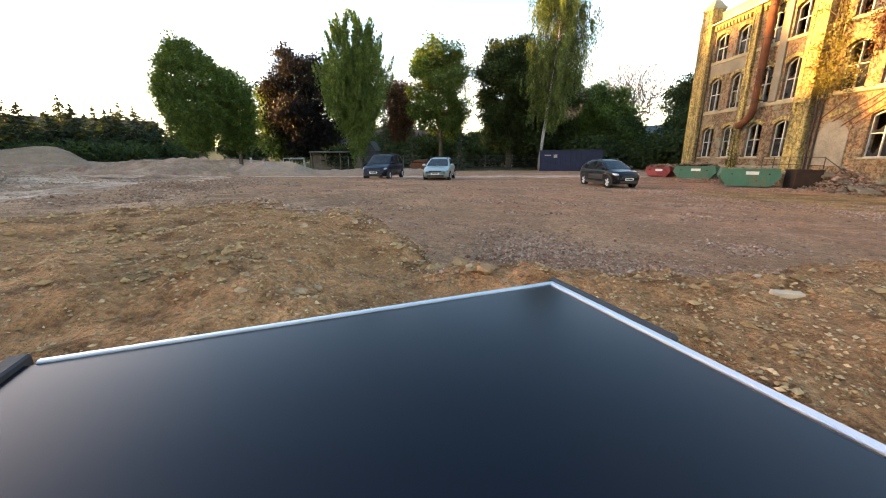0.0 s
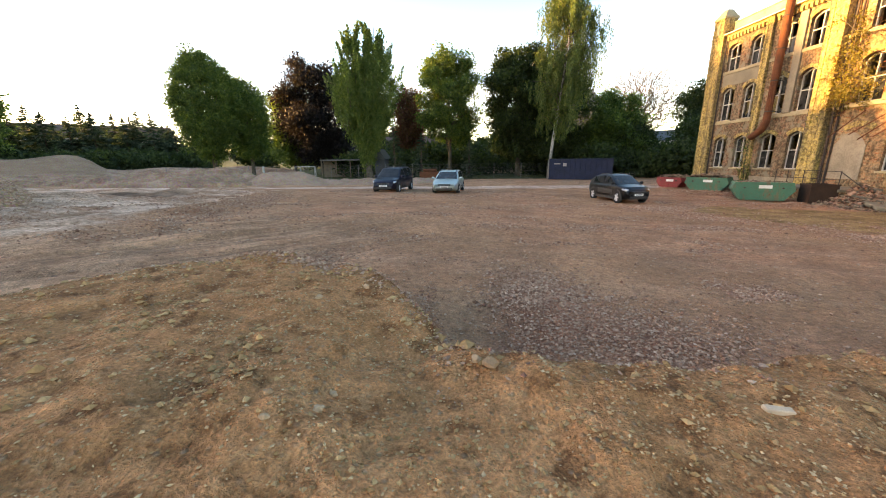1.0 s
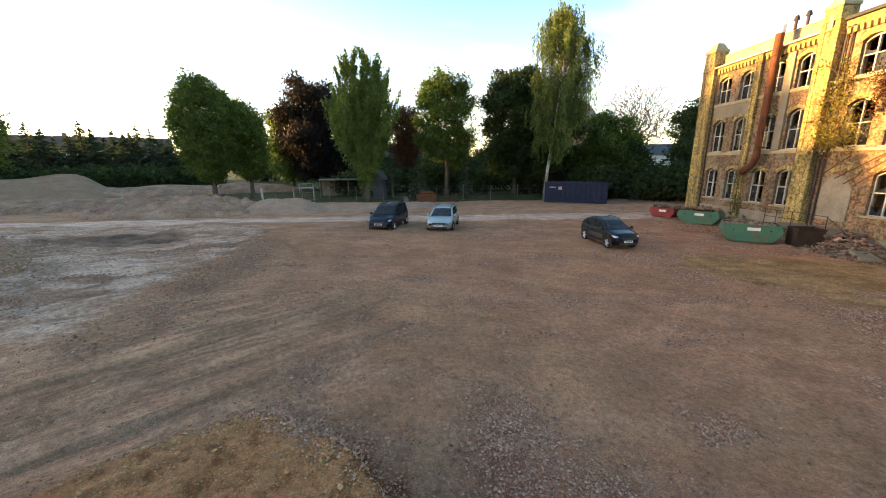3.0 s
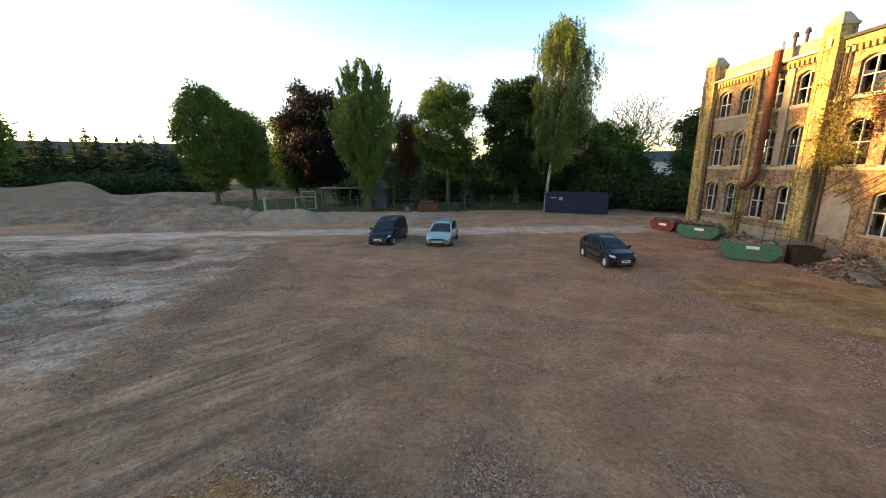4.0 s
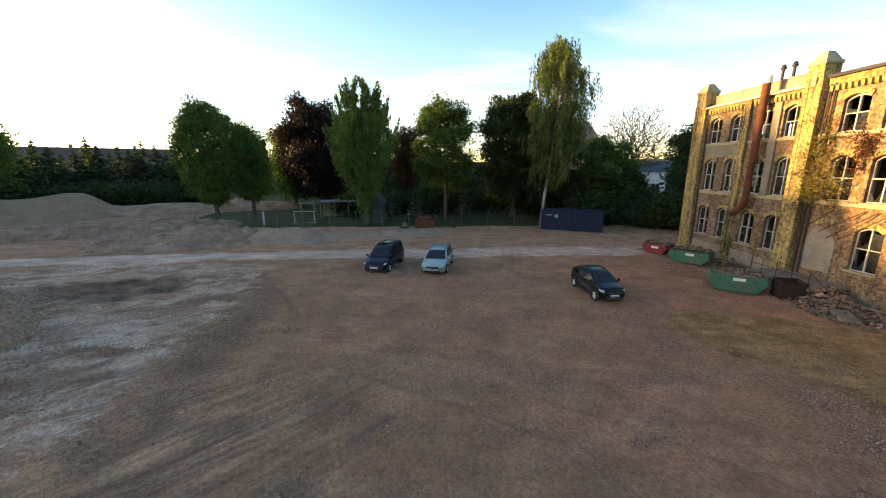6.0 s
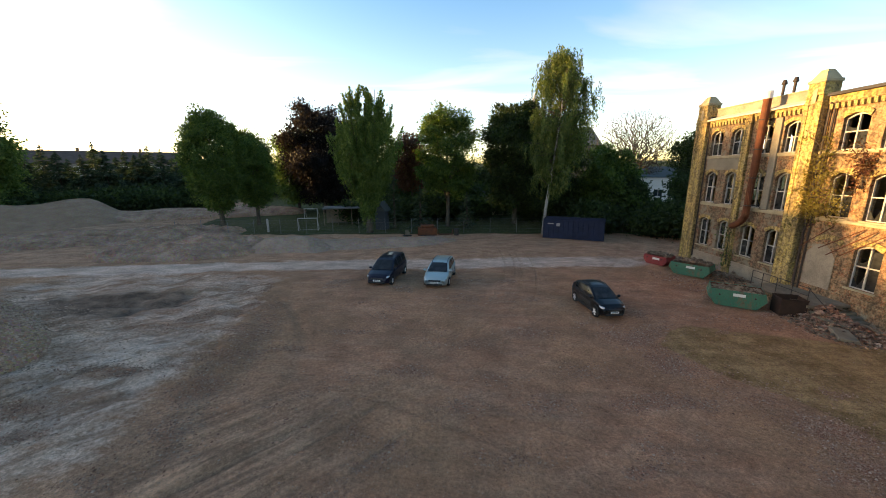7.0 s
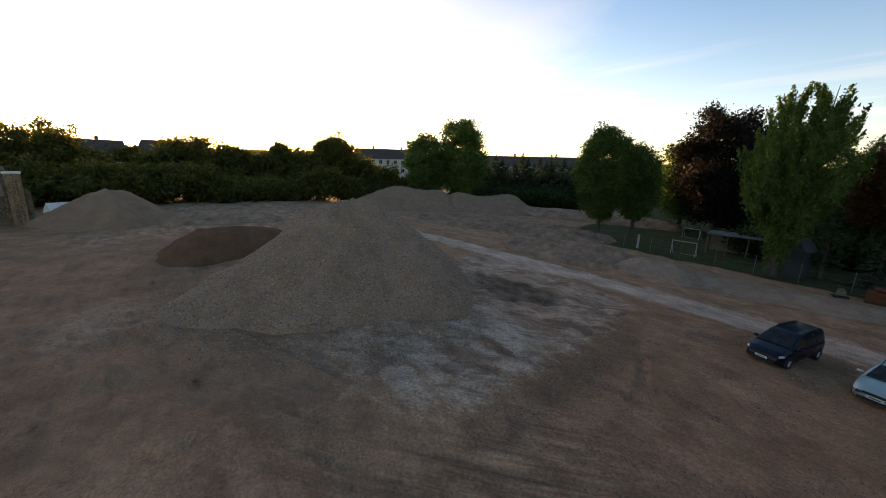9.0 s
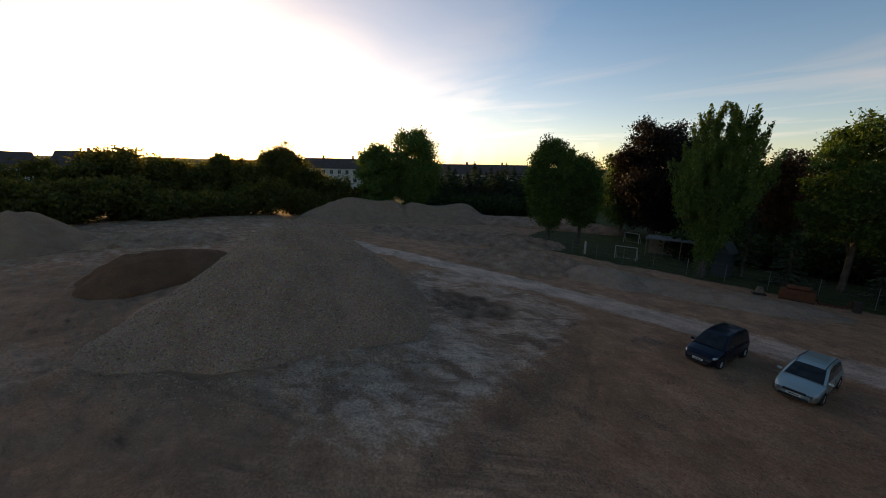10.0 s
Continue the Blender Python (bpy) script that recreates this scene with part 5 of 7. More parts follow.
def car(m, name, label, body_paint, L, W, belt, bonnet, roof, widths, axles, wheel_r, windscreen, rear_glass, pillars, roof_bars=False, cladding=False):
    """bonnet: the line of the lower body's top; roof: that of the cabin; all in metres along x, the nose at +x."""
    c = thing(name, m, label, "car")
    hw = W / 2

    def half(x):
        return hw * lerp(widths, x)

    xs = np.unique(np.concatenate([np.linspace(-L / 2, L / 2, 37), [p[0] for p in bonnet]]))
    bm = bmesh.new()
    rows = []
    for x in xs:
        w, zt = half(x), lerp(bonnet, x)
        end = min(1.0, (L / 2 - abs(x)) / 0.35)
        zb = 0.22 + 0.12 * (1 - end)
        sect = [(0.0, zb), (w * 0.82, zb), (w * 0.955, zb + 0.07), (w * (0.985 + 0.005 * end), 0.52), (w, 0.66), (w * 0.985, min(zt - 0.08, 0.86)), (w * 0.955, zt - 0.035), (w * 0.88, zt), (w * 0.5, zt + 0.02), (0.0, zt + 0.03)]
        rows.append([bm.verts.new((x, y, z)) for y, z in sect] + [bm.verts.new((x, -y, z)) for y, z in sect[-2:0:-1]])
    for a, b in zip(rows, rows[1:]):
        n = len(a)
        for k in range(n):
            bm.faces.new((a[k], a[(k + 1) % n], b[(k + 1) % n], b[k]))
    bm.faces.new(rows[0][::-1])
    bm.faces.new(rows[-1])
    part("body", bm, body_paint, c, shade=True)

    def cabin_half(x, z):
        zt = belt - 0.02
        f = max(0.0, (z - zt) / (max(p[1] for p in roof) - zt))
        return half(x) * (0.93 - 0.19 * f - 0.05 * f * f)

    cab = bmesh.new()
    crow = []
    rx0, rx1 = roof[0][0], roof[-1][0]
    for x in np.unique(np.concatenate([np.linspace(rx0, rx1, 25), [p[0] for p in roof]])):
        zr, zt = lerp(roof, x), belt - 0.02
        zr = max(zr, zt + 0.01)
        sect = [(cabin_half(x, zt), zt)] + [(cabin_half(x, zt + (zr - 0.03 - zt) * f), zt + (zr - 0.03 - zt) * f) for f in (0.33, 0.66, 1.0)]
        e = cabin_half(x, zr)
        sect += [(e * 0.93, zr - 0.005), (e * 0.55, zr + 0.015), (0, zr + 0.02)]
        crow.append([cab.verts.new((x, y, z)) for y, z in sect] + [cab.verts.new((x, -y, z)) for y, z in sect[-2::-1]])
    for a, b in zip(crow, crow[1:]):
        for k in range(len(a) - 1):
            cab.faces.new((a[k], a[k + 1], b[k + 1], b[k]))
    part("cabin", cab, body_paint, c, shade=True)

    def pane_top(x0, x1, inset):
        g = bmesh.new()
        grid = []
        for x in np.linspace(x0, x1, 9):
            zr = lerp(roof, x)
            e = max(0.05, cabin_half(x, zr) * 0.93 - inset)
            grid.append([g.verts.new((x + 0.006 * np.sign(x1), y * e, zr + 0.022 - 0.02 * abs(y) ** 2)) for y in np.linspace(-1, 1, 9)])
        for a, b in zip(grid, grid[1:]):
            for k in range(8):
                g.faces.new((a[k], a[k + 1], b[k + 1], b[k]))
        return g

    part("windscreen", pane_top(windscreen[0], windscreen[1], 0.04), CAR_GLASS, c, "dark windscreen", shade=True)
    part("rear_window", pane_top(rear_glass[0], rear_glass[1], 0.07), CAR_GLASS, c, shade=True)
    for side in (1, -1):
        for x0, x1 in pillars:
            g = bmesh.new()
            grid = []
            for x in np.linspace(x0, x1, 7):
                zt, zr = belt + 0.03, max(belt + 0.05, lerp(roof, x) - 0.075)
                grid.append([g.verts.new((x, side * (cabin_half(x, zt + (zr - zt) * f) + 0.009), zt + (zr - zt) * f)) for f in (0, 0.33, 0.66, 1)])
            for a, b in zip(grid, grid[1:]):
                for k in range(3):
                    g.faces.new((a[k], a[k + 1], b[k + 1], b[k]))
            part("side_window", g, CAR_GLASS, c, shade=True)
        for x in (pillars[0][0], pillars[0][1] - 0.02, pillars[1][1] - 0.02):
            part("door_gap", boxed(x - 0.012, x + 0.012, side * half(x) * 0.985 - 0.012, side * half(x) * 0.985 + 0.012, 0.36, belt - 0.1), BLACK_TRIM, c)
        for x in (pillars[0][0] + 0.14, pillars[1][0] + 0.14):
            part("door_handle", boxed(x, x + 0.2, side * half(x) * 0.99 - 0.02, side * half(x) * 0.99 + 0.022, belt - 0.14, belt - 0.105, 0.008), body_paint, c)
        x = windscreen[1] if windscreen[1] > windscreen[0] else windscreen[0]
        mir = bmesh.new()
        bmesh.ops.create_uvsphere(mir, u_segments=10, v_segments=7, radius=1)
        bmesh.ops.transform(mir, matrix=pose(x - 0.22, side * (half(x) + 0.07), belt + 0.06) @ Matrix.Diagonal((0.07, 0.12, 0.085, 1)), verts=mir.verts)
        part("wing_mirror", mir, body_paint, c, shade=True)
        lamp = bmesh.new()
        bmesh.ops.create_uvsphere(lamp, u_segments=12, v_segments=8, radius=1)
        lx = L / 2 - 0.30
        bmesh.ops.transform(lamp, matrix=pose(lx, side * (half(lx) * 0.80), lerp(bonnet, lx) - 0.13, 0, 12, side * -28) @ Matrix.Diagonal((0.24, 0.17, 0.095, 1)), verts=lamp.verts)
        part("headlight", lamp, LAMP_CLEAR, c, "clear headlight", shade=True)
        tail = boxed(-L / 2 - 0.012, -L / 2 + 0.14, side * half(-L / 2) * 0.78 - 0.1, side * half(-L / 2) * 0.78 + 0.1, belt - 0.2, belt + 0.06, 0.03)
        part("tail_light", tail, LAMP_RED, c)
        if roof_bars:
            part("roof_rail", tube(bmesh.new(), [(pillars[-1][0], side * cabin_half(0, 9) * 0 + side * hw * 0.62, lerp(roof, pillars[-1][0]) + 0.03), (-0.3, side * hw * 0.63, lerp(roof, -0.3) + 0.07), (pillars[0][1] - 0.45, side * hw * 0.62, lerp(roof, pillars[0][1] - 0.45) + 0.03)], 0.02, 6), BLACK_TRIM, c)
        for ax in axles:
            arch = bmesh.new()
            a0 = [arch.verts.new((ax + (wheel_r + 0.075) * math.cos(k * math.pi / 12), side * (half(ax) + 0.003), max(0.2, 0.0 + wheel_r + (wheel_r + 0.075) * math.sin(k * math.pi / 12)))) for k in range(-2, 15)]
            a1 = [arch.verts.new(v.co - Vector((0, side * 0.12, 0))) for v in a0]
            arch.faces.new(a0)
            arch.faces.new(a1[::-1])
            for i in range(len(a0)):
                arch.faces.new((a0[i], a1[i], a1[(i + 1) % len(a0)], a0[(i + 1) % len(a0)]))
            part("wheel_arch", arch, BLACK_TRIM, c)
            wheel = bmesh.new()
            prof = [(wheel_r * 0.62, -0.1), (wheel_r * 0.95, -0.105), (wheel_r, -0.08), (wheel_r, 0.08), (wheel_r * 0.95, 0.105), (wheel_r * 0.62, 0.1)]
            rings = [[wheel.verts.new((ax + r * math.cos(k * math.pi / 14), side * (half(ax) - 0.075 + y * 1.0), wheel_r + r * math.sin(k * math.pi / 14))) for r, y in prof] for k in range(28)]
            for k in range(28):
                a, b = rings[k], rings[(k + 1) % 28]
                for i in range(len(prof)):
                    wheel.faces.new((a[i], a[(i + 1) % len(prof)], b[(i + 1) % len(prof)], b[i]))
            wob = part("wheel", wheel, TYRE, c, "black tyre", shade=True)
            rim = bmesh.new()
            yr = side * (half(ax) + 0.012)
            tube(rim, [(ax, yr - side * 0.03, wheel_r), (ax, yr + side * 0.004, wheel_r)], wheel_r * 0.16, 10)
            for k in range(5):
                an = k * 2 * math.pi / 5
                box(rim, 0, wheel_r * 0.6, -0.02, 0.004, -0.036, 0.036, 0, Matrix.Translation((ax, yr, wheel_r)) @ Matrix.Rotation(an, 4, "Y"))
            tube(rim, [(ax, yr - side * 0.022, wheel_r), (ax, yr - side * 0.018, wheel_r)], wheel_r * 0.62, 28)
            part("rim", rim, RIM, wob, "silver five-spoke rim")
    n = L / 2
    part("grille", boxed(n - 0.06, n + 0.012, -0.42, 0.42, 0.58, 0.68, 0.01), BLACK_TRIM, c)
    part("lower_grille", boxed(n - 0.1, n + 0.01, -0.55, 0.55, 0.3, 0.42, 0.01), BLACK_TRIM, c)
    part("number_plate", boxed(n + 0.0, n + 0.022, -0.26, 0.26, 0.44, 0.55, 0.003), PLATE, c, "white plate with a dark bar of unreadable writing")
    part("plate_writing", boxed(n + 0.0224, n + 0.0245, -0.2, 0.2, 0.47, 0.52), BLACK_TRIM, c)
    part("bumper_strip", boxed(-n - 0.012, -n + 0.08, -hw * 0.75, hw * 0.75, 0.38, 0.5, 0.02), BLACK_TRIM, c)
    if cladding:
        for side in (1, -1):
            part("door_cladding", boxed(-0.75, 0.85, side * hw - 0.02, side * hw + 0.022, 0.45, 0.72, 0.02), BLACK_TRIM, c, "black padded door panel")
            part("sill_trim", boxed(-0.95, 0.95, side * hw * 0.97 - 0.02, side * hw * 0.97 + 0.015, 0.2, 0.33, 0.01), BLACK_TRIM, c)
        for y in (-0.55, 0.55):
            part("roof_rail", tube(bmesh.new(), [(-1.15, y, 1.41), (-0.85, y, 1.50), (0.0, y, 1.51), (0.25, y, 1.40)], 0.022, 6), BLACK_TRIM, c)
    return c


def set_down(x, y, heading):
    return pose(x, y, ground_at(x, y) - 0.01, 0, 0, heading)


car(set_down(-2.92, 26.05, -102.0), "estate_car", "dark blue family van with roof rails parked on the grit", paint("dark_blue_car_paint", (0.004, 0.0045, 0.014), 0.1),
    4.45, 1.74, 1.0, [(-2.225, 0.93), (-2.1, 0.98), (1.0, 0.98), (1.35, 0.97), (1.9, 0.86), (2.15, 0.74), (2.225, 0.6)],
    [(-2.19, 1.0), (-2.12, 1.45), (-1.9, 1.60), (-0.6, 1.64), (0.2, 1.60), (0.42, 1.53), (1.22, 1.0)], [(-2.225, 0.86), (-1.9, 0.97), (-1, 1), (1.2, 1), (1.9, 0.93), (2.225, 0.72)],
    (-1.45, 1.42), 0.31, (0.44, 1.2), (-2.185, -2.1), [(-0.05, 0.78), (-1.0, -0.12), (-1.85, -1.08)], True)
car(set_down(0.97, 25.95, -99.8), "estate_car", "silver grey estate car parked on the grit", paint("silver_car_paint", (0.36, 0.43, 0.41), 0.6),
    4.70, 1.76, 0.95, [(-2.35, 0.85), (-2.2, 0.93), (0.9, 0.94), (1.3, 0.92), (1.95, 0.80), (2.25, 0.68), (2.35, 0.55)],
    [(-2.3, 0.95), (-2.05, 1.30), (-1.75, 1.42), (-0.6, 1.49), (0.0, 1.46), (0.25, 1.39), (1.22, 0.95)], [(-2.35, 0.84), (-2.0, 0.96), (-1, 1), (1.2, 1), (2.0, 0.92), (2.35, 0.70)],
    (-1.40, 1.32), 0.32, (0.27, 1.2), (-2.28, -2.06), [(-0.2, 0.72), (-1.1, -0.26), (-1.8, -1.18)], True)
car(set_down(10.33, 20.6, -84.0) @ Matrix.Diagonal((0.93, 0.9, 1, 1)), "compact_car", "black compact hatchback with roof rails and silver wheels", paint("black_car_paint", (0.004, 0.0045, 0.006), 0.1),
    4.16, 1.73, 0.98, [(-2.08, 0.9), (-1.95, 0.96), (0.9, 0.97), (1.2, 0.96), (1.8, 0.86), (2.0, 0.72), (2.08, 0.55)],
    [(-2.0, 0.98), (-1.82, 1.16), (-1.5, 1.34), (-1.1, 1.43), (-0.4, 1.48), (0.05, 1.46), (0.3, 1.40), (1.15, 0.98)], [(-2.08, 0.82), (-1.8, 0.96), (-1, 1), (1.1, 1), (1.8, 0.93), (2.08, 0.72)],
    (-1.29, 1.31), 0.33, (0.32, 1.13), (-1.96, -1.52), [(-0.1, 0.72), (-0.92, -0.17), (-1.4, -0.99)], False, True)


# ---- skips and the container ----
def skip(name, label, x, y, heading, L, W, H, material, fill, seed, trapezoid=True):
    """An open skip: sloping ends, turned-out rim, lugs, and what lies in it."""
    g = ground_at(x, y)
    s = thing(name, pose(x, y, g - 0.01, 0, 0, heading), label, "skip")
    base, t = (0.7 if trapezoid else 0.98), 0.03
    bm = bmesh.new()
    lo = [(-L / 2 * base, -W / 2 * 0.92, 0.05), (L / 2 * base, -W / 2 * 0.92, 0.05), (L / 2 * base, W / 2 * 0.92, 0.05), (-L / 2 * base, W / 2 * 0.92, 0.05)]
    mid = [(-L / 2, -W / 2, H * 0.58), (L / 2, -W / 2, H * 0.58), (L / 2, W / 2, H * 0.58), (-L / 2, W / 2, H * 0.58)]
    hi = [(-L / 2 * 0.92, -W / 2, H), (L / 2 * 0.92, -W / 2, H), (L / 2 * 0.92, W / 2, H), (-L / 2 * 0.92, W / 2, H)]
    rows = [[bm.verts.new(p) for p in ring] for ring in (lo, mid, hi)]
    lin = bmesh.new()
    rim = [bm.verts.new((p[0] * (1 - 2 * t / L), p[1] * (1 - 2 * t / W), p[2])) for p in hi]
    inner = [[lin.verts.new((p[0] * (1 - 2 * t / L), p[1] * (1 - 2 * t / W), p[2] + (t if k == 0 else 0))) for p in ring] for k, ring in enumerate((lo, mid, hi))]
    for a, b in ((rows[0], rows[1]), (rows[1], rows[2])):
        for i in range(4):
            bm.faces.new((a[i], a[(i + 1) % 4], b[(i + 1) % 4], b[i]))
    for a, b in ((inner[0], inner[1]), (inner[1], inner[2])):
        for i in range(4):
            lin.faces.new((a[(i + 1) % 4], a[i], b[i], b[(i + 1) % 4]))
    lin.faces.new(inner[0])
    for i in range(4):
        bm.faces.new((rows[2][i], rows[2][(i + 1) % 4], rim[(i + 1) % 4], rim[i]))
    bm.faces.new(rows[0][::-1])
    part("tub", bm, material, s)
    part("lining", lin, RUST, s, "rust-brown inner side")
    for sy in (-1, 1):
        part("rim_bar", boxed(-L / 2 * 0.92, L / 2 * 0.92, sy * (W / 2 + 0.035) - 0.033, sy * (W / 2 + 0.035) + 0.033, H - 0.09, H + 0.012, 0.01), material, s)
        for k in (-0.5, 0.0, 0.5):
            part("rib", boxed(k * L * base - 0.04, k * L * base + 0.04, sy * W / 2 * 0.96 - 0.03, sy * W / 2 + 0.03 if sy > 0 else sy * W / 2 * 0.9, 0.12, H - 0.1, 0.008), material, s)
        for k in (-0.3, 0.3):
            part("lug", tube(bmesh.new(), [(k * L, sy * W / 2, H * 0.72), (k * L, sy * (W / 2 + 0.14), H * 0.72)], 0.045, 8), DARK_IRON, s)
        part("writing_bar", boxed(-0.32 + 0.5, 0.30 + 0.5, sy * (W / 2 + 0.0705), sy * (W / 2 + 0.0725), H - 0.085, H + 0.005) if sy > 0 else boxed(-0.2, 0.4, -W / 2 - 0.006, -W / 2 - 0.002, H - 0.34, H - 0.16), CREAM, s, "pale sign with unreadable writing")
    rng = np.random.default_rng(seed)
    n = 260
    px, py = rng.uniform(-L / 2 * 0.88, L / 2 * 0.88, n), rng.uniform(-W / 2 + 0.1, W / 2 - 0.1, n)
    pz = H * fill + 0.16 * rng.random(n) + 0.1 * np.cos(px * 1.2)
    load = rocks_mesh("load", np.stack([px, py, pz], 1), rng.uniform(0.05, 0.17, n), DARK_RUBBLE, rng)
    part("load", load, DARK_RUBBLE, s, "broken bricks and rubble")
    part("load_bed", boxed(-L / 2 * 0.9, L / 2 * 0.9, -W / 2 + 0.06, W / 2 - 0.06, H * 0.64, H * fill), RED_HEAP, s)
    return s


def rusty_bin():
    """An open, nearly empty steel bin, dark with rust."""
    b = thing("rusty_bin", pose(21.3, 20.0, ground_at(21.3, 20.0) - 0.01, 0, 0, -18), "open dark rusted steel bin beside a green skip", "bin")
    for x0, x1, y0, y1 in ((-0.62, 0.62, -0.5, -0.46), (-0.62, 0.62, 0.46, 0.5), (-0.62, -0.58, -0.459, 0.459), (0.58, 0.62, -0.459, 0.459)):
        part("side_plate", boxed(x0, x1, y0, y1, 0.03, 1.05, 0.005), BURNT, b)
    part("base_plate", boxed(-0.579, 0.579, -0.459, 0.459, 0.02, 0.07), BURNT, b)
    for y in (-0.52, 0.52):
        part("rim_bar", boxed(-0.64, 0.64, y - 0.018, y + 0.018, 0.98, 1.07, 0.008), BURNT, b)


BURNT = plain("burnt_dark_rust", (0.045, 0.024, 0.016), 0.9, 0.1, 0.4, 2.5, 0.4, 0.25)
skip("skip", "scuffed green steel skip with sloping ends full of rubble", 19.35, 21.5, -33, 2.85, 1.55, 1.08, GREEN_STEEL, 0.78, 2)
rusty_bin()
skip("skip", "green steel skip heaped with rubble beside the factory", 20.9, 27.8, -50, 2.8, 1.5, 1.0, GREEN_STEEL, 0.98, 3)
skip("skip", "small faded red steel skip with rubble", 20.2, 31.0, -62, 2.1, 1.3, 0.85, RED_STEEL, 0.92, 4)

def container():
    a, b = Vector((13.25, 43.2)), Vector((19.47, 40.4))
    d = (b - a).normalized()
    L, W, H = (b - a).length, 2.3, 2.32
    z = min(ground_at(13.3, 43.2), ground_at(19.4, 40.5))
    m = Matrix.Translation((a.x, a.y, z)) @ Matrix.Rotation(math.atan2(d.y, d.x), 4, "Z")
    c = thing("roll_off_container", m, "dull blue steel roll-off container with upright ribs", "container")
    for y in (0.0, W - 0.05):
        part("side_panel", boxed(0.05, L - 0.05, y, y + 0.05, 0.12, H, 0.005), BLUE_STEEL, c)
        k = 0
        for x in np.linspace(0.06, L - 0.14, 13):
            part("rib", boxed(x, x + 0.08, y - 0.07 if y == 0 else y + 0.052, y - 0.002 if y == 0 else y + 0.12, 0.15, H - 0.12, 0.01), BLUE_STEEL, c)
        part("top_rail", boxed(0, L, y - 0.075 if y == 0 else y + 0.0, y - 0.002 if y == 0 else y + 0.125, H - 0.115, H + 0.02, 0.015), BLUE_STEEL, c)
        part("bottom_rail", boxed(0, L, y - 0.075 if y == 0 else y + 0.0, y - 0.002 if y == 0 else y + 0.125, 0.02, 0.14, 0.015), BLUE_STEEL, c)
    for x in (0.0, L - 0.05):
        part("end_panel", boxed(x, x + 0.05, 0.052, W - 0.052, 0.12, H, 0.005), BLUE_STEEL, c)
    part("floor_plate", boxed(0.05, L - 0.05, 0.05, W - 0.05, 0.05, 0.12), BLUE_STEEL, c)
    part("sign", boxed(0.55, 1.25, -0.078, -0.074, 1.72, 1.84), CONCRETE, c, "small white sign with unreadable writing")
    part("sign", boxed(1.55, 1.95, -0.078, -0.074, 1.5, 1.85), CONCRETE, c, "small square white sign")
    return c


container()

# ---- fence and what stands by it ----
def fence():
    f = thing("wire_fence", pose(0, 0, 0), "wire mesh fence on slim steel posts", "fence")
    y0, xs = 47.2, np.arange(-34, 46, 3.45)

    def fy(x):
        return y0 - 0.03 * max(0, x - 5)
    for x in xs:
        g = ground_at(x, fy(x))
        part("fence_post", tube(bmesh.new(), [(x, fy(x), g - 0.1), (x, fy(x), g + 1.95)], 0.03, 6), FENCE_STEEL, f)
    for a, b in zip(xs, xs[1:]):
        ga, gb = ground_at(a, fy(a)), ground_at(b, fy(b))
        bm = bmesh.new()
        for h in (0.08, 0.5, 0.95, 1.4, 1.85):
            tube(bm, [(a, fy(a), ga + h), (b, fy(b), gb + h)], 0.006, 4)
        for k in range(1, 24):
            t = k / 24
            x, z = a + (b - a) * t, ga + (gb - ga) * t
            tube(bm, [(x, fy(x), z + 0.08), (x, fy(x), z + 1.85)], 0.0028, 3, False)
        part("mesh_panel", bm, FENCE_STEEL, f)
    return f


fence()


DULL_WHITE = plain("dull_white_paint", (0.34, 0.33, 0.30), 0.7, 0, 0.2, 3, 0.15)


def goal(x, y, heading, w, h, label):
    g = thing("football_goal", pose(x, y, ground_at(x, y), 0, 0, heading), label, "goal", "goals on the grass")
    for s in (-1, 1):
        part("goal_post", tube(bmesh.new(), [(s * w / 2, 0, -0.03), (s * w / 2, 0, h)], 0.05, 8), DULL_WHITE, g)
        part("back_stay", tube(bmesh.new(), [(s * w / 2, 0, h - 0.03), (s * w / 2, 0.9, -0.02)], 0.03, 6), DULL_WHITE, g)
    part("crossbar", tube(bmesh.new(), [(-w / 2 - 0.04, 0, h), (w / 2 + 0.04, 0, h)], 0.05, 8), DULL_WHITE, g)
    part("ground_bar", tube(bmesh.new(), [(-w / 2, 0.9, 0.0), (w / 2, 0.9, 0.0)], 0.03, 6), DULL_WHITE, g)


goal(-17.4, 49.5, 8, 2.6, 1.7, "small white football goal on the grass behind the fence")
goal(-21.8, 63.0, -5, 2.4, 1.6, "small white football goal further back on the grass")
post = thing("marker_post", pose(-22.37, 48.35, ground_at(-22.4, 48.35)), "stout white post beside the fence", "post")
part("shaft", tube(bmesh.new(), [(0, 0, -0.05), (0, 0, 1.7), (0, 0, 1.76)], [0.14, 0.14, 0.08], 10), DULL_WHITE, post)
bunker = thing("rusty_tank", pose(-0.8, 45.4, ground_at(-0.8, 45.4) - 0.02, 0, 0, 4), "rusty orange-brown steel box by the fence", "tank")
part("shell", boxed(-1.2, 1.2, -0.5, 0.5, 0, 1.0, 0.04), RUST, bunker)
part("lid", boxed(-0.8, 0.9, -0.4, 0.4, 1.002, 1.35, 0.12), RUST, bunker, "dented rusty lid")
part("skid", boxed(-1.1, 1.1, -0.54, -0.505, 0.02, 0.12), DARK_IRON, bunker)


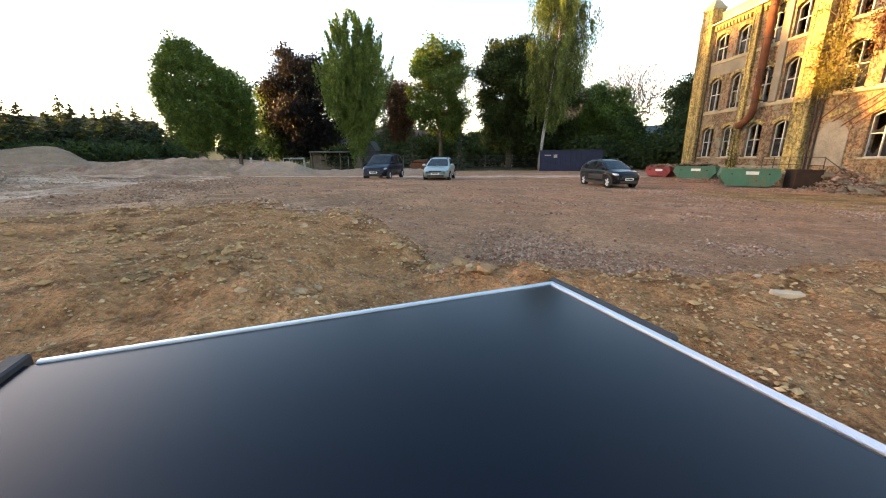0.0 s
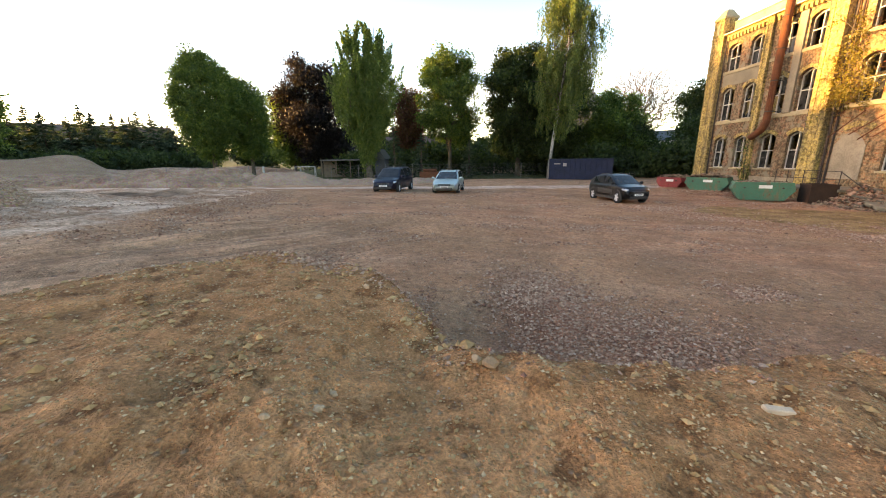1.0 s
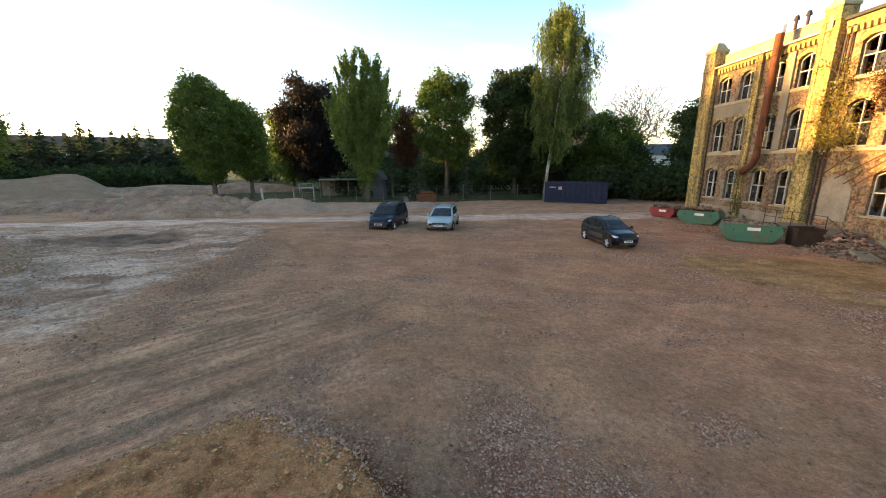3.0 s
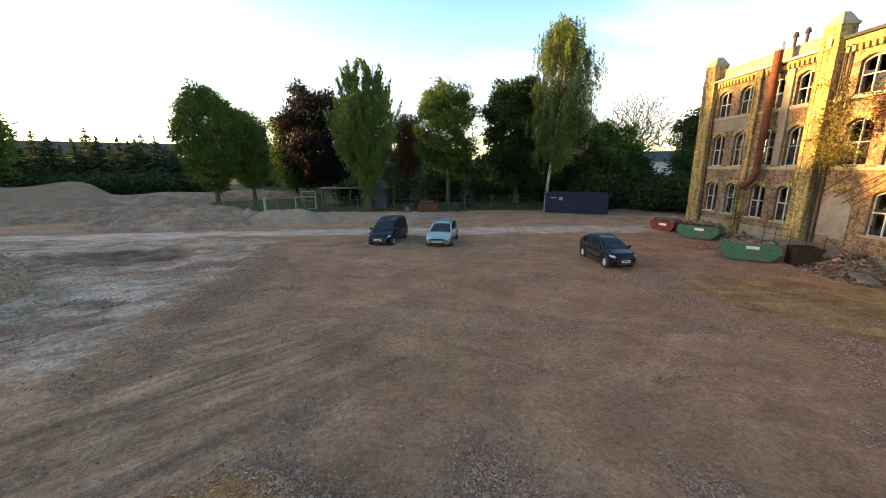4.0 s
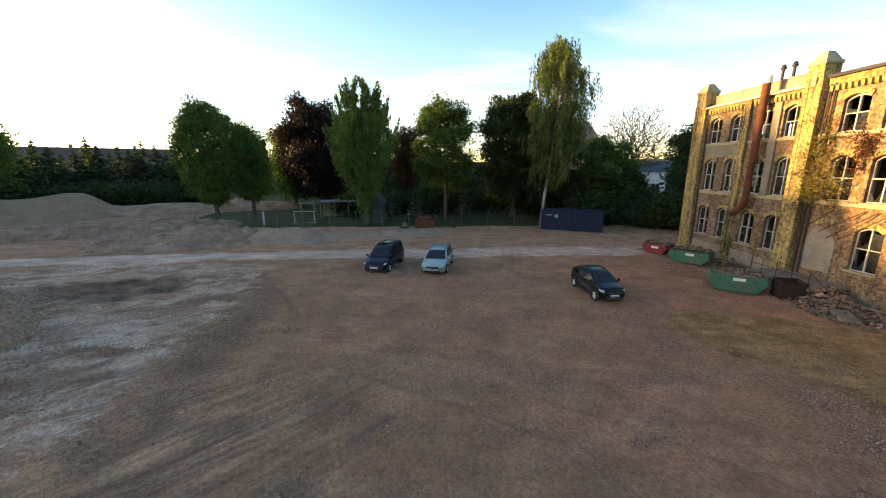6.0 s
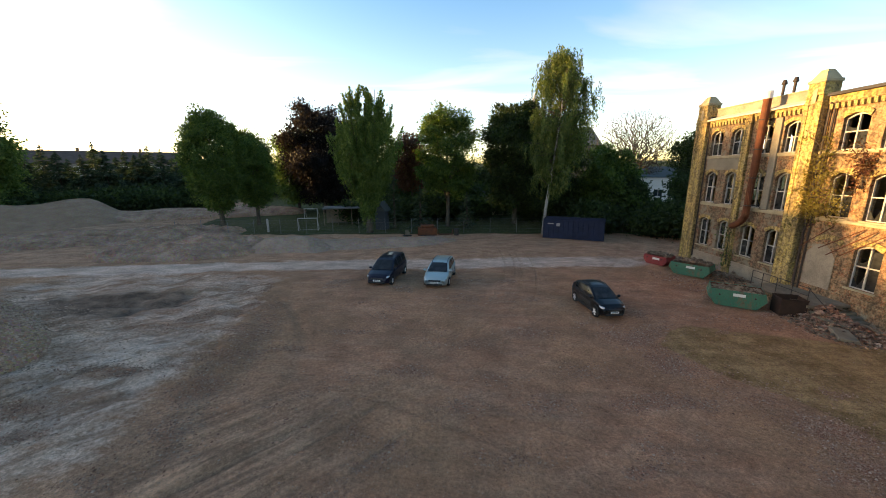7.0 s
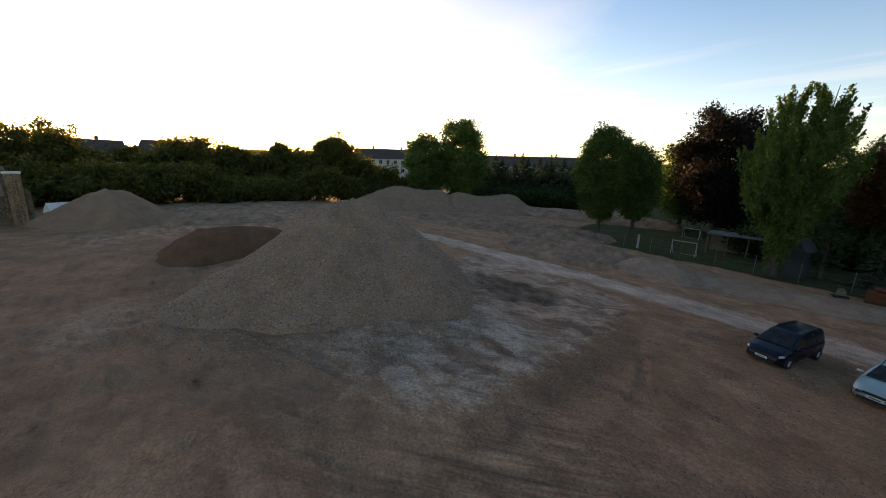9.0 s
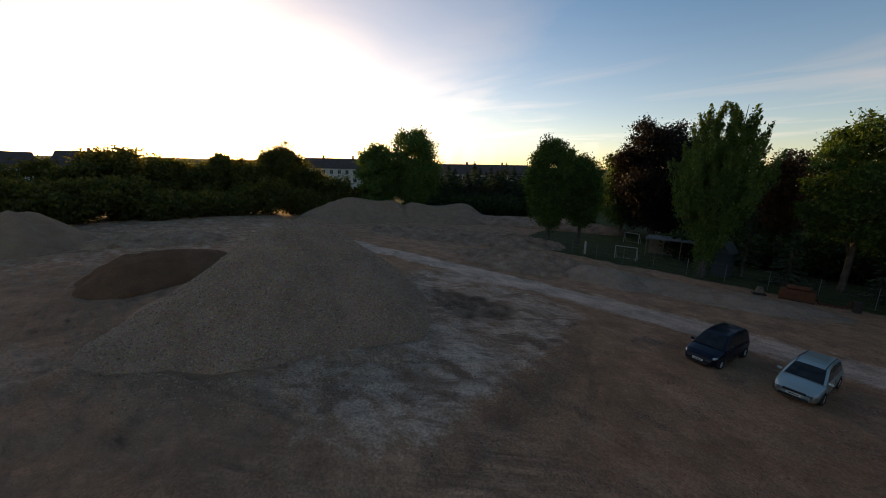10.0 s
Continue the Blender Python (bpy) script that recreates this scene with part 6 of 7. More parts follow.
def scrap_machine():
    """A small engine-driven site machine left by the fence."""
    m = thing("plate_compactor", pose(-3.3, 44.9, ground_at(-3.3, 44.9) - 0.01, 0, 0, 20), "small dirty grey plate compactor standing by the fence", "machine")
    part("base_plate", prism(bmesh.new(), [(-0.55, 0.12), (-0.42, 0.0), (0.42, 0.0), (0.55, 0.12), (0.5, 0.14), (-0.5, 0.14)], -0.3, 0.3), DARK_IRON, m)
    part("engine", boxed(-0.25, 0.28, -0.22, 0.22, 0.2, 0.62, 0.05), CONCRETE_DARK, m, "dirty brown engine block")
    part("fuel_tank", boxed(-0.2, 0.2, -0.2, 0.2, 0.622, 0.8, 0.06), CONCRETE_DARK, m, "dusty brown fuel tank")
    part("exhaust", tube(bmesh.new(), [(0.25, 0.1, 0.5), (0.45, 0.1, 0.52), (0.46, 0.1, 0.8)], 0.04, 8), RUST, m)
    for y in (-0.2, 0.2):
        part("handle_bar", tube(bmesh.new(), [(-0.3, y, 0.15), (-0.7, y, 0.7), (-0.95, y, 1.0)], 0.02, 6), DARK_IRON, m)


scrap_machine()
plate = part("rusty_trough", prism(bmesh.new(), [(-0.9, 0.0), (0.9, 0.0), (1.0, 0.62), (0.94, 0.62), (0.85, 0.06), (-0.85, 0.06), (-0.94, 0.62), (-1.0, 0.62)], -0.35, 0.35), RUST)
plate.matrix_basis = pose(1.5, 45.8, ground_at(1.5, 45.8), 0, 0, 6)
tagged(plate, "open rust-brown steel trough by the fence", "trough")
drum = part("steel_drum", tube(bmesh.new(), [(0, 0, 0), (0, 0, 0.28), (0, 0, 0.3), (0, 0, 0.58), (0, 0, 0.6), (0, 0, 0.86)], [0.28, 0.28, 0.295, 0.295, 0.28, 0.28], 16), DARK_IRON)
drum.matrix_basis = pose(2.9, 45.3, ground_at(2.9, 45.3) - 0.01)
tagged(drum, "dark steel drum standing by the fence", "drum")

# ---- trees ----
GREEN_LEAF = leaf_material("green_leaf", (0.037, 0.076, 0.020), (0.076, 0.145, 0.031), (0.145, 0.212, 0.048))
LIGHT_LEAF = leaf_material("light_green_leaf", (0.055, 0.107, 0.025), (0.105, 0.178, 0.043), (0.165, 0.235, 0.062))
DARK_LEAF = leaf_material("dark_green_leaf", (0.017, 0.034, 0.013), (0.034, 0.064, 0.02), (0.065, 0.10, 0.028))
COPPER_LEAF = leaf_material("copper_beech_leaf", (0.008, 0.006, 0.006), (0.013, 0.009, 0.009), (0.022, 0.014, 0.013))
RED_LEAF = leaf_material("red_brown_leaf", (0.070, 0.025, 0.017), (0.154, 0.049, 0.028), (0.126, 0.084, 0.028))
# western leaves: low sun's golden glow put into the colours and boosted transmission
WEST_LEAF = leaf_material("leaf_tinted_with_sun_glow", (0.055, 0.066, 0.02), (0.11, 0.115, 0.03), (0.19, 0.165, 0.045), through_light=0.6, glow=(1.35, 1.15, 0.45))
SHRUB_LEAF = leaf_material("yellowing_shrub_leaf", (0.13, 0.115, 0.028), (0.25, 0.20, 0.05), (0.20, 0.13, 0.035))
BIRCH_LEAF = leaf_material("birch_leaf", (0.052, 0.092, 0.022), (0.105, 0.152, 0.038), (0.185, 0.21, 0.065))
SPRUCE_NEEDLE = leaf_material("spruce_needle", (0.024, 0.044, 0.028), (0.050, 0.084, 0.052), (0.090, 0.130, 0.080))


def leaf_cards(p, along, size, slim, rng):
    """Small pointed leaves or sprays at p; along is the way each one points."""
    n = len(p)
    along = along / np.maximum(1e-6, np.linalg.norm(along, axis=1, keepdims=True))
    other = rng.normal(size=(n, 3))
    side = np.cross(along, other)
    side /= np.maximum(1e-6, np.linalg.norm(side, axis=1, keepdims=True))
    s = (size * rng.uniform(0.6, 1.4, n))[:, None]
    bend = np.cross(side, along) * s * 0.25
    v = np.stack([p - along * s * 0.8 + side * s * slim, p - along * s * 0.8 - side * s * slim + bend, p + along * s * 1.2], 1).reshape(-1, 3)
    return v, np.arange(3 * n).reshape(-1, 3)


def crown_cloud(lobes, n, rng, clump, fill=0.62):
    """Places of leaves in clumps over the skin of several lobes, with gaps between the clumps."""
    lobes = np.array(lobes, float)
    area = (lobes[:, 3] * lobes[:, 4] + lobes[:, 3] * lobes[:, 5] + lobes[:, 4] * lobes[:, 5])
    per = 60
    k = max(8, n // per)
    which = rng.choice(len(lobes), k, p=area / area.sum())
    u = rng.normal(size=(k, 3))
    u /= np.linalg.norm(u, axis=1, keepdims=True)
    rad = fill + (1 - fill) * rng.random(k) ** 0.5
    rad = rad * (1 + 0.10 * rng.normal(size=k))
    centre = lobes[which, :3] + u * lobes[which, 3:] * rad[:, None]
    p = np.repeat(centre, per, 0) + rng.normal(size=(k * per, 3)) * clump * np.array((1, 1, 0.75))
    out = np.repeat(u, per, 0)
    return p, out


def limbs(bm, base, top, r, lobes, rng, count, start=0.3):
    base, top = Vector(base), Vector(top)
    for _ in range(count):
        lo = lobes[rng.integers(len(lobes))]
        f = start + (1 - start) * rng.random() * 0.9
        a = base.lerp(top, f)
        u = Vector(rng.normal(size=3)).normalized()
        e = Vector((lo[0] + u.x * lo[3] * 0.7, lo[1] + u.y * lo[4] * 0.7, max(lo[2] + u.z * lo[5] * 0.6, a.z + 0.3)))
        m = a.lerp(e, 0.5) + Vector((0, 0, 0.06 * (e - a).length))
        ra = r * (1 - 0.75 * f) * 0.6
        tube(bm, [a, m, e], [ra, ra * 0.55, ra * 0.15], 5, False)


def broadleaf(name, label, x, y, h, lobes, material, leaves, leaf, seed, trunk_r=0.3, bark=None, clump=0.55, slim=0.6, lean=(0, 0), limb_count=14, up=0.2, fill=0.62, trunk_top=0.7, group=""):
    """lobes: (dx, dy, z, rx, ry, rz) about the foot."""
    rng = np.random.default_rng(seed)
    g = ground_at(x, y)
    t = thing(name, pose(x, y, g), label, "tree", group)
    tr = bmesh.new()
    top = (lean[0], lean[1], h * trunk_top)
    mid = (lean[0] * 0.4 + 0.1, lean[1] * 0.4, h * trunk_top * 0.5)
    tube(tr, [(0, 0, -0.15), (0, 0, 0.3), mid, top], [trunk_r * 1.35, trunk_r, trunk_r * 0.75, trunk_r * 0.2], 9)
    limbs(tr, (0, 0, 0), top, trunk_r, lobes, rng, limb_count)
    part("trunk", tr, bark or BARK, t, shade=True)
    p, out = crown_cloud(lobes, int(leaves * 1.75), rng, clump, fill)
    along = out * 0.6 + rng.normal(size=p.shape) * 0.8 + np.array((0, 0, up))
    v, f = leaf_cards(p, along, leaf * 0.78, slim, rng)
    part("crown", quick_mesh("crown", v, f, material), material, t)
    return t


def round_lobes(z0, z1, r, n, rng, squash=0.55, base=0.35):
    """A rounded but uneven crown between two heights, made of many lobes."""
    out = [(0, 0, (z0 + z1) / 2, r * 0.6, r * 0.6, (z1 - z0) * 0.40)]
    n = int(n * 1.7)
    for k in range(n):
        f = (k + rng.uniform(0.1, 0.9)) / n
        a = k * 2.4 + rng.uniform(-0.7, 0.7)
        w = r * math.sin(math.pi * (0.14 + 0.74 * f)) ** 0.6
        s = r * rng.uniform(base * 0.5, base + 0.1)
        d = max(0.0, w - s * rng.uniform(0.55, 1.15))
        out.append((d * math.cos(a), d * math.sin(a), z0 + s * 0.5 + (z1 - z0 - s * 1.2) * f, s, s, s * rng.uniform(0.65, 1.0)))
    return out


def spruce(name, label, x, y, h, r, seed, leaves=2600, group="spruces"):
    rng = np.random.default_rng(seed)
    g = ground_at(x, y)
    t = thing(name, pose(x, y, g), label, "tree", group)
    part("trunk", tube(bmesh.new(), [(0, 0, -0.1), (0, 0, h * 0.97)], [0.22, 0.03], 7), BARK, t)
    boughs = leaves // 22
    f = rng.random(boughs) ** 0.85
    a = rng.random(boughs) * 6.283
    reach = r * (1 - f) ** 0.95 * rng.uniform(0.7, 1.1, boughs) + 0.06
    q = rng.random((boughs, 22)) ** 0.7
    rad = q * reach[:, None]
    zz = h * (0.04 + 0.96 * f)[:, None] - 0.3 * rad + 0.12 * rad ** 2 / np.maximum(reach[:, None], 0.3)
    aa = a[:, None] + rng.normal(size=q.shape) * 0.16
    p = np.stack([rad * np.cos(aa), rad * np.sin(aa), zz], -1).reshape(-1, 3)
    aa = aa.ravel()
    along = np.stack([np.cos(aa), np.sin(aa), np.full(len(aa), -0.25)], 1) + rng.normal(size=p.shape) * 0.3
    v, fc = leaf_cards(p, along, 0.10 + 0.075 * np.repeat(reach, 22), 0.38, rng)
    part("crown", quick_mesh("crown", v, fc, SPRUCE_NEEDLE), SPRUCE_NEEDLE, t)
    return t


R = np.random.default_rng(7)


def egg_lobes(z0, z1, r, n, rng):
    """A close, smooth egg-shaped crown, widest below its middle."""
    out = [(0, 0, z0 + (z1 - z0) * 0.5, r * 0.88, r * 0.88, (z1 - z0) * 0.44)]
    for k in range(n):
        f = (k + 0.5) / n
        a = k * 2.4
        w = r * (math.sin(math.pi * (0.05 + 0.88 * f) ** 1.05) ** 0.55)
        s = r * rng.uniform(0.26, 0.36)
        d = max(0.0, w - s)
        out.append((d * math.cos(a), d * math.sin(a), z0 + s * 0.8 + (z1 - z0 - s * 1.7) * f, s, s, s * 1.05))
    return out


broadleaf("lime_tree", "evenly rounded green lime tree behind the site", -30.0, 51.0, 16.0, egg_lobes(2.6, 16.2, 4.1, 42, R), GREEN_LEAF, 38000, 0.165, 31, 0.34, clump=0.34, fill=0.82)
broadleaf("lime_tree", "smaller rounded green lime tree beside a taller one", -26.9, 55.0, 13.6, egg_lobes(2.6, 13.6, 2.9, 26, R), GREEN_LEAF, 21000, 0.17, 32, 0.28, clump=0.4, fill=0.7)
broadleaf("copper_beech", "broad dark red-brown copper beech", -21.4, 70.5, 19.8, round_lobes(2.0, 20.0, 7.3, 26, R, base=0.28), COPPER_LEAF, 36000, 0.24, 33, 0.5, clump=0.65, fill=0.5)
broadleaf("maple_tree", "yellow-green tree half hidden by a copper beech", -28.0, 74.0, 16.0, round_lobes(1.5, 16.0, 4.6, 12, R), LIGHT_LEAF, 14000, 0.252, 34, 0.3, clump=0.7)


def poplar(x, y, h, seed):
    """Steep leafy shoots that rise from the stems; a narrow leafy foot and two plumes at the top."""
    rng = np.random.default_rng(seed)
    t = thing("poplar_tree", pose(x, y, ground_at(x, y)), "tall green poplar with two upright leading plumes", "tree")
    bm = bmesh.new()
    tube(bm, [(0, 0, -0.1), (0, 0, 0.4), (0.1, 0, 4.0)], [0.6, 0.45, 0.34], 9)
    tops = ((-1.35, 0.2, h * 0.985), (1.5, -0.1, h))
    for tx, ty, tz in tops:
        tube(bm, [(0.1, 0, 3.9), (tx * 0.6, ty, 8.0), (tx, ty, tz * 0.96)], [0.3, 0.2, 0.02], 7)
    pts, ways = [], []
    for k in range(430):
        f = rng.beta(1.9, 1.9)
        z = 0.6 + f * (h - 2.6)
        tx, ty, tz = tops[k % 2]
        g = min(1.0, z / 8.0) * 0.6 + 0.4 * max(0.0, (z - 8.0) / (h - 8.0))
        wide = float(np.interp(z, (0, 3.3, 5.5, 8.0, 10.5, 12.8, 15.0, h), (0.4, 0.7, 2.6, 4.4, 4.1, 2.6, 0.8, 0.2)))
        a = rng.uniform(0, 6.283)
        d = wide * rng.uniform(0.35, 1.0)
        s = Vector((tx * g + math.cos(a) * d * 0.75, ty * g + math.sin(a) * d * 0.75, z))
        way = Vector((math.cos(a) * 0.36, math.sin(a) * 0.36, 1.0)).normalized()
        length = rng.uniform(1.5, 3.3) * (0.6 if z < 3 else 1.0)
        e = s + way * length
        e.z = min(e.z, h + 0.3)
        if k % 4 == 0:
            tube(bm, [s - way * 0.8, s, e], [0.05, 0.03, 0.008], 4, False)
        n = 180
        q = rng.random(n)
        fat = 0.27 * (1.05 - q)[:, None] + 0.04
        pts.append(np.array(s)[None] + np.array(way)[None] * (q * length)[:, None] + rng.normal(size=(n, 3)) * fat)
        ways.append(np.array(way)[None] + rng.normal(size=(n, 3)) * 0.55)
    part("trunk", bm, BARK, t, shade=True)
    p, w = np.concatenate(pts), np.concatenate(ways)
    v, f = leaf_cards(p, w, 0.13, 0.5, rng)
    part("crown", quick_mesh("crown", v, f, LIGHT_LEAF), LIGHT_LEAF, t)


poplar(-8.6, 47.9, 18.6, 35)
broadleaf("lime_tree", "open green lime tree behind the wire fence", 1.9, 52.5, 16.0, round_lobes(4.6, 16.3, 4.4, 22, R, base=0.26), GREEN_LEAF, 22000, 0.18, 36, 0.3, clump=0.42, fill=0.4)
broadleaf("plum_tree", "small red-brown leaved tree between larger trees", -4.4, 66.0, 14.4, round_lobes(4.0, 14.4, 2.9, 9, R), RED_LEAF, 10500, 0.207, 37, 0.22, clump=0.5)
broadleaf("maple_tree", "tall dense dark green maple behind the fence", 12.0, 54.5, 17.2, round_lobes(2.2, 17.4, 4.8, 24, R, base=0.28), DARK_LEAF, 29750, 0.21, 38, 0.4, clump=0.48, fill=0.45)
broadleaf("maple_tree", "dark green tree standing close to a birch", 16.5, 54.0, 14.5, round_lobes(1.8, 14.0, 5.0, 14, R), DARK_LEAF, 22750, 0.222, 39, 0.35, clump=0.6)
broadleaf("maple_tree", "low spreading green tree beside the container", 24.5, 52.0, 11.0, round_lobes(1.2, 11.0, 4.2, 12, R), GREEN_LEAF, 17500, 0.192, 40, 0.28, clump=0.5)
broadleaf("maple_tree", "dark bushy tree behind the container", 25.8, 52.0, 7.6, round_lobes(0.8, 7.6, 3.6, 12, R), DARK_LEAF, 17500, 0.207, 41, 0.28, clump=0.55)


def birch(x, y, h, seed):
    rng = np.random.default_rng(seed)
    g = ground_at(x, y)
    t = thing("birch_tree", pose(x, y, g), "tall birch with white bark and drooping yellow-green sprays", "tree")
    tr = bmesh.new()
    spine = [(0, 0, -0.1), (0.3, 0, 4), (0.9, 0, 9), (1.5, 0, 15), (1.6, 0, h * 0.96)]
    tube(tr, spine, [0.22, 0.18, 0.14, 0.09, 0.02], 9)
    part("trunk", tr, BIRCH_BARK, t, "slender white trunk", shade=True)
    br = bmesh.new()
    pts, ways = [], []
    for k in range(200):
        f = 0.27 + 0.71 * rng.random() ** 0.8
        z = h * f
        a = rng.random() * 6.283
        reach = float(np.interp(f, (0.27, 0.45, 0.65, 0.85, 0.93, 0.98), (2.6, 3.7, 4.2, 3.9, 3.0, 1.2))) * rng.uniform(0.45, 1.05)
        s = Vector((float(np.interp(z, [p[2] for p in spine], [p[0] for p in spine])), 0, z))
        e = s + Vector((math.cos(a) * reach, math.sin(a) * reach, 0.6 + 0.8 * rng.random()))
        tube(br, [s, s.lerp(e, 0.55) + Vector((0, 0, 0.35)), e], [0.045, 0.03, 0.008], 4, False)
        for _ in range(7):
            b0 = s.lerp(e, rng.uniform(0.35, 1.0)) + Vector(rng.normal(size=3) * 0.22)
            length = rng.uniform(0.9, 2.6)
            n = int(length * 20)
            q = np.linspace(0, 1, n)
            px = b0.x + rng.normal(size=n) * 0.11 + 0.1 * q * math.cos(a)
            py = b0.y + rng.normal(size=n) * 0.11 + 0.1 * q * math.sin(a)
            pts.append(np.stack([px, py, b0.z - q * length], 1))
            ways.append(np.stack([rng.normal(size=n) * 0.4, rng.normal(size=n) * 0.4, np.full(n, -1.0)], 1))
    part("branchwork", br, BARK, t)
    p, w = np.concatenate(pts), np.concatenate(ways)
    v, f = leaf_cards(p, w, 0.125, 0.4, rng)
    part("crown", quick_mesh("crown", v, f, BIRCH_LEAF), BIRCH_LEAF, t)


birch(13.9, 45.6, 21.0, 44)


def bare_tree(x, y, h, r, seed):
    """Limbs that part again and again towards the skin of a round head."""
    rng = np.random.default_rng(seed)
    t = thing("bare_tree", pose(x, y, ground_at(x, y)), "bare tree with a round head of fine twigs", "tree")
    fork = np.array((0.3, 0, h * 0.36))
    u = rng.normal(size=(3600, 3))
    u /= np.linalg.norm(u, axis=1, keepdims=True)
    tips = np.array((0, 0, h * 0.66)) + u * (rng.random((3600, 1)) ** 0.45) * np.array((r, r, h * 0.345))
    tips = tips[tips[:, 2] > fork[2] + 0.4]
    tips = tips[np.argsort(np.linalg.norm(tips - fork, axis=1))]
    nodes, parent = [fork], [-1]
    for p in tips:
        have = np.array(nodes)
        step = p - have
        d = np.linalg.norm(step, axis=1)
        rise = have - fork
        along = (step * rise).sum(1) / np.maximum(0.1, d * np.linalg.norm(rise, axis=1))
        parent.append(int(np.argmin(d * (1.7 - 0.7 * along))))
        nodes.append(p)
    weight = np.ones(len(nodes))
    for k in range(len(nodes) - 1, 0, -1):
        weight[parent[k]] += weight[k]
    tr = tube(bmesh.new(), [(0, 0, -0.1), (0.1, 0, h * 0.2), fork + np.array((0, 0, 0.15))], [0.36, 0.3, 0.26], 9)
    part("trunk", tr, BARK, t, shade=True)
    bm = bmesh.new()
    thick = 0.011 * weight ** 0.45 + 0.008
    for k in range(1, len(nodes)):
        a, b = nodes[parent[k]], nodes[k]
        tube(bm, [a, (a + b) / 2 + rng.normal(size=3) * 0.03 * np.linalg.norm(b - a), b], [min(thick[parent[k]], thick[k] * 1.3), thick[k] * 1.1, thick[k] * 0.9], 5 if weight[k] > 20 else 3, False)
    part("branchwork", bm, BARK, t)


bare_tree(35.5, 66.5, 18.2, 6.8, 48)
broadleaf("oak_tree", "dark spreading tree behind the factory corner", 42.0, 57.0, 13.5, round_lobes(1.5, 13.5, 5.2, 14, R), DARK_LEAF, 19250, 0.237, 46, 0.35, clump=0.6)
broadleaf("oak_tree", "dark bushy tree close to the factory corner", 36.0, 48.0, 8.0, round_lobes(0.6, 8.0, 4.5, 10, R), DARK_LEAF, 14000, 0.222, 47, 0.3, clump=0.6)


def belt(name, label, line, count, h0, h1, r, material, seed, leaf, per, group):
    """A row of trees along a line of two places, each with its own height."""
    rng = np.random.default_rng(seed)
    (xa, ya), (xb, yb) = line
    for k in range(count):
        f = (k + rng.uniform(0.2, 0.8)) / count
        x, y = xa + (xb - xa) * f + rng.normal() * 1.5, ya + (yb - ya) * f + rng.normal() * 1.5
        h = rng.uniform(h0, h1)
        rr = r * rng.uniform(0.8, 1.2)
        broadleaf(name, label, x, y, h, round_lobes(0.8, h, rr, 9, rng, base=0.42), material, per, leaf, seed * 50 + k, 0.3, clump=0.8, limb_count=7, fill=0.6, group=group)


def away(az, d, x=0.9, y=0.3):
    return (x - d * math.sin(radians(az)), y + d * math.cos(radians(az)))


for k, (az, d, h) in enumerate(((50.4, 108, 12.0), (48.3, 105, 11.0), (46.0, 105, 11.8), (44.1, 106, 11.2), (42.2, 105, 12.2), (40.4, 109, 12.4), (38.9, 108, 12.0), (35.4, 108, 10.6), (33.8, 108, 9.6), (32.6, 106, 8.6), (49.5, 104, 12.0), (47.0, 108, 13.0), (45.2, 110, 10.5), (43.0, 108, 13.8), (41.2, 112, 11.0), (39.5, 106, 11.5), (38.2, 110, 13.6), (37.0, 106, 12.6), (36.0, 112, 11.0), (34.9, 104, 9.5), (51.5, 106, 11.5))):
    x, y = away(az, d)
    spruce("spruce_tree", "dark grey-green spruce in a row behind the heaps", x, y, h * 1.03, 6.0, 60 + k, 6000)
belt("hedge_tree", "dark green bushy tree in a shelter belt", (away(51, 99), away(33, 99)), 14, 2.5, 4.5, 3.4, DARK_LEAF, 71, 0.4, 3000, "shelter belt trees")
x, y = away(52.3, 96)
broadleaf("ash_tree", "tall open green tree catching the low sun", x, y, 21.0, round_lobes(2.5, 21.2, 6.4, 18, R), LIGHT_LEAF, 30000, 0.30, 73, 0.4, clump=0.7, fill=0.35)
x, y = away(57.8, 97)
broadleaf("ash_tree", "open green tree beside a taller one", x, y, 17.0, round_lobes(1, 17.4, 5.4, 16, R), LIGHT_LEAF, 26000, 0.30, 74, 0.35, clump=0.6, fill=0.45)
x, y = away(71.5, 108)
broadleaf("chestnut_tree", "large round tree in front of the setting sun", x, y, 17.0, round_lobes(1, 17.0, 7.0, 18, R), WEST_LEAF, 22750, 0.296, 75, 0.4, clump=0.8)
for k, (az, h, r) in enumerate(((106, 16, 6), (103, 14.3, 5.5), (101, 12.6, 4.5), (98.6, 9.3, 4), (95.3, 10.6, 4.5), (93, 10.0, 4), (90.3, 13.8, 4.6), (88.4, 13.6, 4), (86.2, 11.2, 4.5), (84.4, 12.4, 4), (82.4, 11.0, 4), (80.5, 10.6, 4), (79, 13.2, 3.6), (77.2, 12.2, 4), (75.2, 11.3, 4), (67.6, 11.2, 4.4), (65.6, 9.2, 4), (63.6, 9.0, 4))):
    x, y = away(az, 104 + 5 * math.sin(k * 2.1))
    broadleaf("hedge_tree", "dark tree in the belt towards the setting sun", x, y, h, round_lobes(0.8, h, r, 12, R, base=0.4), WEST_LEAF, 3800, 0.4, 760 + k, 0.3, clump=0.75, limb_count=8, fill=0.45, group="western tree belt")
belt("hedge_tree", "low dark bush at the edge of the site", (away(108, 88), away(62, 102)), 26, 3.0, 7.5, 4.6, WEST_LEAF, 78, 0.40, 2400, "western bushes")
belt("hedge_tree", "dark bush behind the wire fence", ((-20, 78), (26, 64)), 13, 3.5, 7.0, 3.6, DARK_LEAF, 79, 0.4, 2600, "bushes behind the fence")
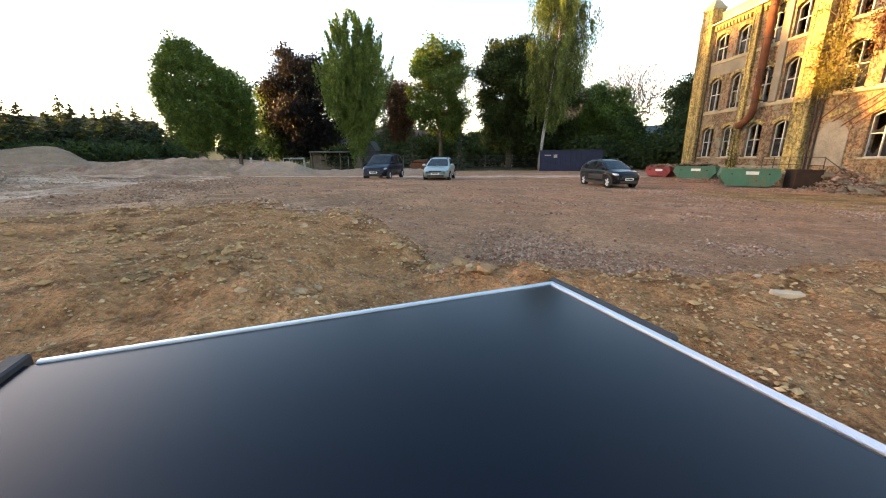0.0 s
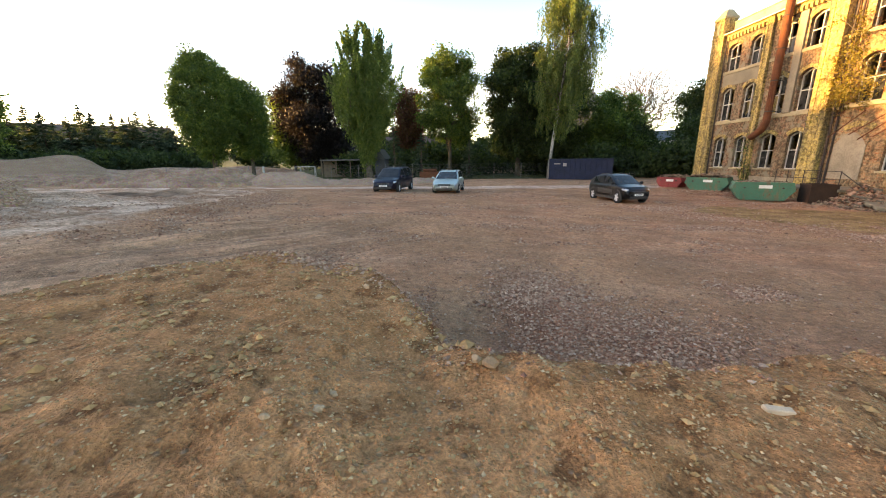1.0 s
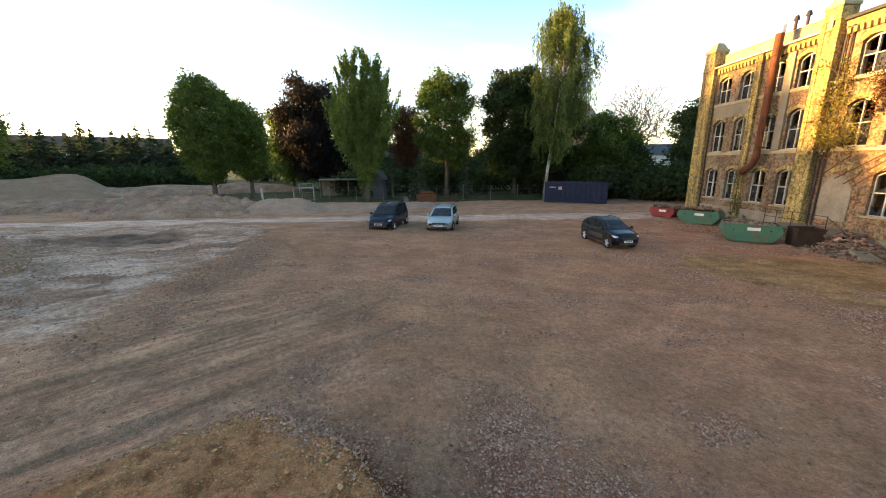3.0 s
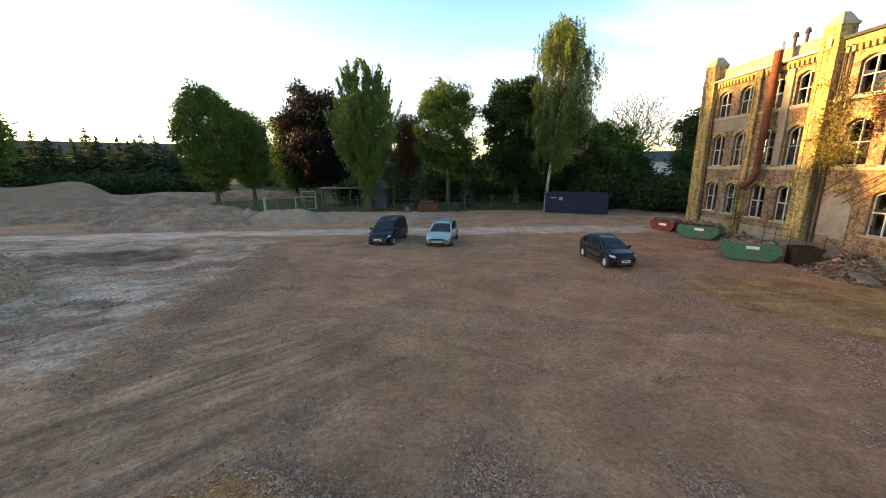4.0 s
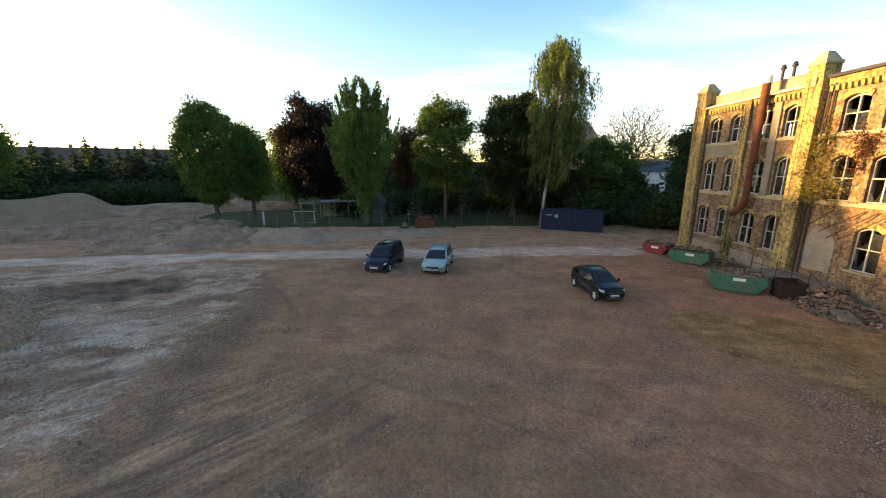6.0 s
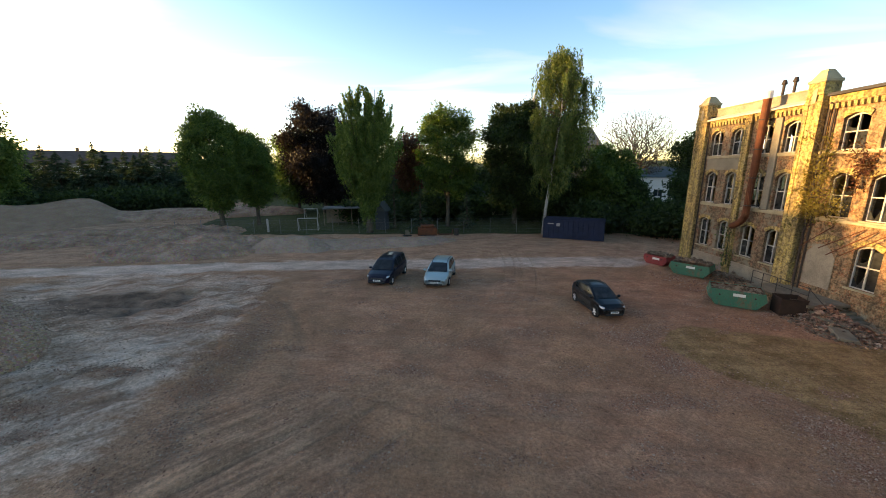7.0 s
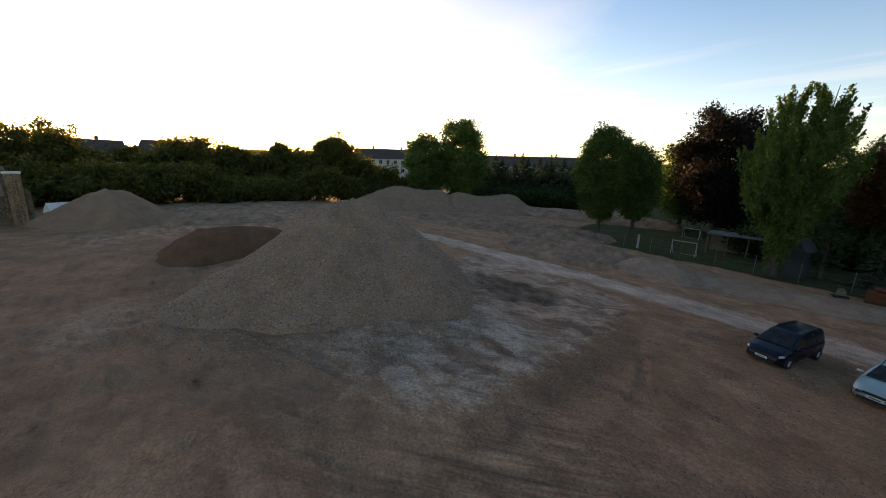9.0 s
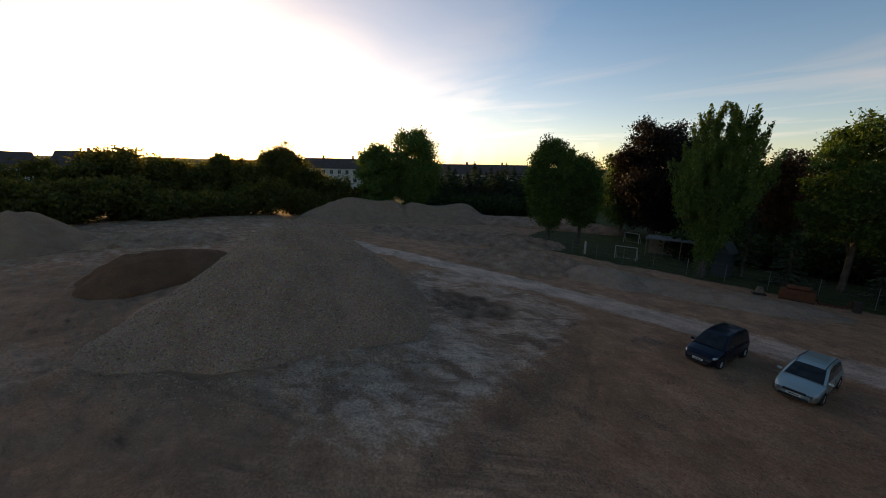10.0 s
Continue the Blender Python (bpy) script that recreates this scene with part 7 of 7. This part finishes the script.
belt("hedge_tree", "dark bush beside the container", ((20, 49), (36, 41)), 7, 2.2, 3.8, 2.4, DARK_LEAF, 80, 0.26, 3000, "bushes by the container")
belt("hedge_tree", "dark tree in a far belt behind the yard", ((-62, 118), (62, 108)), 17, 8.5, 11.5, 6.2, DARK_LEAF, 81, 0.55, 2600, "far belt trees")
belt("hedge_tree", "dark shrub in the shade behind the wire fence", ((-14, 60), (22, 58)), 10, 2.0, 4.2, 2.6, DARK_LEAF, 82, 0.3, 2400, "shrubs behind the fence")

climber("wall_shrub", "yellow-green birch shrub rooted in the factory wall", [(FX - 0.1, 22.3, 4.9), (FX - 0.35, 22.2, 6.3), (FX - 0.3, 22.4, 7.8), (FX - 0.25, 22.3, 9.2)], 0.8, 1500, SHRUB_LEAF, 5, 0.065, 0.4)
climber("wall_shrub", "dense yellow-green shrub hanging below a string course", [(FX - 0.1, 21.6, 5.2), (FX - 0.4, 21.7, 6.0), (FX - 0.35, 21.4, 7.2)], 0.7, 1100, SHRUB_LEAF, 6, 0.065, 0.4)
climber("wall_creeper", "reddish bare creeper on the brick wall", [(FX - 0.08, 20.2, 7.0), (FX - 0.1, 20.2, 8.2), (FX - 0.1, 20.6, 9.4)], 0.45, 700, RED_LEAF, 7, 0.07, 0.12)
climber("wall_creeper", "thin creeper beside the corner of the factory", [(FX - 0.1, 28.4, 0.3), (FX - 0.3, 28.4, 1.8), (FX - 0.3, 28.3, 3.6)], 0.3, 420, GREEN_LEAF, 8, 0.06, 0.2)

# ---- buildings beyond the trees ----
WALL_CREAM = plain("cream_house_render", (0.52, 0.47, 0.38), 0.9, 0, 0.15, 0.5, 0.2, 0.2)
WALL_WHITE = plain("white_house_render", (0.68, 0.66, 0.62), 0.9, 0, 0.12, 0.5, 0.2, 0.2)
WALL_GREY = plain("grey_house_render", (0.17, 0.16, 0.15), 0.9, 0, 0.2, 0.5, 0.2, 0.2)
TILES = plain("dark_roof_tiles", (0.085, 0.06, 0.052), 0.85, 0, 0.3, 0.8, 0.4, 0.2)
SLATE = plain("grey_roof_slates", (0.05, 0.062, 0.062), 0.7, 0, 0.25, 0.8, 0.3, 0.3)
DARK_PANE = glass_material("dark_house_glass", (0.02, 0.024, 0.03), 0.05)


def house(label, a, b, depth, eaves, ridge, wall_mat, roof_mat, floors, bays, hipped=0.0, chimneys=1, category="house", win=(1.1, 1.4)):
    """A house whose front runs from a to b (as seen from the site, left to right), with real window openings' frames and panes."""
    a, b = Vector((*a, 0)), Vector((*b, 0))
    d = b - a
    L = d.length
    g = min(ground_at(a.x, a.y), ground_at(b.x, b.y)) - 0.2
    m = Matrix.Translation((a.x, a.y, g)) @ Matrix.Rotation(math.atan2(d.y, d.x), 4, "Z")
    h = thing("house", m, label, category)
    eaves, ridge = eaves - g, ridge - g
    part("wall", boxed(0, L, 0, depth, 0, eaves), wall_mat, h)
    rf = bmesh.new()
    o = 0.45
    lo = [rf.verts.new(p) for p in ((-o, -o, eaves - 0.1), (L + o, -o, eaves - 0.1), (L + o, depth + o, eaves - 0.1), (-o, depth + o, eaves - 0.1))]
    hi = [rf.verts.new(p) for p in ((hipped * depth / 2 - o * (hipped == 0), depth / 2, ridge), (L - hipped * depth / 2 + o * (hipped == 0), depth / 2, ridge))]
    for f in ((lo[0], lo[1], hi[1], hi[0]), (lo[2], lo[3], hi[0], hi[1]), (lo[1], lo[2], hi[1]), (lo[3], lo[0], hi[0]), (lo[3], lo[2], lo[1], lo[0])):
        rf.faces.new(f)
    roof = part("roof", rf, roof_mat, h, "dark pitched roof")
    for k in range(chimneys):
        x = L * (k + 0.6) / (chimneys + 0.3)
        part("chimney", boxed(x - 0.4, x + 0.4, depth / 2 - 0.35, depth / 2 + 0.35, ridge - 0.6, ridge + 1.0, 0.03), RED_BRICK, roof)
    for fl in range(floors):
        z = eaves * (fl + 0.32) / floors
        for k in range(bays):
            x = L * (k + 0.5) / bays
            fr = bmesh.new()
            w, t = win[0] / 2, win[1]
            for x0, x1, z0, z1 in ((x - w - 0.1, x - w, z, z + t), (x + w, x + w + 0.1, z, z + t), (x - w - 0.1, x + w + 0.1, z + t, z + t + 0.1), (x - w - 0.15, x + w + 0.15, z - 0.1, z), (x - 0.03, x + 0.03, z, z + t)):
                box(fr, x0, x1, -0.09, -0.003, z0, z1)
            wn_ = part("window", fr, CREAM, h)
            part("pane", boxed(x - w, x + w, -0.03, -0.004, z, z + t), DARK_PANE, wn_)
    return h


house("long house with a dark roof behind the spruces", away(53, 168), away(35, 162), 11, 10.6, 14.7, WALL_GREY, TILES, 3, 22, 0, 3)
house("cream apartment house with a dark roof and rows of windows", away(68.5, 142), away(58.5, 140), 10, 11.6, 15.3, WALL_CREAM, TILES, 4, 9, 0, 2, "apartment house")
house("white house with a dark tiled roof above the bushes", away(102.5, 138), away(95.4, 140), 10, 10.2, 14.0, WALL_WHITE, TILES, 3, 6, 0, 2)
house("house with a dark tiled roof partly hidden by trees", away(94.6, 150), away(87.5, 150), 10, 10.6, 15.0, WALL_CREAM, TILES, 3, 6, 0.3, 1)
house("low white building with a dark roof behind bare branches", (44.0, 86.0), (58.0, 77.5), 9, 6.1, 8.4, WALL_WHITE, SLATE, 1, 6, 0.0, 0, "building", (1.6, 1.5))
house("tall grey house with a steep slate gable behind the birch", (22.0, 84.5), (34.6, 79.3), 12, 13.0, 17.2, SLATE, SLATE, 0, 0, 0.35, 0)
house("small pale house glimpsed between tree trunks", (-20.5, 86), (-10, 87), 8, 5.0, 8.0, WALL_WHITE, TILES, 2, 4)
house("pale pavilion with a low roof behind the fence", (8.0, 66.0), (19.0, 64.0), 7, 3.4, 4.8, WALL_CREAM, SLATE, 1, 7, 0.0, 0, "pavilion", (1.0, 1.6))
house("small pale house behind the plum tree", (-6.0, 80.0), (4.0, 80.0), 8, 4.6, 7.6, WALL_WHITE, TILES, 2, 4)


def spire():
    s = thing("church_spire", pose(23.4, 92.0, 0), "pale pointed church spire behind the birch", "spire")
    part("tower", boxed(-2.2, 2.2, -2.2, 2.2, -0.2, 19.0, 0.05), WALL_GREY, s)
    bm = bmesh.new()
    base = [bm.verts.new((2.6 * math.cos(k * math.pi / 4 + 0.39), 2.6 * math.sin(k * math.pi / 4 + 0.39), 19.0)) for k in range(8)]
    tip = bm.verts.new((0, 0, 26.0))
    for k in range(8):
        bm.faces.new((base[k], base[(k + 1) % 8], tip))
    bm.faces.new(base[::-1])
    part("spire_roof", bm, ZINC, s, "pale pointed roof")


spire()

ROOFING_GREY = plain("grey_roof_felt", (0.13, 0.125, 0.12), 0.9, 0, 0.25, 1.0, 0.2, 0.2)
# ---- the school yard behind the fence ----
shed = thing("open_shed", pose(-13.9, 56.0, ground_at(-13.9, 56.0), 0, 0, 12), "low open shed with a flat pale roof behind the fence", "shed")
part("roof", boxed(-3.2, 3.2, -1.8, 1.8, 2.45, 2.62, 0.03), ROOFING_GREY, shed, "flat pale roof edge")
part("back_wall", boxed(-3.0, 3.0, 1.5, 1.65, 0, 2.44), WOOD, shed)
for x in (-3.0, -1.0, 1.0, 3.0):
    part("shed_post", boxed(x - 0.06, x + 0.06, -1.6, -1.48, -0.05, 2.44), WOOD, shed)
hut = thing("small_hut", pose(-7.3, 50.6, ground_at(-7.3, 50.6), 0, 0, -20), "grey-blue wooden hut with a pitched roof beside the poplar", "hut")
part("wall", boxed(-0.7, 0.7, -0.7, 0.7, -0.05, 2.6, 0.02), plain("grey_blue_boards", (0.03, 0.038, 0.045), 0.8, 0, 0.25, 3, 0.3), hut)
part("roof", prism(bmesh.new(), [(-0.95, 2.62), (0.95, 2.62), (0.7, 3.0), (0.0, 3.9), (-0.15, 3.8)], -0.9, 0.9), SLATE, hut)
for x, h, r, k in ((-2.0, 6.0, 2.0, 1), (-5.7, 8.4, 1.7, 2), (4.6, 5.0, 1.8, 3)):
    spruce("spruce_tree", "dark bluish spruce behind the wire fence", x, 51.5, h, r, 130 + k, 2400, "spruces behind the fence")

# ---- the ruin by the small heap ----
def ruin():
    r = thing("ruined_building", pose(-64.0, -17.5, ground_at(-64, -17.5) - 0.1, 0, 0, 12), "ruined brick wall stub with broken top and pale caps", "ruin")
    wall = prism(bmesh.new(), [(-4.0, 0), (2.0, 0), (2.0, 4.0), (1.5, 4.5), (1.2, 4.6), (1.1, 5.5), (0.4, 6.1), (0.3, 7.0), (-0.9, 7.2), (-1.2, 8.0), (-2.5, 8.2), (-2.8, 7.6), (-4.0, 7.4)], -0.5, 0.45)
    bmesh.ops.transform(wall, matrix=Matrix.Rotation(math.pi / 2, 4, "Z"), verts=wall.verts)
    part("wall", wall, PANEL_BRICK, r, "broken wall of patched brick and plaster")
    for y, z in ((-2.6, 4.2), (-0.6, 3.6), (-2.4, 1.2)):
        part("window_recess", boxed(0.46, 0.52, y - 0.5, y + 0.5, z, z + 1.5, 0.02), PLASTER, r, "bricked-up window")
    part("buttress", boxed(-0.2, 1.3, 0.2, 1.5, 0, 6.2, 0.04), RED_BRICK, r)
    part("buttress", boxed(0.51, 1.6, -2.6, -1.4, 0, 7.2, 0.04), PLASTER, r)
    part("cap", boxed(-0.25, 1.4, 0.1, 1.6, 6.202, 6.45, 0.04), CREAM, r, "pale coping stone")
    part("cap", boxed(0.45, 1.7, -2.7, -1.3, 7.202, 7.4, 0.04), CREAM, r, "pale coping stone")


ruin()
tent = thing("tarpaulin_tent", pose(-63.0, -13.0, ground_at(-63, -13), 0, 0, 30), "small white tarpaulin tent beside the ruin", "tent")
part("canvas", prism(bmesh.new(), [(-1.3, 0), (1.3, 0), (1.1, 1.6), (0, 2.6), (-1.1, 1.6)], -1.2, 1.2), CREAM, tent)
